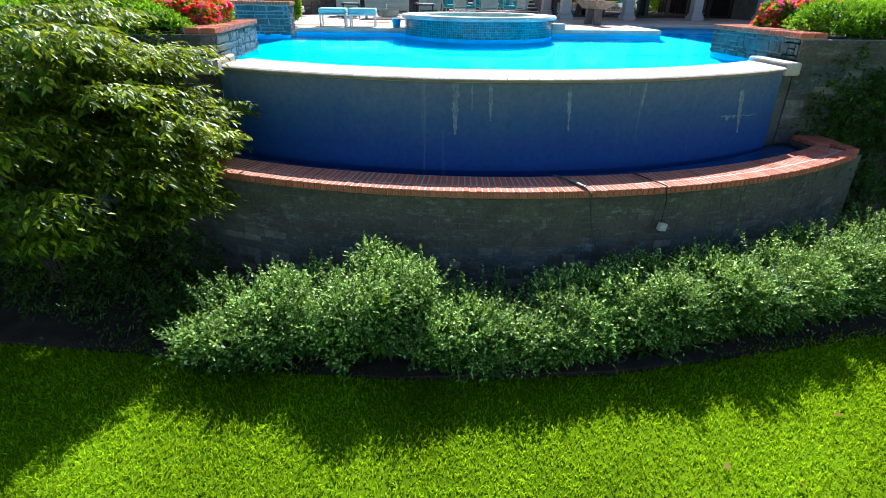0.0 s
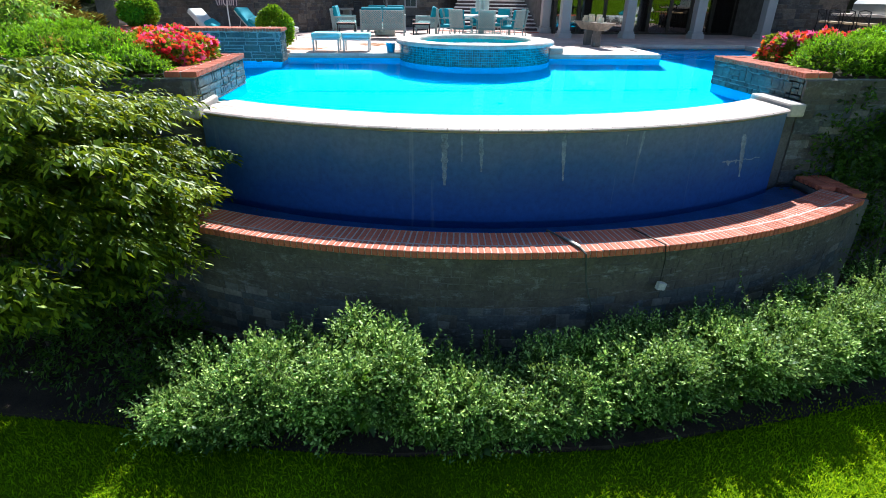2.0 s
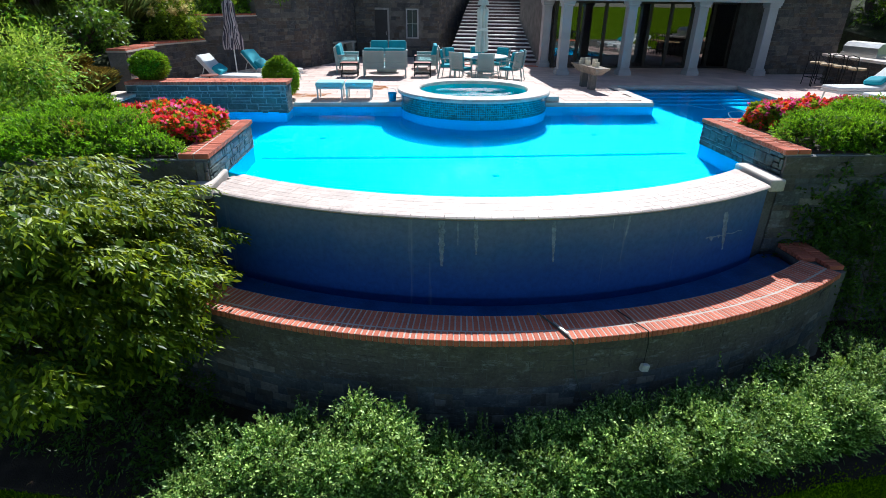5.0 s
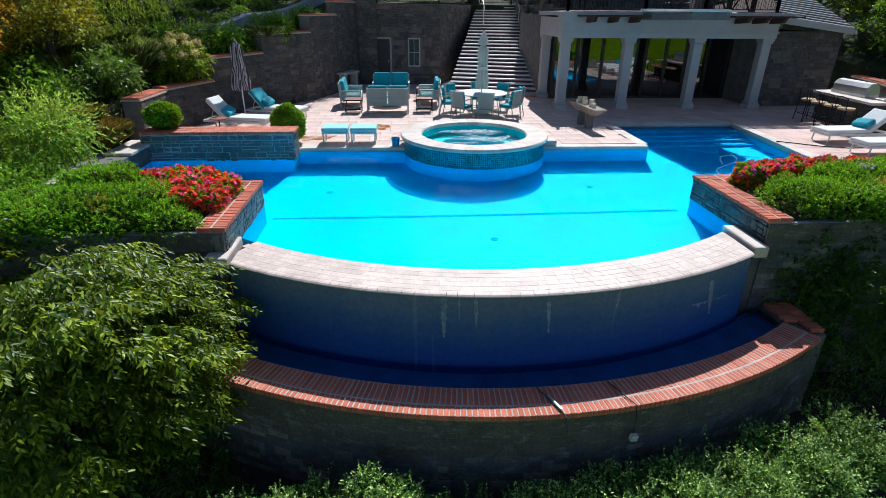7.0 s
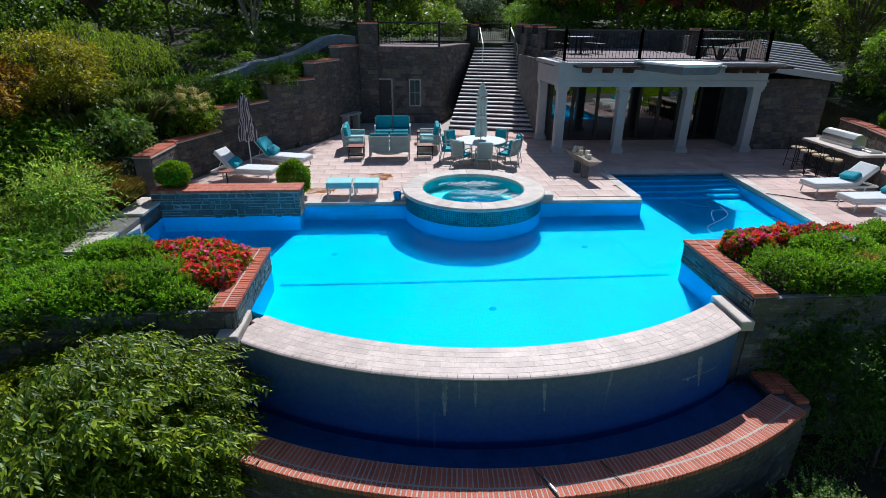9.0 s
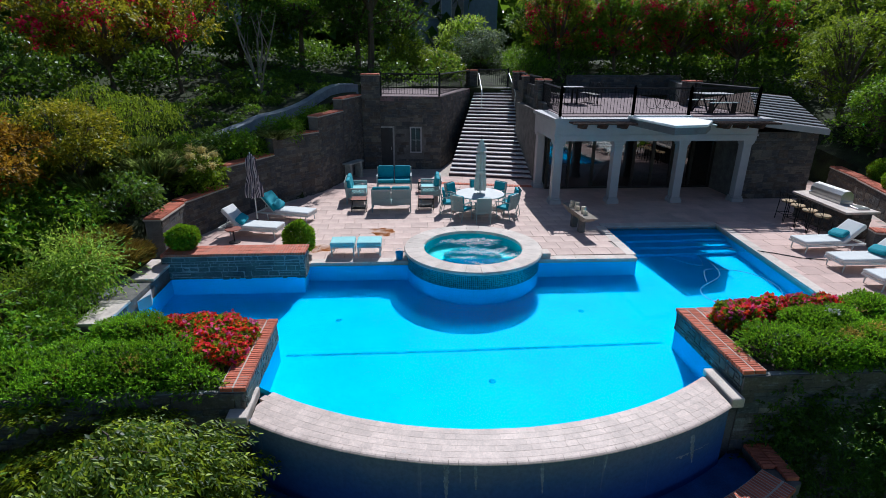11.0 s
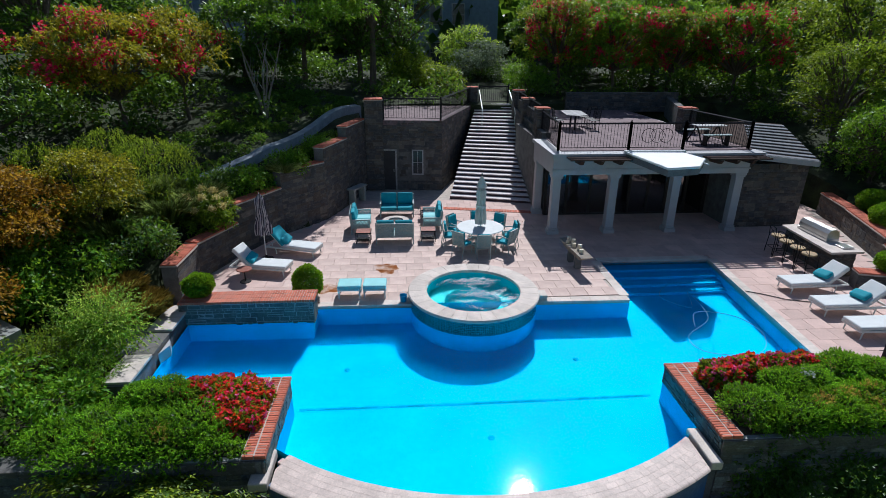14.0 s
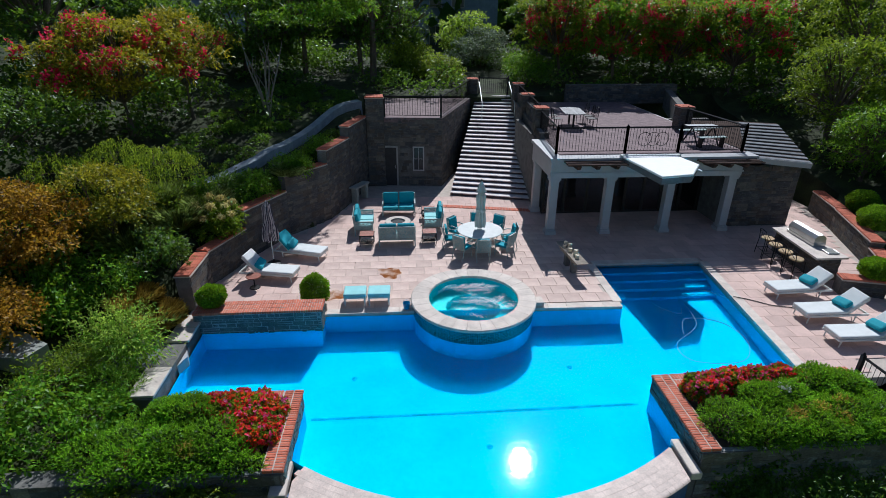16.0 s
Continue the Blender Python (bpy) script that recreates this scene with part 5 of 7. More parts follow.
def make_sofa(width, name, label, group, m):
    """A two-seat lattice sofa: front along -y, back at +y."""
    t = thing(name, label, "sofa", m, group)
    w = width / 2
    for x in (-w + 0.03, w - 0.03):
        for y in (-0.36, 0.36):
            part("leg", boxed(x - 0.025, x + 0.025, y - 0.025, y + 0.025, 0, 0.62 if y < 0 else 0.88, None, 0.006), SAGEMETAL, t)
    part("seat_frame", boxed(-w + 0.055, w - 0.055, -0.37, 0.34, 0.26, 0.31), SAGEMETAL, t)
    for s in (-1, 1):
        woven("arm_panel", lattice(0.66, 0.34, pose(s * (w - 0.03), 0, 0.26, 0, 0, 90)), SAGEMETAL, t)
        part("armrest", boxed(s * (w - 0.03) - 0.035, s * (w - 0.03) + 0.035, -0.39, 0.36, 0.60, 0.63, None, 0.008), SAGEMETAL, t)
        woven("back_panel", lattice(w - 0.05, 0.58, pose(s * (w / 2 - 0.01), 0.37, 0.28, -6, 0, 0)), SAGEMETAL, t)
        part("seat_cushion", soft(w - 0.07, 0.68, 0.14, pose(s * (w / 2 - 0.015), -0.04, 0.385), 0.04), TEAL if "dark" in label else PALETEAL, t)
        part("back_cushion", soft(w - 0.07, 0.15, 0.50, pose(s * (w / 2 - 0.015), 0.26, 0.70, -12, 0, 0), 0.05), TEAL, t)
    return t


make_sofa(1.46, "sofa", "grey-green lattice sofa with teal cushions facing the stairs", "sofas round the fire table", pose(0.0, 20.0, 0, 0, 0, 180))
make_sofa(1.5, "sofa", "grey-green lattice sofa with dark teal cushions facing the pool", "sofas round the fire table", pose(0.05, 23.3, 0))
make_sofa(1.46, "sofa", "grey-green lattice sofa with aqua cushions beside the stone wall", "sofas round the fire table", pose(-1.4, 21.5, 0, 0, 0, 92))
make_sofa(1.46, "sofa", "grey-green lattice sofa with aqua cushions beside the dining table", "sofas round the fire table", pose(1.52, 21.65, 0, 0, 0, -92))

ft = thing("fire_table", "round stone fire table with a dark centre", "fire table", pose(0.02, 21.35, 0))
part("drum", lathe([(0.0, 0.02), (0.36, 0.02), (0.40, 0.34), (0.30, 0.36)], 32), CONCRETE, ft)
part("ring", lathe([(0.30, 0.34), (0.30, 0.42), (0.54, 0.42), (0.55, 0.38), (0.50, 0.35)], 40, closed=True), LIMESTONE, ft)
part("burner", lathe([(0.0, 0.38), (0.26, 0.38), (0.29, 0.36)], 24), IRON, ft)


def end_table(m, group="end tables"):
    t = thing("end_table", "small end table with a red-brown slatted top", "table", m, group)
    for k in range(6):
        part("slat", boxed(-0.27, 0.27, -0.24 + 0.082 * k, -0.165 + 0.082 * k, 0.44, 0.465), REDWOOD, t)
    fr = bmesh.new()
    for y in (-0.25, 0.25):
        box(fr, -0.285, 0.285, y - 0.012, y + 0.012, 0.42, 0.46)
    for x in (-0.285, 0.285):
        box(fr, x - 0.012, x + 0.012, -0.262, 0.262, 0.42, 0.46)
    part("frame", fr, IRON, t)
    woven("shelf", lattice(0.50, 0.44, pose(0, 0.22, 0.12, 90, 0, 0), 0.07), IRON, t)
    for x in (-0.27, 0.27):
        for y in (-0.24, 0.24):
            part("leg", boxed(x - 0.012, x + 0.012, y - 0.012, y + 0.012, 0, 0.42), IRON, t)
    return t


et = end_table(pose(-1.2, 19.95, 0))
copy_thing(et, pose(1.28, 20.05, 0))
copy_thing(et, pose(1.35, 22.75, 0))

# dining table with eight chairs and a closed parasol
TC = (3.23, 19.4)
dt = thing("dining_table", "large round white dining table beneath a closed parasol", "table", pose(TC[0], TC[1], 0))
part("tabletop", lathe([(0.0, 0.70), (0.85, 0.70), (0.88, 0.715), (0.88, 0.735), (0.86, 0.745), (0.0, 0.745)], 48), OFFWHITE, dt)
part("pedestal", lathe([(0.30, 0.0), (0.30, 0.04), (0.09, 0.1), (0.08, 0.55), (0.30, 0.70)], 20), SAGEMETAL, dt)
for a in range(3):
    ring = bmesh.new()
    part("base_ring", lathe([(0.35 + 0.13 * a, 0.10 + 0.05 * a), (0.365 + 0.13 * a, 0.115 + 0.05 * a), (0.35 + 0.13 * a, 0.13 + 0.05 * a), (0.335 + 0.13 * a, 0.115 + 0.05 * a)], 32, closed=True), WHITEMETAL, dt)
um = thing("parasol", "closed grey-green canvas parasol standing through the dining table", "parasol", pose(TC[0], TC[1], 0))
part("pole", rod(bmesh.new(), (0, 0, 0.02), (0, 0, 2.65), 0.022, seg=10), WHITEMETAL, um)


def furled(parent, z0, z1, r0, r1, material, folds=8, seed=1):
    rng = random.Random(seed)
    prof, n = 9, folds * 6
    bm = bmesh.new()
    rows = []
    for j in range(prof):
        f = j / (prof - 1)
        z = z0 + (z1 - z0) * f
        r = (r0 + (r1 - r0) * f) * (1 + 0.12 * math.sin(f * 9)) if j < prof - 1 else 0.02
        rows.append([bm.verts.new((r * (1 + 0.3 * math.sin(folds * 2 * math.pi * i / n + 0.6 * f)) * math.cos(2 * math.pi * i / n), r * (1 + 0.3 * math.sin(folds * 2 * math.pi * i / n + 0.6 * f)) * math.sin(2 * math.pi * i / n), z + (0.05 * rng.random() if j == 0 else 0))) for i in range(n)])
    for a, b in zip(rows, rows[1:]):
        for i in range(n):
            bm.faces.new((a[i], a[(i + 1) % n], b[(i + 1) % n], b[i]))
    return part("canopy", bm, material, parent)


furled(um, 0.85, 2.32, 0.17, 0.13, PARASOL_GREY)
part("cap", lathe([(0.0, 2.72), (0.05, 2.66), (0.17, 2.36), (0.2, 2.28), (0.17, 2.27)], 16), PARASOL_GREY, um)
part("finial", lathe([(0.0, 2.80), (0.03, 2.76), (0.02, 2.70)], 10), BRONZE, um)
part("strap", lathe([(0.185, 1.5), (0.19, 1.53), (0.19, 1.57), (0.185, 1.6)], 20), PARASOL_GREY, um)


def dining_chair(m):
    t = thing("dining_chair", "grey-green lattice dining armchair with teal cushion", "chair", m, "chairs round the dining table")
    for x in (-0.25, 0.25):
        part("leg", tube([(x, -0.25, 0), (x, -0.24, 0.62)], 0.016, 6), SAGEMETAL, t)
        part("leg", tube([(x * 0.95, 0.33, 0), (x, 0.24, 0.42), (x, 0.32, 0.93)], 0.016, 6), SAGEMETAL, t)
        part("armrest", tube([(x, -0.26, 0.63), (x, 0.0, 0.66), (x, 0.28, 0.64)], 0.02, 6), SAGEMETAL, t)
    part("seat", boxed(-0.25, 0.25, -0.25, 0.24, 0.36, 0.39, None, 0.008), SAGEMETAL, t)
    woven("back", lattice(0.50, 0.52, pose(0, 0.255, 0.42, -9, 0, 0), 0.058), SAGEMETAL, t)
    part("seat_cushion", soft(0.48, 0.48, 0.08, pose(0, -0.01, 0.43), 0.03), TEAL, t)
    part("back_cushion", soft(0.46, 0.09, 0.46, pose(0, 0.185, 0.70, -10, 0, 0), 0.035), TEAL, t)
    return t


dc = None
for k in range(8):
    a = radians(-90 + 45 * k + (3 if k % 2 else -2))
    m = pose(TC[0] + 1.13 * math.cos(a), TC[1] + 1.13 * math.sin(a), 0, 0, 0, math.degrees(a) - 90)
    if dc is None:
        dc = dining_chair(m)
    else:
        copy_thing(dc, m)

# ottomans at the pool edge
ot = thing("ottoman", "square metal ottoman with an aqua cushion by the pool", "ottoman", pose(-1.30, 15.38, 0), "ottomans")
for x in (-0.31, 0.31):
    for y in (-0.25, 0.25):
        part("leg", boxed(x - 0.02, x + 0.02, y - 0.02, y + 0.02, 0, 0.28, None, 0.004), WHITEMETAL, ot)
part("frame", boxed(-0.345, 0.345, -0.29, 0.29, 0.27, 0.31, None, 0.006), WHITEMETAL, ot)
part("cushion", soft(0.70, 0.60, 0.13, pose(0, 0, 0.375), 0.04), PALETEAL, ot)
copy_thing(ot, pose(-0.54, 15.36, 0, 0, 0, -1))
bk = thing("bucket", "small blue plastic bucket at the pool edge", "bucket", pose(0.32, 14.86, 0))
part("body", lathe([(0.0, 0.01), (0.09, 0.01), (0.115, 0.22), (0.105, 0.22), (0.085, 0.03)], 20), BLUEPLASTIC, bk)
part("handle", tube([(-0.11, 0, 0.2), (-0.08, 0, 0.3), (0, 0, 0.33), (0.08, 0, 0.3), (0.11, 0, 0.2)], 0.006), WHITEMETAL, bk)


def lounger(m, cushion, label, raise_deg=42, group="loungers"):
    """A sun lounger: foot at -x, head at +x."""
    t = thing("sun_lounger", label, "lounger", m, group)
    for x, y in ((-0.86, -0.29), (-0.86, 0.29), (0.62, -0.29), (0.62, 0.29)):
        part("leg", tube([(x - 0.03, y, 0), (x, y, 0.25)], [0.018, 0.024]), WHITEMETAL, t)
    fr = bmesh.new()
    box(fr, -0.95, 0.95, -0.335, -0.295, 0.22, 0.28)
    box(fr, -0.95, 0.95, 0.295, 0.335, 0.22, 0.28)
    box(fr, -0.98, -0.95, -0.335, 0.335, 0.22, 0.28)
    box(fr, 0.95, 0.98, -0.335, 0.335, 0.22, 0.28)
    part("frame", fr, WHITEMETAL, t)
    part("mattress", soft(1.30, 0.66, 0.10, pose(-0.34, 0, 0.335), 0.035), cushion, t)
    hinge = pose(0.31, 0, 0.30, 0, -raise_deg, 0)
    part("backrest_frame", boxed(0, 0.72, -0.32, 0.32, -0.03, 0.0, hinge), WHITEMETAL, t)
    part("back_cushion", soft(0.74, 0.66, 0.10, hinge @ pose(0.38, 0, 0.05), 0.035), cushion, t)
    part("strut", rod(bmesh.new(), (0.80, 0.2, 0.26), (0.66, 0.2, 0.58), 0.012), WHITEMETAL, t)
    part("pillow", soft(0.30, 0.52, 0.15, hinge @ pose(0.15, 0.02, 0.155, 0, 12, 9), 0.06), TEAL, t)
    return t


la = lounger(pose(13.2, 14.98, 0, 0, 0, 2), OFFWHITE, "white sun lounger with a teal pillow and raised back", group="poolside loungers")
copy_thing(la, pose(13.2, 13.52, 0, 0, 0, 0))
copy_thing(la, pose(13.22, 12.25, 0, 0, 0, -1))
lb = lounger(pose(-4.40, 17.30, 0, 0, 0, 167.5), OFFWHITE, "white sun lounger with a teal pillow beneath the stone wall", 48, "loungers by the wall")
lc = lounger(pose(-3.63, 18.98, 0, 0, 0, 161), OFFWHITE, "white sun lounger with a teal back cushion beneath the stone wall", 48, "loungers by the wall")
for c in lc.children:
    if c.name.startswith(("back_cushion", "pillow")):
        c.data.materials.clear()
        c.data.materials.append(TEAL)
p2 = thing("parasol", "closed patterned parasol with a dark scroll print", "parasol", pose(-4.5, 18.35, 0))
part("pole", rod(bmesh.new(), (0, 0, 0.05), (0, 0, 2.45), 0.02, seg=10), WHITEMETAL, p2)
part("base", lathe([(0.0, 0.0), (0.25, 0.0), (0.24, 0.06), (0.05, 0.1), (0.03, 0.2)], 20), IRON, p2)


def print_mat(name):
    m, t, p, out = nodes_of(name)
    n = noise_tex(t, 7.0, 2, 0.5)
    w = t.nodes.new("ShaderNodeTexWave")
    w.inputs["Scale"].default_value, w.inputs["Distortion"].default_value, w.inputs["Detail"].default_value = 3.0, 9.0, 1.0
    c = ramp(t, w.outputs[0], [(0.40, (0.05, 0.045, 0.07)), (0.55, (0.48, 0.42, 0.44))])
    t.links.new(mixed(t, c, ramp(t, n.outputs[0], [(0.3, (0.8, 0.8, 0.8)), (0.7, (1.1, 1.1, 1.1))]), 1.0, "MULTIPLY"), p.inputs["Base Color"])
    p.inputs["Roughness"].default_value = 0.9
    return m


furled(p2, 0.95, 2.42, 0.24, 0.10, print_mat("scroll_print"), 7, 4)
rt = thing("side_table", "little round red-brown side table", "table", pose(-4.75, 16.55, 0))
part("tabletop", lathe([(0.0, 0.42), (0.24, 0.42), (0.25, 0.435), (0.24, 0.45), (0.0, 0.45)], 24), REDWOOD, rt)
part("stem", rod(bmesh.new(), (0, 0, 0.02), (0, 0, 0.42), 0.02), IRON, rt)
part("foot", lathe([(0.0, 0.0), (0.18, 0.0), (0.17, 0.02), (0.0, 0.03)], 20), IRON, rt)
bn = thing("stone_bench", "pale stone bench against the dark wall", "bench", pose(-1.85, 25.3, 0, 0, 0, 62))
part("seat", boxed(-0.62, 0.62, -0.2, 0.2, 0.72, 0.80, None, 0.015), CONCRETE, bn)
for x in (-0.42, 0.42):
    part("support", boxed(x - 0.08, x + 0.08, -0.16, 0.16, 0, 0.72, None, 0.01), CONCRETE, bn)

# stone trough with candles
tr = thing("stone_trough", "boat-shaped rough stone trough on two feet holding candles", "trough", pose(6.25, 17.3, 0, 0, 0, -84))
bm = prism([(-1.0, -0.2), (1.0, -0.22), (1.02, 0.2), (-0.98, 0.22)], 0.44, 0.66)
for v in bm.verts:
    if v.co.z < 0.5:
        v.co.x *= 0.62
        v.co.y *= 0.55
part("bowl", bm, mat("rough_stone", (0.36, 0.31, 0.25), 0.9, spread=0.35, fine=25, bump=0.8), tr)
for x in (-0.3, 0.3):
    part("foot", boxed(x - 0.09, x + 0.09, -0.1, 0.1, 0, 0.44, None, 0.02), STONEBED, tr)
for i, (x, y, h, r) in enumerate(((-0.62, 0.02, 0.16, 0.07), (-0.30, 0.05, 0.2, 0.08), (-0.05, -0.04, 0.14, 0.075), (0.25, 0.04, 0.2, 0.08), (0.52, -0.02, 0.13, 0.075), (-0.45, -0.1, 0.1, 0.06))):
    cd = thing("candle", "cream pillar candle standing in the stone trough", "candle", pose(6.25, 17.3, 0.662, 0, 0, -84) @ pose(x, y, 0), "candles in the trough")
    part("wax", lathe([(0.0, 0.0), (r, 0.0), (r, h - 0.008), (r - 0.01, h), (r - 0.02, h - 0.012), (0.0, h - 0.015)], 18), CANDLE, cd)
    part("wick", rod(bmesh.new(), (0, 0, h - 0.015), (0, 0.004, h + 0.015), 0.003, seg=5), IRON, cd)
# outdoor bar with stools and grill
bar = thing("bar_counter", "outdoor bar counter with a pale stone top", "counter", None)
part("base", prism([(14.55, 15.85), (15.25, 15.85), (15.2, 18.4), (14.65, 18.4)], 0, 0.87), STONEBED, bar)
w, length = flat_where(14.65, 18.4, 14.55, 15.85, 0)
stone_face("stonework", w, length, 0.86, bar, GREYSTONE, 171)
w, length = flat_where(14.55, 15.85, 15.25, 15.85, 0)
stone_face("stonework", w, length, 0.86, bar, GREYSTONE, 172)
part("countertop", prism([(14.2, 15.68), (15.35, 15.68), (15.28, 18.55), (14.45, 18.45)], 0.87, 0.94), LIMESTONE, bar)
gr = thing("grill", "stainless steel barbecue grill set into the counter", "grill", pose(14.98, 17.35, 0.943, 0, 0, 88))
part("body", boxed(-0.75, 0.75, -0.22, 0.22, 0.0, 0.10, None, 0.01), STEEL, gr)
hood = bmesh.new()
hood = prism([(-0.24, 0.0), (0.20, 0.0), (0.20, 0.18), (0.10, 0.30), (-0.06, 0.33), (-0.20, 0.22)], -0.72, 0.72)
bmesh.ops.transform(hood, matrix=Matrix(((0, 0, 1, 0), (1, 0, 0, 0), (0, 1, 0, 0.10), (0, 0, 0, 1))), verts=hood.verts)
part("hood", hood, STEEL, gr)
part("handle", rod(bmesh.new(), (-0.6, -0.28, 0.26), (0.6, -0.28, 0.26), 0.016), STEEL, gr)
for k in range(4):
    part("knob", rod(bmesh.new(), (-0.5 + 0.33 * k, -0.22, 0.05), (-0.5 + 0.33 * k, -0.26, 0.05), 0.025), IRON, gr)
sb = thing("side_burner", "flat steel side burner lid on the counter", "burner", pose(15.0, 16.15, 0.943, 0, 0, 88))
part("lid", boxed(-0.22, 0.22, -0.2, 0.2, 0.0, 0.05, None, 0.012), STEEL, sb)
part("handle", rod(bmesh.new(), (-0.12, -0.23, 0.03), (0.12, -0.23, 0.03), 0.01), STEEL, sb)


def bar_stool(m):
    t = thing("bar_stool", "tan wicker bar stool with crossed iron back", "stool", m, "stools at the bar")
    for x in (-0.2, 0.2):
        for y in (-0.2, 0.2):
            part("leg", tube([(x * 1.15, y * 1.15, 0), (x, y, 0.66)], 0.014), IRON, t)
    part("footrest", tube([(-0.2, -0.2, 0.25), (0.2, -0.2, 0.25), (0.2, 0.2, 0.25), (-0.2, 0.2, 0.25), (-0.2, -0.2, 0.25)], 0.01), IRON, t)
    part("seat", lathe([(0.0, 0.66), (0.22, 0.66), (0.235, 0.69), (0.22, 0.72), (0.0, 0.73)], 20), WICKER, t)
    bk = tube([(-0.2, 0.2, 0.66), (-0.19, 0.25, 1.02)], 0.012)
    tube([(0.2, 0.2, 0.66), (0.19, 0.25, 1.02)], 0.012, bm=bk)
    tube([(-0.2, 0.25, 1.02), (0.0, 0.27, 1.06), (0.2, 0.25, 1.02)], 0.014, bm=bk)
    tube([(-0.19, 0.21, 0.72), (0.19, 0.25, 1.0)], 0.008, bm=bk)
    tube([(0.19, 0.21, 0.72), (-0.19, 0.25, 1.0)], 0.008, bm=bk)
    part("backrest", bk, IRON, t)
    return t


bs = bar_stool(pose(14.05, 18.0, 0, 0, 0, 86))
for y in (17.4, 16.8, 16.2):
    copy_thing(bs, pose(13.98 - (18 - y) * 0.04, y, 0, 0, 0, 80 + y))

# furniture on the roof terrace
DARKSLAT = mat("grey_slats", (0.24, 0.24, 0.25), 0.6)
t1 = thing("terrace_table", "grey slatted oval terrace table", "table", pose(8.6, 26.3, 3.322, 0, 0, 84))
for k in range(8):
    y = -0.4425 + 0.125 * k
    w = 0.62 + 0.42 * math.sqrt(1 - (y / 0.52) ** 2)
    part("slat", boxed(-w, w, y - 0.058, y + 0.058, 0.71, 0.735), DARKSLAT, t1)
for x in (-0.55, 0.55):
    part("leg", rod(bmesh.new(), (x, 0, 0), (x, 0, 0.71), 0.05), IRON, t1)


def iron_chair(m):
    t = thing("iron_chair", "black wrought-iron chair on the roof terrace", "chair", m, "iron chairs")
    for x in (-0.2, 0.2):
        part("leg", rod(bmesh.new(), (x, -0.2, 0), (x, -0.2, 0.43), 0.014), IRON, t)
        part("leg", tube([(x, 0.2, 0), (x, 0.2, 0.45), (x * 0.9, 0.27, 0.88)], 0.014), IRON, t)
    part("seat", boxed(-0.22, 0.22, -0.22, 0.22, 0.43, 0.455, None, 0.008), IRON, t)
    bk = tube([(-0.18, 0.27, 0.86), (-0.1, 0.28, 0.95), (0.1, 0.28, 0.95), (0.18, 0.27, 0.86)], 0.014)
    for k in range(4):
        tube([(-0.12 + 0.08 * k, 0.21, 0.46), (-0.12 + 0.08 * k, 0.275, 0.93)], 0.007, bm=bk)
    part("backrest", bk, IRON, t)
    return t


ic = iron_chair(pose(7.75, 25.9, 3.322, 0, 0, 95))
for x, y, a in ((9.45, 25.8, -85), (9.5, 26.5, -92), (9.4, 27.1, -80), (7.75, 26.8, 88)):
    copy_thing(ic, pose(x, y, 3.322, 0, 0, a))
t2 = thing("picnic_table", "pale slatted table with benches by the railing", "table", pose(13.1, 22.3, 3.322, 0, 0, 4))
for k in range(5):
    part("board", boxed(-0.65, 0.65, -0.38 + 0.155 * k, -0.24 + 0.155 * k, 0.72, 0.75), WHITEPAINT, t2)
for x in (-0.48, 0.48):
    part("trestle", tube([(x, -0.55, 0), (x, 0, 0.7), (x, 0.55, 0)], 0.035), IRON, t2)
for y in (-0.72, 0.72):
    bnc = thing("bench", "slatted bench beside the terrace table", "bench", pose(13.1, 22.3, 3.322, 0, 0, 4) @ pose(0, y, 0), "terrace benches")
    for k in range(2):
        part("board", boxed(-0.6, 0.6, -0.15 + 0.155 * k, -0.01 + 0.155 * k, 0.42, 0.45), SAGEMETAL, bnc)
    for x in (-0.48, 0.48):
        part("leg", boxed(x - 0.03, x + 0.03, -0.12, 0.12, 0, 0.42), IRON, bnc)

# iron fence beside the right-hand bed
railing("iron_fence", (11.6, 10.55, 0.0), (11.65, 8.7, 0.0), h=0.75, label="black iron fence panel beside the planted bed")

# hoses, cable box and coping cord
hz = thing("pool_cleaner_hose", "blue floating cleaner hose looped in the pool", "hose")
loop = [(11.0, 14.9), (10.4, 15.6), (9.2, 15.9), (8.3, 15.0), (8.9, 14.2), (9.3, 15.2), (9.1, 13.6), (8.0, 12.6), (8.1, 11.8), (9.4, 11.7), (10.1, 12.6), (9.9, 13.6), (8.9, 13.9), (8.4, 13.0)]
sm = []
for i in range(len(loop) - 1):
    p0, p1, p2_, p3 = loop[max(i - 1, 0)], loop[i], loop[i + 1], loop[min(i + 2, len(loop) - 1)]
    for k in range(8):
        u = k / 8
        sm.append(tuple(0.5 * (2 * p1[c] + (p2_[c] - p0[c]) * u + (2 * p0[c] - 5 * p1[c] + 4 * p2_[c] - p3[c]) * u * u + (3 * p1[c] - p0[c] - 3 * p2_[c] + p3[c]) * u ** 3) for c in (0, 1)) + (WATER_Z + 0.005,))
part("hose", tube(sm, 0.008, 6), HOSEMAT, hz)
dh = thing("deck_hose", "thin dark hose lying across the deck", "hose")
part("hose", tube([(11.0, 14.9, 0.03), (11.4, 14.7, 0.02), (11.9, 14.3, 0.02), (12.5, 14.1, 0.02), (13.2, 14.15, 0.02)], 0.014), RUBBER, dh)
gh = thing("garden_hose", "dark hose hanging over the brick coping", "hose")


def on_arc(a, r, z):
    return (ARC[0] + r * math.cos(radians(a)), ARC[1] + r * math.sin(radians(a)), z)


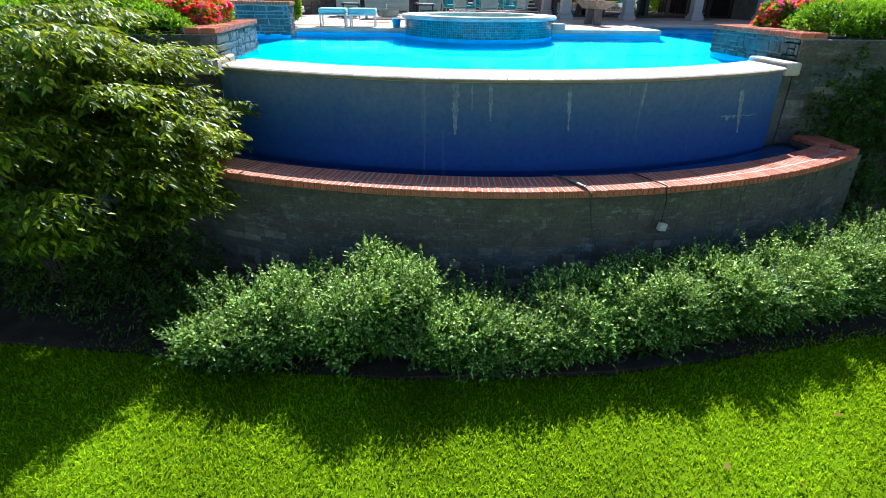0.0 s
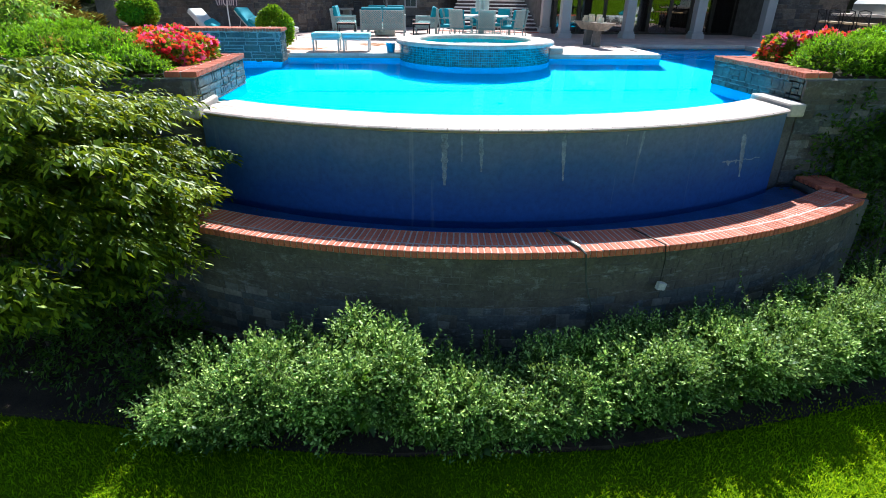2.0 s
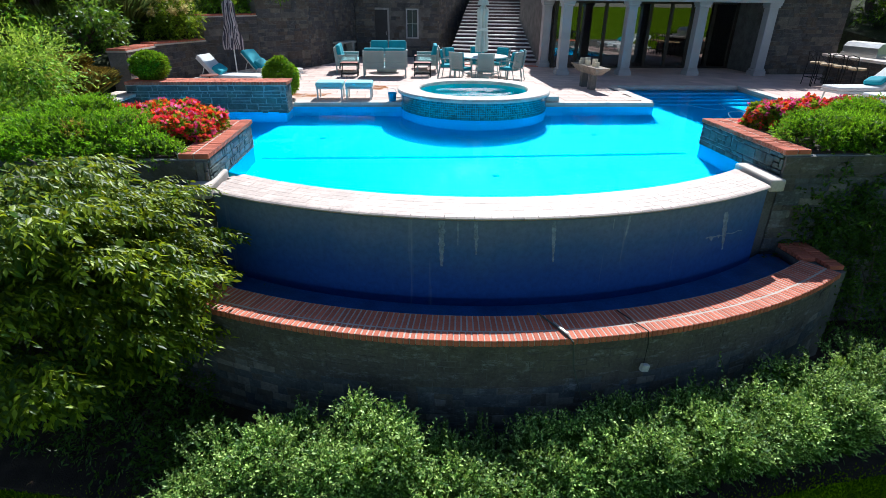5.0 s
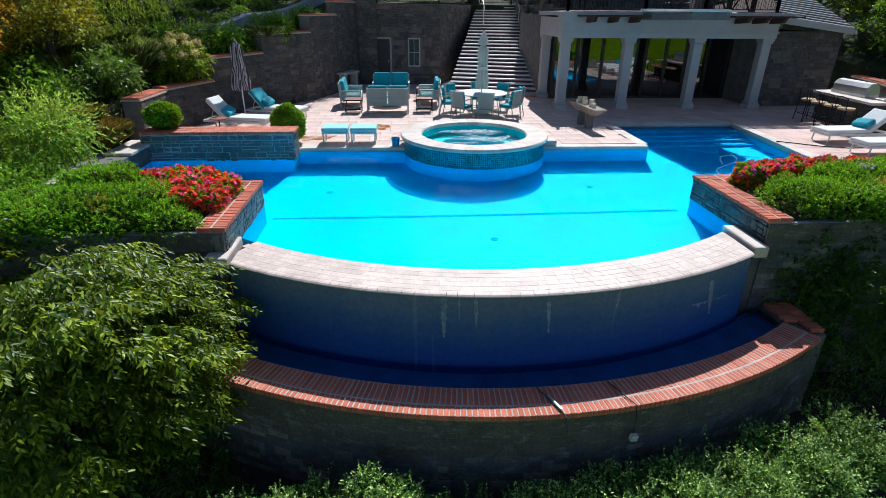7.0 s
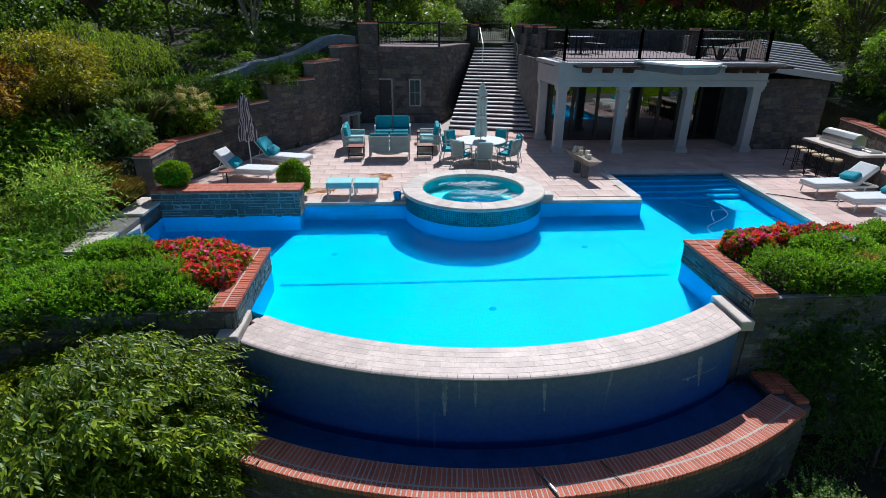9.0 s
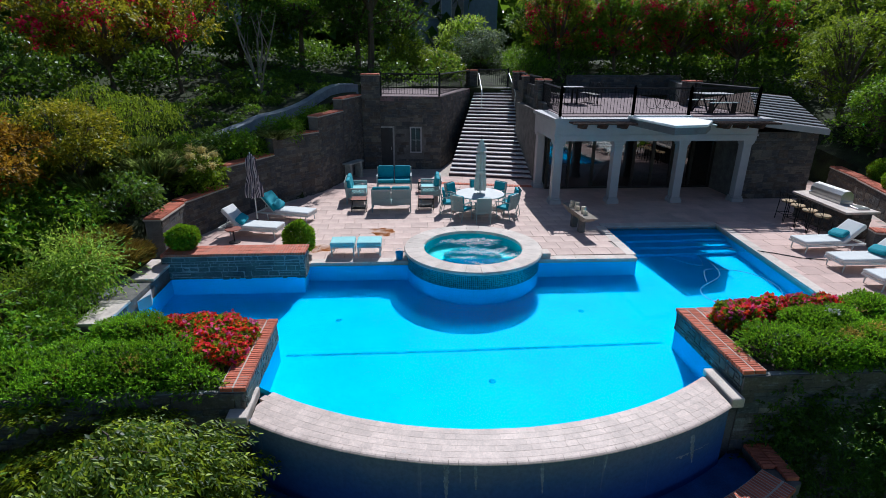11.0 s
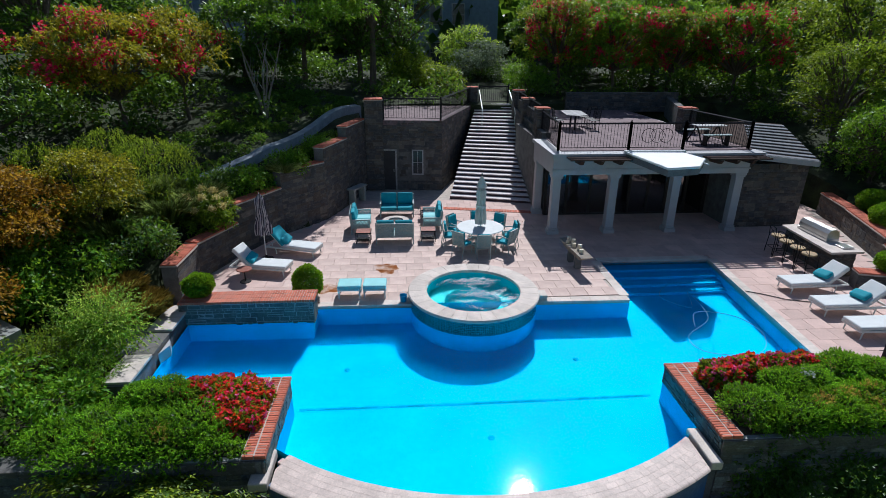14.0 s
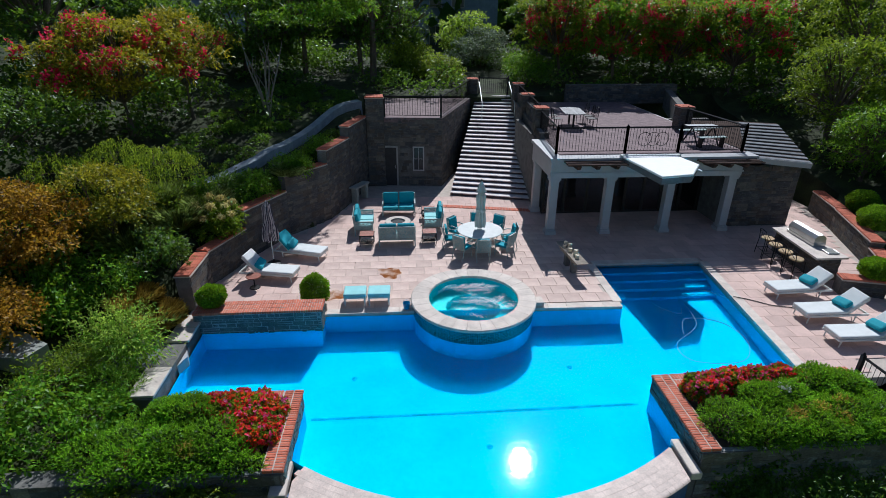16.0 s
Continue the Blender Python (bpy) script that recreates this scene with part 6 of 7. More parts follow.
part("hose", tube([on_arc(270.8, 8.2, -1.3), on_arc(271.0, 8.24, -1.12), on_arc(271.8, 8.5, -1.118), on_arc(272.4, 8.74, -1.115), on_arc(272.7, 8.83, -1.15), on_arc(273.0, 8.82, -1.5), on_arc(274.0, 8.83, -2.0)], 0.011), mat("faded_hose", (0.07, 0.085, 0.08), 0.6, rnd=0), gh)
part("nozzle", tube([on_arc(271.9, 8.46, -1.118), on_arc(272.5, 8.72, -1.116)], 0.014), STEEL, gh)
jb = thing("junction_box", "small grey electrical box on the stone wall with its cable", "junction box")
a = 278.9
ca = on_arc(a, 8.80, -1.62)
part("box", boxed(-0.05, 0.05, -0.06, 0.0, -0.045, 0.045, pose(*ca, 0, 12, a + 90), 0.008), PLASTICBOX, jb)
part("cable", tube([on_arc(277.9, 8.3, -1.12), on_arc(278.4, 8.60, -1.118), on_arc(278.8, 8.79, -1.125), on_arc(278.9, 8.81, -1.3), on_arc(278.9, 8.80, -1.58)], 0.008), RUBBER, jb)

# ---- plants ----


def clumps(name, blobs, n, per, size, material, parent, seed, width=0.4, depth=0.3, lump=0.25, droop=0.25, stalk=0.16, label="", top_only=-1.0, fan=0.75):
    """Leaves in sprays: twig ends on a lumpy crown, several leaves fanning from each."""
    rng = np.random.default_rng(seed)
    k = n // per
    p, d = shell_points(blobs, k, rng, depth, lump, top_only=top_only)
    tw = d + rng.normal(size=(k, 3)) * 0.5 + np.array([0, 0, 0.15])
    tw /= np.linalg.norm(tw, axis=1, keepdims=True)
    idx = np.repeat(np.arange(k), per)
    pos = np.tile(np.linspace(0, 1, per), k)
    base = p[idx] + tw[idx] * (pos * stalk)[:, None] - np.array([0, 0, 1.0]) * (droop * stalk * pos ** 2)[:, None]
    axis = tw[idx] + rng.normal(size=(k * per, 3)) * fan
    axis[:, 2] -= droop
    me = leaf_mesh(name, base, axis, size * (0.65 + 0.7 * rng.random(k * per)), material, rng, width, droop * 0.5, flutter=0.5)
    ob = new(name, me)
    ob.parent = parent
    return tagged(ob, label)


def limbs(parent, base, blobs, r, seed, material=BARK, sub=3):
    """A tapered trunk that divides towards the middle of each lump of the crown."""
    rng = random.Random(seed)
    bm = bmesh.new()
    b = Vector(base)
    top = sum((Vector(q[:3]) for q in blobs), Vector()) / len(blobs)
    fork = b.lerp(top, 0.45)
    mid = b.lerp(fork, 0.5) + Vector((rng.uniform(-0.1, 0.1), rng.uniform(-0.1, 0.1), 0))
    tube([b, mid, fork], [r * 1.25, r, r * 0.8], 9, bm)
    for q in blobs:
        c = Vector(q[:3])
        m1 = fork.lerp(c, 0.5) + Vector((rng.uniform(-0.2, 0.2), rng.uniform(-0.2, 0.2), rng.uniform(0, 0.25)))
        tube([fork, m1, c], [r * 0.6, r * 0.4, r * 0.12], 7, bm)
        for _ in range(sub):
            d = Vector((rng.uniform(-1, 1) * q[3], rng.uniform(-1, 1) * q[4], rng.uniform(-0.4, 0.9) * q[5])) * 0.75
            tube([m1.lerp(c, rng.uniform(0.2, 0.9)), c + d * 0.6, c + d], [r * 0.25, r * 0.15, r * 0.04], 5, bm)
    return part("trunk", bm, material, parent)


def tree(name, label, base, blobs, n, size, leaf, r, seed, per=6, width=0.42, droop=0.25, stalk=0.25, category="tree", blossom=None, nb=0, group=""):
    t = thing(name, label, category, None, group)
    limbs(t, base, blobs, r, seed)
    clumps("crown", blobs, n, per, size, leaf, t, seed, width, 0.35, 0.30, droop, stalk, top_only=-0.45)
    if blossom:
        rng = np.random.default_rng(seed + 7)
        k = nb // 40
        p, d = shell_points(blobs, k, rng, 0.05, 0.28, top_only=-0.1)
        b = np.repeat(p, 40, axis=0) + rng.normal(size=(k * 40, 3)) * [0.12, 0.12, 0.15]
        me = leaf_mesh("blossom", b, rng.normal(size=(k * 40, 3)), np.full(k * 40, 0.13), blossom, rng, 0.8)
        new("blossom", me).parent = t
    return t


def crown(cx, cy, cz, rx, ry, rz, n, seed, k=0.5):
    """Lumps that together fill an ellipsoid."""
    rng = random.Random(seed)
    out = []
    for _ in range(n):
        while True:
            v = Vector((rng.uniform(-1, 1), rng.uniform(-1, 1), rng.uniform(-1, 1)))
            if v.length < 1:
                break
        s = rng.uniform(0.75, 1.2) * k
        out.append((cx + v.x * rx * (1 - k * 0.6), cy + v.y * ry * (1 - k * 0.6), cz + v.z * rz * (1 - k * 0.6), rx * s, ry * s, rz * s))
    return out


def layers(cx, cy, cz, rx, ry, rz, n, seed, k=0.30):
    """Flattened boughs spread over the outside of a crown, with gaps between them."""
    rng = random.Random(seed)
    out = []
    for i in range(n):
        z = -0.75 + 1.7 * (i + rng.random()) / n
        w = math.sqrt(max(0.12, 1 - min(1.0, z * z))) * rng.uniform(0.55, 0.95)
        a = rng.uniform(0, 2 * math.pi)
        q = rng.uniform(0.7, 1.25) * k
        out.append((cx + w * rx * math.cos(a), cy + w * ry * math.sin(a), cz + z * rz * 0.9, rx * q, ry * q, max(0.22, rz * q * 0.5)))
    return out


# lawn blades
rng = np.random.default_rng(77)
n = 175000
px = np.stack([rng.uniform(-5.5, 8.5, n), rng.uniform(1.7, 5.7, n)], axis=1)
pz = -2.75 + 0.03 * np.sin(px[:, 0] * 0.9) * np.cos(px[:, 1] * 0.7) - 0.005
keep = px[:, 1] < np.interp(px[:, 0], [-5.5, -2.5, -1.5, 0.3, 2.5, 4.0, 6.0, 8.5], [5.95, 5.25, 4.9, 4.68, 4.62, 4.78, 5.08, 5.45]) + rng.normal(size=n) * 0.06
lawn = thing("lawn_grass", "bright green mown lawn grass", "grass", kind="stuff")
blades("blades", np.column_stack([px, pz])[keep], 0.06, L_GRASS, lawn, 3, 0.5, 0.17, kind="stuff")
# mulch bed between lawn and wall; its front strip stands for the hedge's shadow
solid("mulch_bed", prism([(-9, 6.1), (-4, 5.45), (-2.5, 5.15), (-1.4, 4.8), (0.3, 4.58), (2.5, 4.54), (4.0, 4.70), (6.0, 4.98), (9, 5.45), (15, 6.3), (15, 8.3), (-9, 8.35)], -3.1, -2.705), SOIL, "dark mulch bed along the stone wall, widened as hedge shade", "planting bed")
for i, (x, y) in enumerate(((4.35, 3.75), (3.0, 3.2), (3.55, 3.0), (-3.2, 4.0), (4.7, 3.3))):
    lf = thing("fallen_leaf", "orange fallen leaf on the lawn", "leaf", pose(x, y, -2.70, 0, 0, 70 * i), "fallen leaves")
    part("blade", leaf_mesh("blade", np.array([[0, 0, 0.02]]), np.array([[1.0, 0, 0.1]]), np.array([0.09]), L_RUST, np.random.default_rng(i), 0.6), None, lf)

# hedge of small-leaved grey-green shrubs in front of the wall
BUSH = [(-1.35, 5.05, -2.42, 0.58, 0.55, 0.58), (-0.6, 5.05, -2.30, 0.60, 0.56, 0.62), (0.15, 4.95, -2.2, 0.58, 0.56, 0.70), (0.9, 4.85, -2.35, 0.56, 0.5, 0.52), (1.6, 4.85, -2.36, 0.56, 0.5, 0.52),
        (2.35, 4.95, -2.33, 0.58, 0.55, 0.62), (3.1, 5.05, -2.31, 0.62, 0.58, 0.66), (3.9, 5.15, -2.30, 0.64, 0.6, 0.66), (4.7, 5.3, -2.29, 0.68, 0.64, 0.68), (5.6, 5.55, -2.28, 0.72, 0.68, 0.70), (6.5, 5.9, -2.26, 0.76, 0.72, 0.72)]
for i, b in enumerate(BUSH):
    mid = 0.5 < b[0] < 3.5
    b = (b[0], b[1] + 0.14, b[2] - (0.22 if mid else 0.17), b[3], b[4], b[5])
    t = thing("shrub", "dense grey-green small-leaved shrub before the wall", "shrub", None, "shrubs along the wall")
    r = random.Random(i)
    lumps = [(b[0], b[1] + 0.06, b[2] - 0.12, b[3] * 0.8, b[4] * 0.8, b[5] * 0.85)] + [(b[0] + r.uniform(-0.42, 0.42), b[1] + r.uniform(-0.45, 0.3), b[2] + r.uniform(-0.1, 0.72) * b[5], b[3] * r.uniform(0.2, 0.38), b[4] * r.uniform(0.2, 0.38), b[5] * r.uniform(0.2, 0.36)) for _ in range(22)] + [(b[0] + r.uniform(-0.45, 0.45), b[1] - 0.30 * b[4] / 0.6, b[2] + r.uniform(0.0, 0.25), 0.24, 0.2, 0.2) for _ in range(5)]
    limbs(t, (b[0], b[1], -2.72), lumps[:5], 0.03, i, STEM, 2)
    clumps("leaves", lumps[1:], 21000, 10, 0.039, L_BUSH, t, 100 + i, 0.55, 0.30, 0.55, 0.0, 0.17, fan=0.7, top_only=-0.15)
    # darker leaves inside put the shade of the gaps into colour
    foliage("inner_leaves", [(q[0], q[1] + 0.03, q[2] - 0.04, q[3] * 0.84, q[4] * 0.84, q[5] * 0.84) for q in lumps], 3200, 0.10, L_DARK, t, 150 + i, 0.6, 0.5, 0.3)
    # long shoots standing out of the top
    rn = np.random.default_rng(i)
    bs_, ax_ = [], []
    st = bmesh.new()
    for k in range(44):
        u_, v_ = rn.uniform(-0.55, 0.55), rn.uniform(-0.55, 0.35)
        a = np.array([b[0] + u_, b[1] + v_, b[2] + b[5] * (0.85 - 0.9 * (u_ * u_ + v_ * v_))])
        e = a + np.array([u_ * 0.25 + rn.uniform(-0.1, 0.1), v_ * 0.3 + rn.uniform(-0.1, 0.1), rn.uniform(0.10, 0.26) * (1.7 if k % 6 == 0 else 1.0)])
        tube([tuple(a), tuple((a + e) / 2 + [0.02, 0, 0]), tuple(e)], [0.006, 0.005, 0.003], 4, st)
        for u in np.linspace(0.1, 1, 26):
            bs_.append(a + (e - a) * u)
            ax_.append(rn.normal(size=3) + [0, 0, 0.5])
    tagged(part("stem", st, STEM, t), kind="stuff")
    me = leaf_mesh("sprig", np.array(bs_), np.array(ax_), np.full(len(bs_), 0.040), L_BUSH, rn, 0.5)
    tagged(new("sprig", me), kind="stuff").parent = t
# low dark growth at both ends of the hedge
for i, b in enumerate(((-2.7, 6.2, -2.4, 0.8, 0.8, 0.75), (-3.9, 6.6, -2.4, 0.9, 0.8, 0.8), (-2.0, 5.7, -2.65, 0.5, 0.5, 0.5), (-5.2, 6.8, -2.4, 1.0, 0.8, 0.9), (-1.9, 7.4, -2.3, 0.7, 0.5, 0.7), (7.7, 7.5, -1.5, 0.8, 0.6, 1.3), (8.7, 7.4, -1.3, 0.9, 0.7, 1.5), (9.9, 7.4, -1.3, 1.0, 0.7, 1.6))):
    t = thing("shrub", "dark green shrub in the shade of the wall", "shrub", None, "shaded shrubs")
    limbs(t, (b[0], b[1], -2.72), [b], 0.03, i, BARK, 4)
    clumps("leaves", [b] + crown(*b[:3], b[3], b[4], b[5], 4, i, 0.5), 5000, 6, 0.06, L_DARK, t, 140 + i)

# creeper on the shaded wall, thickened to bring the wall's shade near black
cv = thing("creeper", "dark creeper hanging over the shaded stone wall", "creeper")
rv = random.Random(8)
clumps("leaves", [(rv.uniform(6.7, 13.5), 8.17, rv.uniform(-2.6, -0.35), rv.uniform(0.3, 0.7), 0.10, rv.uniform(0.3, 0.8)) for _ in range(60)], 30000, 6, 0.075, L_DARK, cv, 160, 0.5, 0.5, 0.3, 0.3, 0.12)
# broad-leaved tree on the left
rt_ = random.Random(17)
TB = []
for k in range(64):
    u, v = rt_.uniform(0, 2 * math.pi), rt_.random() ** 0.5
    x, y = -4.52 + 2.5 * v * math.cos(u), 6.65 + 1.5 * v * math.sin(u)
    y = max(y, 5.55 + 0.7 * max(0.0, x + 3.4))
    top = 0.75 - 0.5 * v * v - 0.25 * max(0.0, 6.0 - y) - 0.05 * max(0.0, x + 3)
    z = rt_.uniform(-1.25 + 0.35 * (1 - v), top)
    TB.append((x, y, z, rt_.uniform(0.40, 0.70), rt_.uniform(0.36, 0.60), rt_.uniform(0.07, 0.15)))
TB += [(rt_.uniform(-2.75, -2.2), rt_.uniform(5.95, 7.2), rt_.uniform(-1.4, -0.35), rt_.uniform(0.36, 0.5), rt_.uniform(0.34, 0.5), rt_.uniform(0.08, 0.15)) for _ in range(13)]
TB += [(rt_.uniform(-3.7, -2.7), rt_.uniform(5.1, 5.6), rt_.uniform(-1.35, -0.45), rt_.uniform(0.3, 0.42), rt_.uniform(0.28, 0.4), rt_.uniform(0.06, 0.12)) for _ in range(9)]
dw = thing("dogwood_tree", "spreading tree with layered glossy green leaves", "tree")
limbs(dw, (-4.2, 6.9, -2.8), TB[::5], 0.11, 200)
# level twigs reaching outward, each with hanging pointed leaves on both sides
rn = np.random.default_rng(201)
k, per = 6600, 12
p, d = shell_points(TB, k, rn, 0.75, 0.2)
out_ = (p - np.array([-4.35, 6.9, 0])) * [1, 1, 0]
out_ /= np.linalg.norm(out_, axis=1, keepdims=True)
tw = out_ + rn.normal(size=(k, 3)) * [0.5, 0.5, 0.12] + [0, 0, 0.12]
tw /= np.linalg.norm(tw, axis=1, keepdims=True)
side = np.cross(tw, [0, 0, 1.0])
idx = np.repeat(np.arange(k), per)
u = np.tile(np.linspace(0, 1, per), k)
lr = np.tile(np.where(np.arange(per) % 2 == 0, 1.0, -1.0), k)
base = p[idx] + tw[idx] * (0.36 * u)[:, None] - np.array([0, 0, 0.10]) * (u ** 2)[:, None]
axis = tw[idx] * 0.75 + side[idx] * (0.7 * lr)[:, None] + rn.normal(size=(k * per, 3)) * 0.22
axis[:, 2] -= 0.55
nrm_ = np.tile([0, 0, 1.0], (k * per, 1)) + rn.normal(size=(k * per, 3)) * 0.35
me = leaf_mesh("crown", base, axis, 0.088 * (0.7 + 0.6 * rn.random(k * per)), L_TREE, rn, 0.40, 0.15, normal=nrm_, flutter=0.2)
new("crown", me).parent = dw
# dark leaf colour within the boughs stands in for the crown's inner shade
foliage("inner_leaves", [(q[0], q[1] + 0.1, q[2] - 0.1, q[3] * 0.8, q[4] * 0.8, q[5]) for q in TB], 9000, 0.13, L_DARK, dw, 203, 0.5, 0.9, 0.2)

# beds: juniper mounds, red and pink flowers
def flower_bed(label, blobs, n, seed, petals, hues):
    t = thing("flower_clump", label, "flowers")
    foliage("leaves", blobs, n, 0.075, L_YELLOW, t, seed, 0.5, 0.2, 0.2, top_only=-0.15)
    rng = np.random.default_rng(seed)
    for k, (mtl, cnt) in enumerate(hues):
        p, d = shell_points(blobs, cnt, rng, 0.06, 0.2, top_only=0.0)
        per = 6
        b = np.repeat(p + d * 0.02, per, axis=0) + rng.normal(size=(cnt * per, 3)) * 0.012
        ax = np.repeat(d, per, axis=0) * 0.6 + rng.normal(size=(cnt * per, 3)) * 0.7
        tagged(new("petals", leaf_mesh("petals", b, ax, 0.07 * (0.8 + 0.4 * rng.random(cnt * per)), mtl, rng, 0.85)), kind="stuff").parent = t
    return t


flower_bed("mound of red and pink bedding flowers", [(-3.0, 9.85, 0.42, 0.62, 0.60, 0.36), (-3.5, 10.05, 0.42, 0.6, 0.45, 0.34), (-2.85, 9.3, 0.40, 0.42, 0.5, 0.32), (-4.1, 10.1, 0.4, 0.5, 0.35, 0.28)], 12000, 300, 0, ((PETAL_RED, 380), (PETAL_PINK, 130), (PETAL_ORANGE, 250)))
flower_bed("mound of red and pink bedding flowers", [(7.25, 10.0, 0.42, 0.48, 0.42, 0.36), (7.9, 10.15, 0.42, 0.5, 0.36, 0.36), (8.6, 10.2, 0.42, 0.5, 0.34, 0.34), (9.3, 10.2, 0.42, 0.45, 0.32, 0.34)], 12000, 301, 0, ((PETAL_RED, 270), (PETAL_PINK, 250), (PETAL_ORANGE, 200)))


def mound(label, blobs, n, seed, leaf=L_JUNIPER, size=0.05, name="juniper", droop=0.0, width=0.3):
    t = thing(name, label, "shrub")
    limbs(t, (blobs[0][0], blobs[0][1], blobs[0][2] - blobs[0][5] * 0.9), [q for q in blobs[:4]], 0.025, seed, BARK, 2)
    # core leaves coloured dark to deepen the shade between sprays
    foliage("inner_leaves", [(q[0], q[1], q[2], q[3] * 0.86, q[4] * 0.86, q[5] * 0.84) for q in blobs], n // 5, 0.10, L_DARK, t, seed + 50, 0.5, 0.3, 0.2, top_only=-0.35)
    clumps("leaves", blobs, int(n * 2.0), 10, size * 0.76, leaf, t, seed, width * 1.3, 0.16, 0.2, droop, 0.07, top_only=-0.35, fan=0.5)
    return t


mound("low spreading green juniper in the raised bed", [(-3.7, 9.1, 0.35, 0.75, 0.6, 0.42), (-4.5, 9.0, 0.35, 0.8, 0.6, 0.45), (-5.3, 9.2, 0.3, 0.8, 0.7, 0.42), (-4.0, 8.75, 0.36, 0.8, 0.42, 0.30), (-5.0, 8.7, 0.34, 0.8, 0.42, 0.30), (-6.1, 9.0, 0.25, 0.7, 0.6, 0.38), (-3.2, 8.75, 0.34, 0.45, 0.4, 0.26), (-4.2, 8.42, 0.22, 0.8, 0.26, 0.26), (-2.95, 8.5, 0.27, 0.5, 0.28, 0.25), (-5.4, 8.4, 0.2, 0.8, 0.26, 0.28)], 26000, 310)
mound("rounded green juniper in the raised bed", [(-4.45, 9.85, 0.50, 0.62, 0.48, 0.36), (-4.9, 9.9, 0.45, 0.5, 0.45, 0.32)], 9000, 311)
mound("low spreading green juniper in the raised bed", [(7.3, 8.95, 0.40, 0.62, 0.6, 0.36), (8.1, 8.8, 0.42, 0.75, 0.6, 0.36), (9.0, 8.9, 0.40, 0.8, 0.7, 0.36), (9.9, 9.0, 0.38, 0.8, 0.7, 0.38), (10.7, 9.1, 0.35, 0.7, 0.7, 0.36), (7.9, 8.5, 0.40, 0.8, 0.32, 0.26), (9.3, 8.48, 0.38, 0.9, 0.32, 0.26), (10.5, 8.5, 0.36, 0.8, 0.32, 0.26)], 34000, 312)
mound("rounded green juniper in the raised bed", [(8.35, 9.45, 0.52, 0.55, 0.45, 0.36), (9.0, 9.55, 0.5, 0.5, 0.4, 0.32)], 9000, 313)
mound("rounded green juniper in the raised bed", [(10.0, 9.95, 0.52, 0.5, 0.45, 0.40), (10.6, 9.8, 0.48, 0.5, 0.45, 0.36)], 9000, 314)

# dead tufts and a white-flowered plant among the junipers
for i, (x, y, z) in enumerate(((9.25, 8.95, 0.72), (8.6, 8.75, 0.74), (9.95, 9.1, 0.73), (9.6, 8.7, 0.66), (-4.1, 8.75, 0.62), (-5.2, 8.7, 0.5))):
    t = thing("dry_tuft", "patch of dead brown juniper twigs", "dead foliage", None, "dry patches")
    clumps("leaves", [(x, y, z - 0.04, 0.20, 0.16, 0.09)], 520, 8, 0.055, L_TAN, t, 370 + i, 0.3, 0.5, 0.4, 0.0, 0.08)
wf = thing("flowering_plant", "small plant with white flowers in the bed", "flowers")
clumps("leaves", [(8.75, 9.5, 0.78, 0.14, 0.14, 0.12)], 400, 8, 0.06, L_BOX, wf, 380)
rng = np.random.default_rng(381)
b = np.array([8.75, 9.45, 0.88]) + np.repeat(rng.normal(size=(14, 3)) * [0.09, 0.08, 0.05], 10, axis=0) + rng.normal(size=(140, 3)) * 0.012
tagged(part("flower_head", leaf_mesh("flower_head", b, rng.normal(size=(140, 3)), np.full(140, 0.04), PETAL_WHITE, rng, 0.8), None, wf), kind="stuff")


def ball(x, y, z, r, seed, label="clipped round boxwood bush", h=0.9):
    t = thing("boxwood", label, "shrub", None, "boxwood balls")
    limbs(t, (x, y, z), [(x, y, z + r * h, r * 0.7, r * 0.7, r * 0.6)], 0.03, seed, BARK, 4)
    foliage("leaves", [(x, y, z + r * h, r, r, r * h)], 9000, 0.062, L_BALL, t, seed, 0.5, 0.3, 0.10, 0.8, 0.1, 0.4)


ball(-5.35, 14.42, 0.58, 0.40, 330, h=0.8)
ball(-2.55, 15.35, 0.02, 0.43, 331, h=1.15)
ball(15.75, 14.95, 0.5, 0.48, 332, h=0.75)
ball(17.2, 15.4, 0.3, 0.5, 335, h=0.75)
ball(18.6, 18.4, 0.8, 0.62, 333, h=0.75)
ball(19.6, 20.3, 0.8, 0.6, 334, h=0.75)

# hillside on the left
def hill(x, y):
    return ground_z(x, y)


def grass_clump(label, x, y, r, h, leaf, n, seed, z=None, name="grass_clump"):
    rng = np.random.default_rng(seed)
    a = rng.uniform(0, 2 * np.pi, n)
    q = r * 0.35 * np.sqrt(rng.random(n))
    zz = hill(x, y) if z is None else z
    base = np.stack([x + q * np.cos(a), y + q * np.sin(a), np.full(n, zz - 0.03)], axis=1)
    axis = np.stack([np.cos(a) * r * rng.uniform(0.2, 1.0, n), np.sin(a) * r * rng.uniform(0.2, 1.0, n), h * rng.uniform(0.7, 1.1, n)], axis=1)
    ln = np.linalg.norm(axis, axis=1)
    t = thing(name, label, "grass")
    me = leaf_mesh("tuft", base, axis, ln, leaf, rng, 0.016, 0.3, normal=rng.normal(size=(n, 3)))
    tagged(new("tuft", me), kind="stuff").parent = t


grass_clump("tan ornamental grass clump beside the wall", -6.75, 13.75, 0.75, 0.95, L_TAN, 6200, 400, 0.25)
grass_clump("tan ornamental grass clump beside the wall", -7.45, 14.3, 0.7, 0.75, L_TAN, 3600, 401)
for i, (x, y) in enumerate(((-7.6, 18.3), (-8.4, 19.2), (-7.1, 19.4), (-9.3, 18.0), (-8.6, 16.8))):
    grass_clump("arching pale green ornamental grass on the hillside", x, y, 1.0, 1.3, L_REED, 2600, 410 + i)


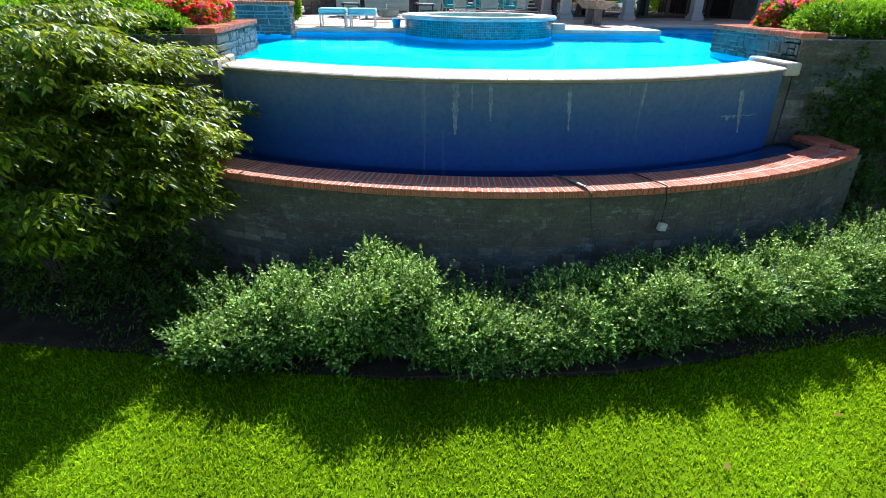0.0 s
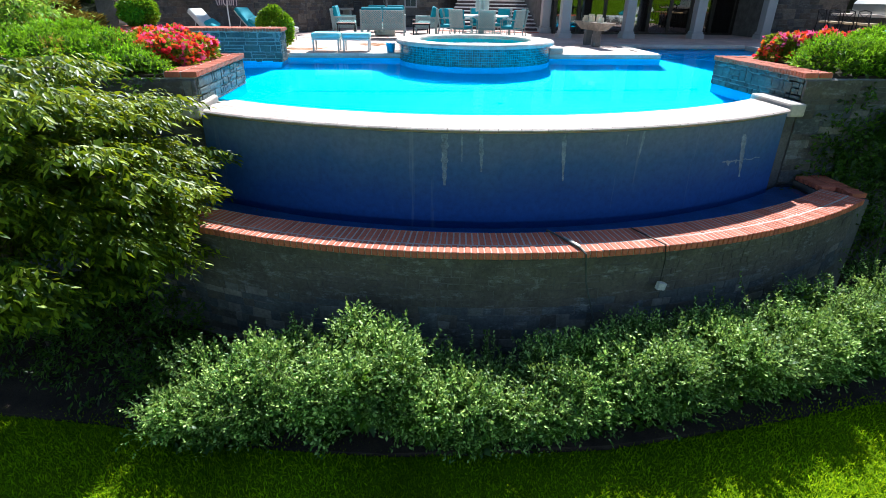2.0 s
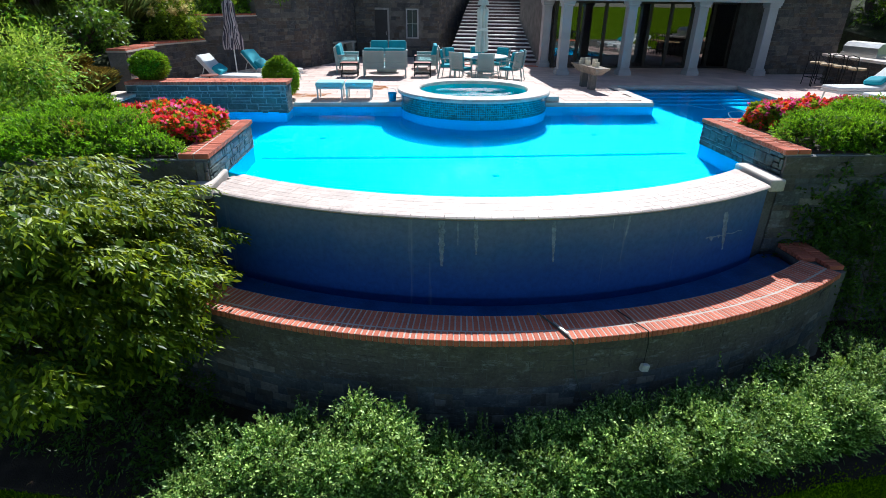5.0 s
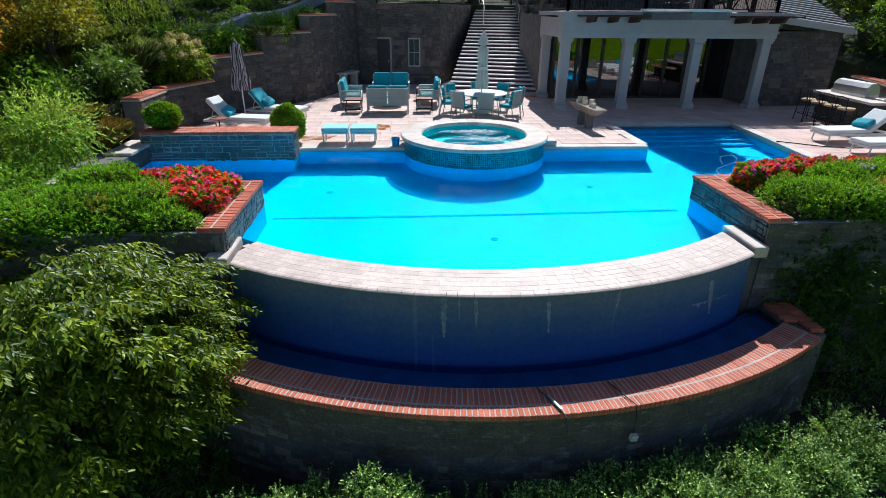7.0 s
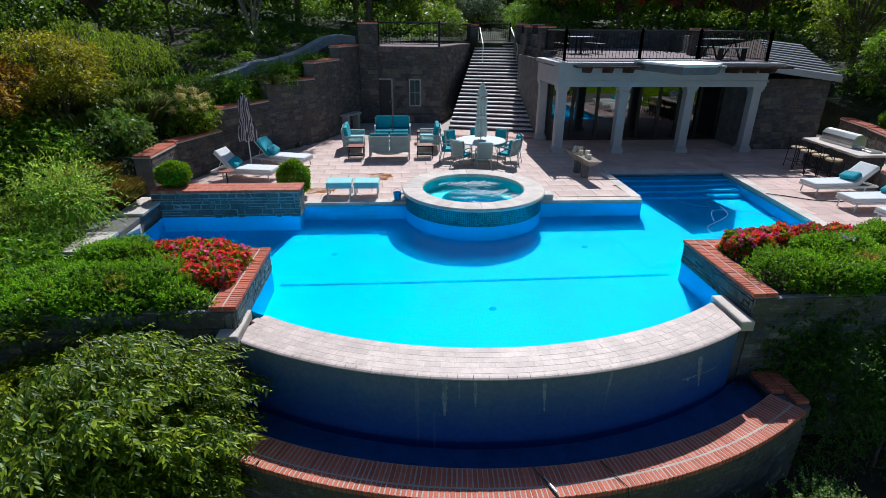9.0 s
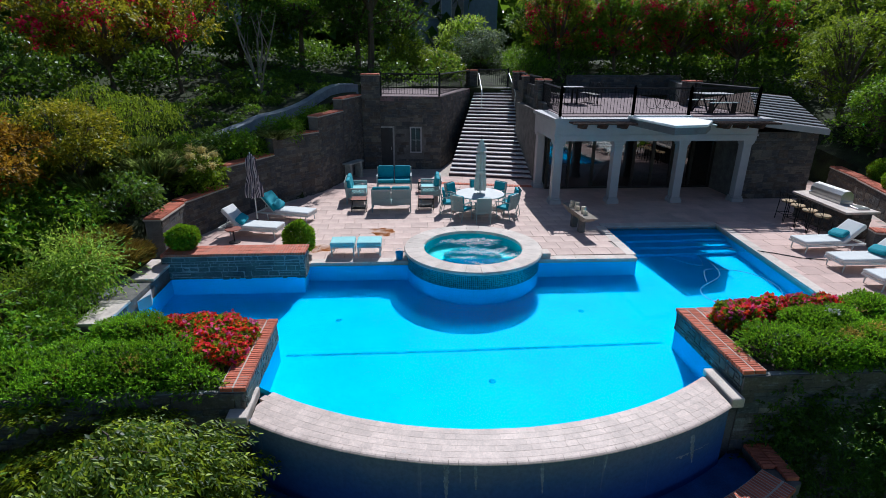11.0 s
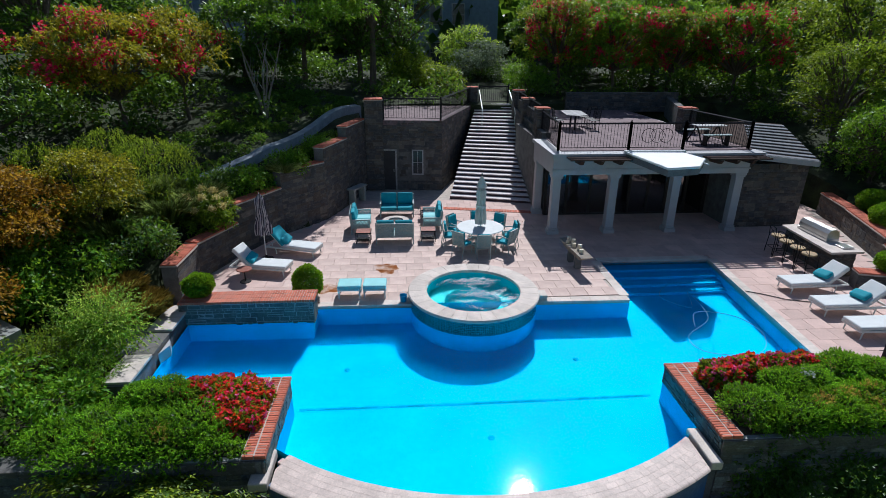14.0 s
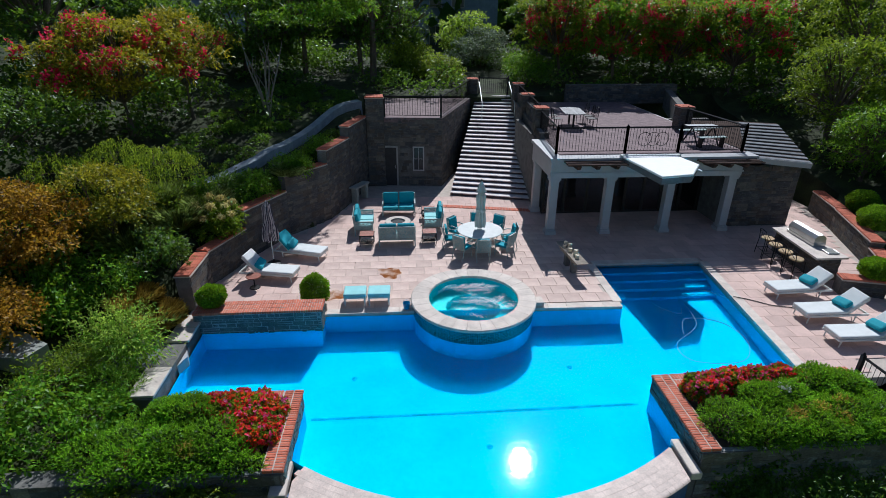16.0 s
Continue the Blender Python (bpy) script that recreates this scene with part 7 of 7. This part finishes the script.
def bush(label, x, y, r, h, leaf, n, size, seed, z=None, name="bush", width=0.45, droop=0.2, k=5):
    zz = hill(x, y) if z is None else z
    t = thing(name, label, "shrub")
    bl = layers(x, y, zz + h * 0.5, r * 1.05, r * 1.05, h * 0.6, k * 3, seed, 0.42)
    limbs(t, (x, y, zz - 0.05), bl, 0.04, seed, BARK, 2)
    clumps("leaves", bl, int(n * 0.8), 6, size * 1.3, leaf, t, seed, width, 0.35, 0.3, droop, 0.24)
    return t


fs = thing("feathery_shrub", "airy lime and cream variegated shrub by the ledge", "shrub")
fb = crown(-6.95, 12.3, 0.95, 0.95, 0.9, 0.75, 7, 420, 0.5)
limbs(fs, (-7.0, 12.4, 0.15), fb, 0.03, 420, BARK, 5)
clumps("leaves", fb, 5200, 13, 0.085, L_LIME, fs, 420, 0.32, 0.5, 0.5, 0.2, 0.62, fan=0.5)
clumps("lower_leaves", [(q[0] - 0.15, q[1] - 0.1, q[2] - 0.25, q[3], q[4], q[5]) for q in fb], 5500, 9, 0.075, L_BOX, fs, 424, 0.4, 0.6, 0.3, 0.2, 0.3)
bush("green leafy shrub by the ledge", -7.9, 11.3, 0.9, 1.0, L_YELLOW, 9000, 0.07, 421, -0.1, width=0.3)
bush("dark green leafy shrub by the ledge", -6.7, 10.9, 0.6, 0.8, L_BOX, 7000, 0.05, 422, -0.1, width=0.3)
h = bush("hydrangea with cream flower heads above the wall", -6.4, 18.6, 0.8, 0.8, L_YELLOW, 7000, 0.085, 423)
rng = np.random.default_rng(5)
for i, (dx, dy, dz) in enumerate(((0.1, -0.5, 1.15), (0.5, -0.3, 1.05), (-0.3, -0.5, 1.0), (0.3, 0.0, 1.3), (-0.1, 0.1, 1.35), (0.65, 0.05, 1.1), (-0.55, -0.2, 1.05), (0.75, -0.5, 0.8), (0.45, -0.65, 0.75), (-0.15, -0.7, 0.7))):
    c = np.array([-6.4 + dx, 18.6 + dy, hill(-6.4, 18.6) + dz * 0.85 + 0.08])
    b = c + rng.normal(size=(300, 3)) * [0.062, 0.062, 0.052]
    tagged(part("flower_head", leaf_mesh("flower_head", b, rng.normal(size=(300, 3)), np.full(300, 0.05), PETAL_CREAM, rng, 0.9), None, h), kind="stuff")
for i, (x, y, r, hh, leaf, n, s, lab) in enumerate((
        (-7.6, 16.0, 0.9, 1.0, L_DARK, 5000, 0.09, "dark green leafy shrub on the hillside"), (-8.9, 15.0, 1.1, 1.2, L_BOX, 6000, 0.08, "green leafy shrub on the hillside"), (-9.4, 13.9, 0.9, 1.0, L_BOX, 6000, 0.09, "green leafy shrub on the hillside"),
        (-6.4, 20.5, 0.6, 0.75, L_DARK, 6000, 0.07, "dark green leafy shrub on the hillside"), (-7.3, 19.8, 0.6, 0.85, L_BOX, 6000, 0.07, "green leafy shrub on the hillside"), (-8.3, 18.6, 0.6, 0.8, L_YELLOW, 6000, 0.08, "green leafy shrub on the hillside"), (-10.3, 17.4, 0.9, 1.1, L_YELLOW, 6000, 0.08, "yellow-green leafy shrub on the hillside"), (-5.4, 20.7, 0.7, 0.7, L_BOX, 6000, 0.07, "green leafy shrub on the hillside"), (-4.3, 22.2, 0.6, 0.6, L_BOX, 6000, 0.07, "green leafy shrub on the hillside"), (-3.5, 24.2, 0.6, 0.6, L_BOX, 5000, 0.07, "green leafy shrub on the hillside"),
        (-10.8, 16.6, 1.3, 1.5, L_BOX, 6000, 0.10, "green leafy shrub on the hillside"),
        (-12.2, 13.0, 1.5, 1.8, L_BOX, 7000, 0.11, "green leafy shrub on the hillside"), (-10.6, 10.2, 1.3, 1.4, L_YELLOW, 6000, 0.10, "green leafy shrub on the hillside"), (-8.0, 9.6, 1.2, 1.2, L_BOX, 6000, 0.09, "green leafy shrub on the hillside"), (-6.6, 9.6, 0.9, 0.9, L_BOX, 5000, 0.08, "green leafy shrub on the hillside"), (-11.0, 9.8, 1.6, 1.6, L_YELLOW, 6000, 0.10, "green leafy shrub on the hillside"))):
    bush(lab, x, y, r, hh, leaf, n, s, 440 + i)


def place_tree(name, label, x, y, h, spread, leaf, n, size, seed, r=0.12, low=0.35, lumps=16, z=None, **kw):
    zz = ground_z(x, y) if z is None else z
    mid = zz + h * (low + (1 - low) / 2)
    bl = layers(x, y, mid, spread, spread, h * (1 - low) / 2, lumps, seed, 0.40 if lumps < 20 else 0.30)
    return tree(name, label, (x, y, zz - 0.1), bl, n, size, leaf, r, seed, **kw)


place_tree("japanese_maple", "small maple with rust and yellow leaves", -10.9, 14.9, 3.1, 1.9, L_RUST, 15000, 0.095, 500, 0.06, low=0.2, lumps=22, per=6, width=0.6)
place_tree("japanese_maple", "low maple bough with orange leaves over the path", -9.9, 11.9, 1.7, 1.1, L_RUST, 6000, 0.09, 501, 0.05, per=6, width=0.6)
place_tree("small_maple", "young maple with yellow-green turning leaves", -9.0, 16.6, 2.9, 1.35, L_AUTUMN, 11000, 0.085, 502, 0.05, per=6, width=0.55)
place_tree("small_tree", "dark green tree on the hillside", -13.6, 18.6, 4.4, 2.2, L_DARK, 14000, 0.11, 503, 0.1, lumps=22)
# weeping tree
wt = thing("weeping_tree", "small weeping tree with trailing green branches", "tree")
wb = [(-8.0, 18.9, hill(-8.0, 18.9) + 2.0, 1.05, 1.0, 0.55), (-9.3, 18.7, hill(-9.3, 18.7) + 2.25, 0.9, 0.9, 0.5), (-11.0, 18.1, hill(-11.0, 18.1) + 2.1, 0.7, 0.9, 0.5)]
limbs(wt, (-9.3, 18.7, hill(-9.3, 18.7) - 0.1), wb, 0.06, 510)
rng = np.random.default_rng(511)
p, d = shell_points(wb, 300, rng, 0.2, 0.2, top_only=0.0)
k = 34
u = np.tile(np.linspace(0, 1, k), 300)
b = np.repeat(p, k, axis=0) + np.repeat(d * [1, 1, 0], k, axis=0) * (np.repeat(rng.uniform(0.2, 1.1, 300), k) * u)[:, None] - np.array([0, 0, 1.0]) * (1.9 * u ** 1.6 * np.repeat(rng.uniform(0.2, 1.3, 300), k))[:, None] + rng.normal(size=(300 * k, 3)) * 0.02
new("crown", leaf_mesh("crown", b, np.array([0, 0, -1.0]) + rng.normal(size=b.shape) * 0.5, np.full(len(b), 0.10), L_YELLOW, rng, 0.26)).parent = wt
place_tree("crape_myrtle", "crape myrtle with bright red blossom", -11.3, 24.2, 4.7, 2.9, L_AUTUMN, 17000, 0.15, 520, 0.10, low=0.3, lumps=26, blossom=PETAL_MYRTLE, nb=3400)
place_tree("crape_myrtle", "crape myrtle with a few red blossoms", -9.5, 26.6, 4.6, 2.2, L_AUTUMN, 11000, 0.15, 521, 0.08, low=0.45, lumps=18, blossom=PETAL_MYRTLE, nb=900)
for i, (x, y, hh, s) in enumerate(((11.0, 37.8, 6.2, 2.9), (14.4, 36.8, 5.6, 2.9), (18.0, 36.4, 5.4, 2.8), (21.4, 34.4, 5.8, 3.0))):
    place_tree("crape_myrtle", "crape myrtle with red blossom behind the terrace", x, y, hh, s, L_BOX if i % 2 else L_YELLOW, 18000, 0.18, 530 + i, 0.11, low=0.22, lumps=28, blossom=PETAL_MYRTLE, nb=4400)
bt = thing("bare_tree", "slender multi-stemmed tree with bare lower limbs", "tree")
bz = hill(-6.2, 27.2)
bmb = bmesh.new()
rb = random.Random(9)
for k in range(5):
    a = 2 * math.pi * k / 5
    tube([(-6.2, 27.2, bz - 0.1), (-6.2 + 0.25 * math.cos(a), 27.2 + 0.2 * math.sin(a), bz + 1.1), (-6.2 + 0.7 * math.cos(a), 27.2 + 0.5 * math.sin(a), bz + 2.4), (-6.2 + 1.1 * math.cos(a + 0.3), 27.2 + 0.8 * math.sin(a), bz + 3.6)], [0.06, 0.05, 0.035, 0.012], 7, bmb)
    for j in range(3):
        f = 1.4 + 0.6 * j
        tube([(-6.2 + 0.29 * f * math.cos(a), 27.2 + 0.2 * f * math.sin(a), bz + f), (-6.2 + 0.29 * f * math.cos(a) + rb.uniform(-0.5, 0.5), 27.2 + 0.2 * f * math.sin(a) + rb.uniform(-0.4, 0.4), bz + f + 0.9)], [0.02, 0.006], 5, bmb)
part("trunk", bmb, mat("pale_bark", (0.26, 0.23, 0.20), 0.9, spread=0.3, rnd=0), bt)
clumps("crown", layers(-4.2, 28.8, bz + 5.8, 3.4, 2.8, 2.4, 34, 505, 0.24), 17000, 6, 0.15, L_BOX, bt, 505, top_only=-0.3)
# extra tree, crown out of view, added to throw shade on the hillside curb
place_tree("tree", "tall dark tree in the woods behind the garden", -1.6, 37.0, 12.0, 3.2, L_DARK, 11000, 0.2, 506, 0.2, low=0.45, lumps=30)
grass_clump("pale arching grass on the wall step", -4.3, 21.5, 0.6, 0.55, L_REED, 2600, 430, 2.42)
# garden up the slope, behind the stair head
bush("grey-leaved rounded shrub at the stair head", 6.3, 43.0, 2.2, 2.6, L_SILVER, 14000, 0.12, 540, name="silver_shrub")
bush("lime green shrub up the slope", 5.6, 46.0, 1.9, 3.2, L_LIME, 9000, 0.16, 541)
bush("green leafy shrub near the garden gate", 2.9, 38.5, 1.4, 1.6, L_YELLOW, 7000, 0.11, 542)
bush("green leafy shrub near the garden gate", 0.9, 41.0, 1.6, 2.2, L_YELLOW, 8000, 0.12, 543)
bush("green shrub by the terrace corner", 8.8, 37.6, 1.4, 1.7, L_BOX, 7000, 0.10, 544)
for i, (x, y, hh, s, leaf, size) in enumerate((
        (-2.5, 39.0, 9.0, 3.2, L_DARK, 0.15), (-6.0, 37.5, 9.5, 3.4, L_DARK, 0.16), (-9.5, 36.0, 4.4, 3.2, L_DARK, 0.16), (-13.5, 34.0, 4.4, 3.2, L_DARK, 0.16), (-17.0, 30.0, 9.0, 3.4, L_DARK, 0.16), (-19.0, 24.0, 8.5, 3.2, L_DARK, 0.15), (-18.5, 18.5, 7.5, 3.0, L_DARK, 0.14), (-16.0, 14.0, 6.5, 2.8, L_DARK, 0.13),
        (0.2, 43.5, 8.0, 2.8, L_DARK, 0.15), (13.5, 50.5, 7.0, 3.6, L_DARK, 0.18), (14.0, 45.0, 6.6, 3.8, L_BOX, 0.18), (19.5, 42.0, 6.6, 3.8, L_BOX, 0.16), (25.5, 39.0, 7.5, 4.0, L_YELLOW, 0.17), (27.5, 31.0, 7.0, 3.6, L_YELLOW, 0.13), (25.5, 24.0, 6.5, 3.2, L_YELLOW, 0.14), (22.5, 26.5, 5.0, 2.2, L_YELLOW, 0.09), (21.5, 22.8, 3.6, 1.8, L_BOX, 0.075), (22.0, 18.5, 4.0, 2.0, L_DARK, 0.11), (20.3, 15.0, 3.0, 1.7, L_BOX, 0.10), (18.6, 27.5, 2.8, 1.3, L_DARK, 0.09))):
    place_tree("tree", "tall green tree in the woods behind the garden" if leaf != L_DARK else "tall dark tree in the woods behind the garden", x, y, hh, s, leaf, 11500, size * 1.6, 560 + i, 0.16, low=0.05, lumps=34, stalk=0.4)
# undergrowth over the shaded hillside
rng = random.Random(12)
bl = []
while len(bl) < 260:
    x, y = rng.uniform(-24, 30), rng.uniform(8.8, 46)
    if y < 34 and left_line(y) - 0.9 < x < right_line(y) + 1.0:
        continue
    if y >= 34 and 3.0 < x < 8.6 and y < 42:
        continue
    if y < 21 and x > -9 or y < 32 and abs(x - np.interp(y, [17.0, 18.1, 19.0, 20.9, 22.75, 26.6, 31.2], [-14.5, -11.4, -9.4, -7.6, -5.5, -4.25, -1.95])) < 2.0:
        continue
    r = rng.uniform(0.6, 1.5)
    bl.append((x, y, ground_z(x, y) + r * 0.25, r, r, r * rng.uniform(0.5, 1.0)))
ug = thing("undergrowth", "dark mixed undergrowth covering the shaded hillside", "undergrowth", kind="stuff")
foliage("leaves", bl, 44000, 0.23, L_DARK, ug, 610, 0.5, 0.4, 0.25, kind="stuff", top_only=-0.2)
# ground cover between the curb and the stepped wall
rng = random.Random(77)
bl = []
while len(bl) < 130:
    y = rng.uniform(19.0, 33.0)
    x = left_line(y) - rng.uniform(0.6, 6.5)
    if abs(x - np.interp(y, [18.95, 20.0, 21.3, 22.55, 23.9, 26.0, 28.7, 31.2], [-9.9, -8.55, -7.3, -5.75, -4.9, -4.1, -2.9, -1.75])) < 0.75:
        continue
    r = rng.uniform(0.3, 0.55)
    bl.append((x, y, ground_z(x, y) + 0.02, r, r, 0.22))
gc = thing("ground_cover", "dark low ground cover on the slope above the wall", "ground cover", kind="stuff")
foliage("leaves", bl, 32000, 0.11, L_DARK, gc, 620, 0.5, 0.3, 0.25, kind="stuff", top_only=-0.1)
# woods in the distance
rng = random.Random(31)
bl = []
for i in range(170):
    a = radians(-5 + 190 * i / 169)
    rr = rng.uniform(58, 85)
    x, y = 2 + rr * math.cos(a) * 1.0, rr * math.sin(a)
    bl.append((x, y, max(ground_z(x, y), 0) + rng.uniform(1, 7), rng.uniform(4, 7), rng.uniform(4, 6), rng.uniform(4, 7)))
wd = thing("far_woods", "dark woods closing the view behind the house", "woods", kind="stuff")
foliage("crowns", bl, 46000, 1.85, L_DARK, wd, 600, 0.75, 0.5, 0.25, kind="stuff")
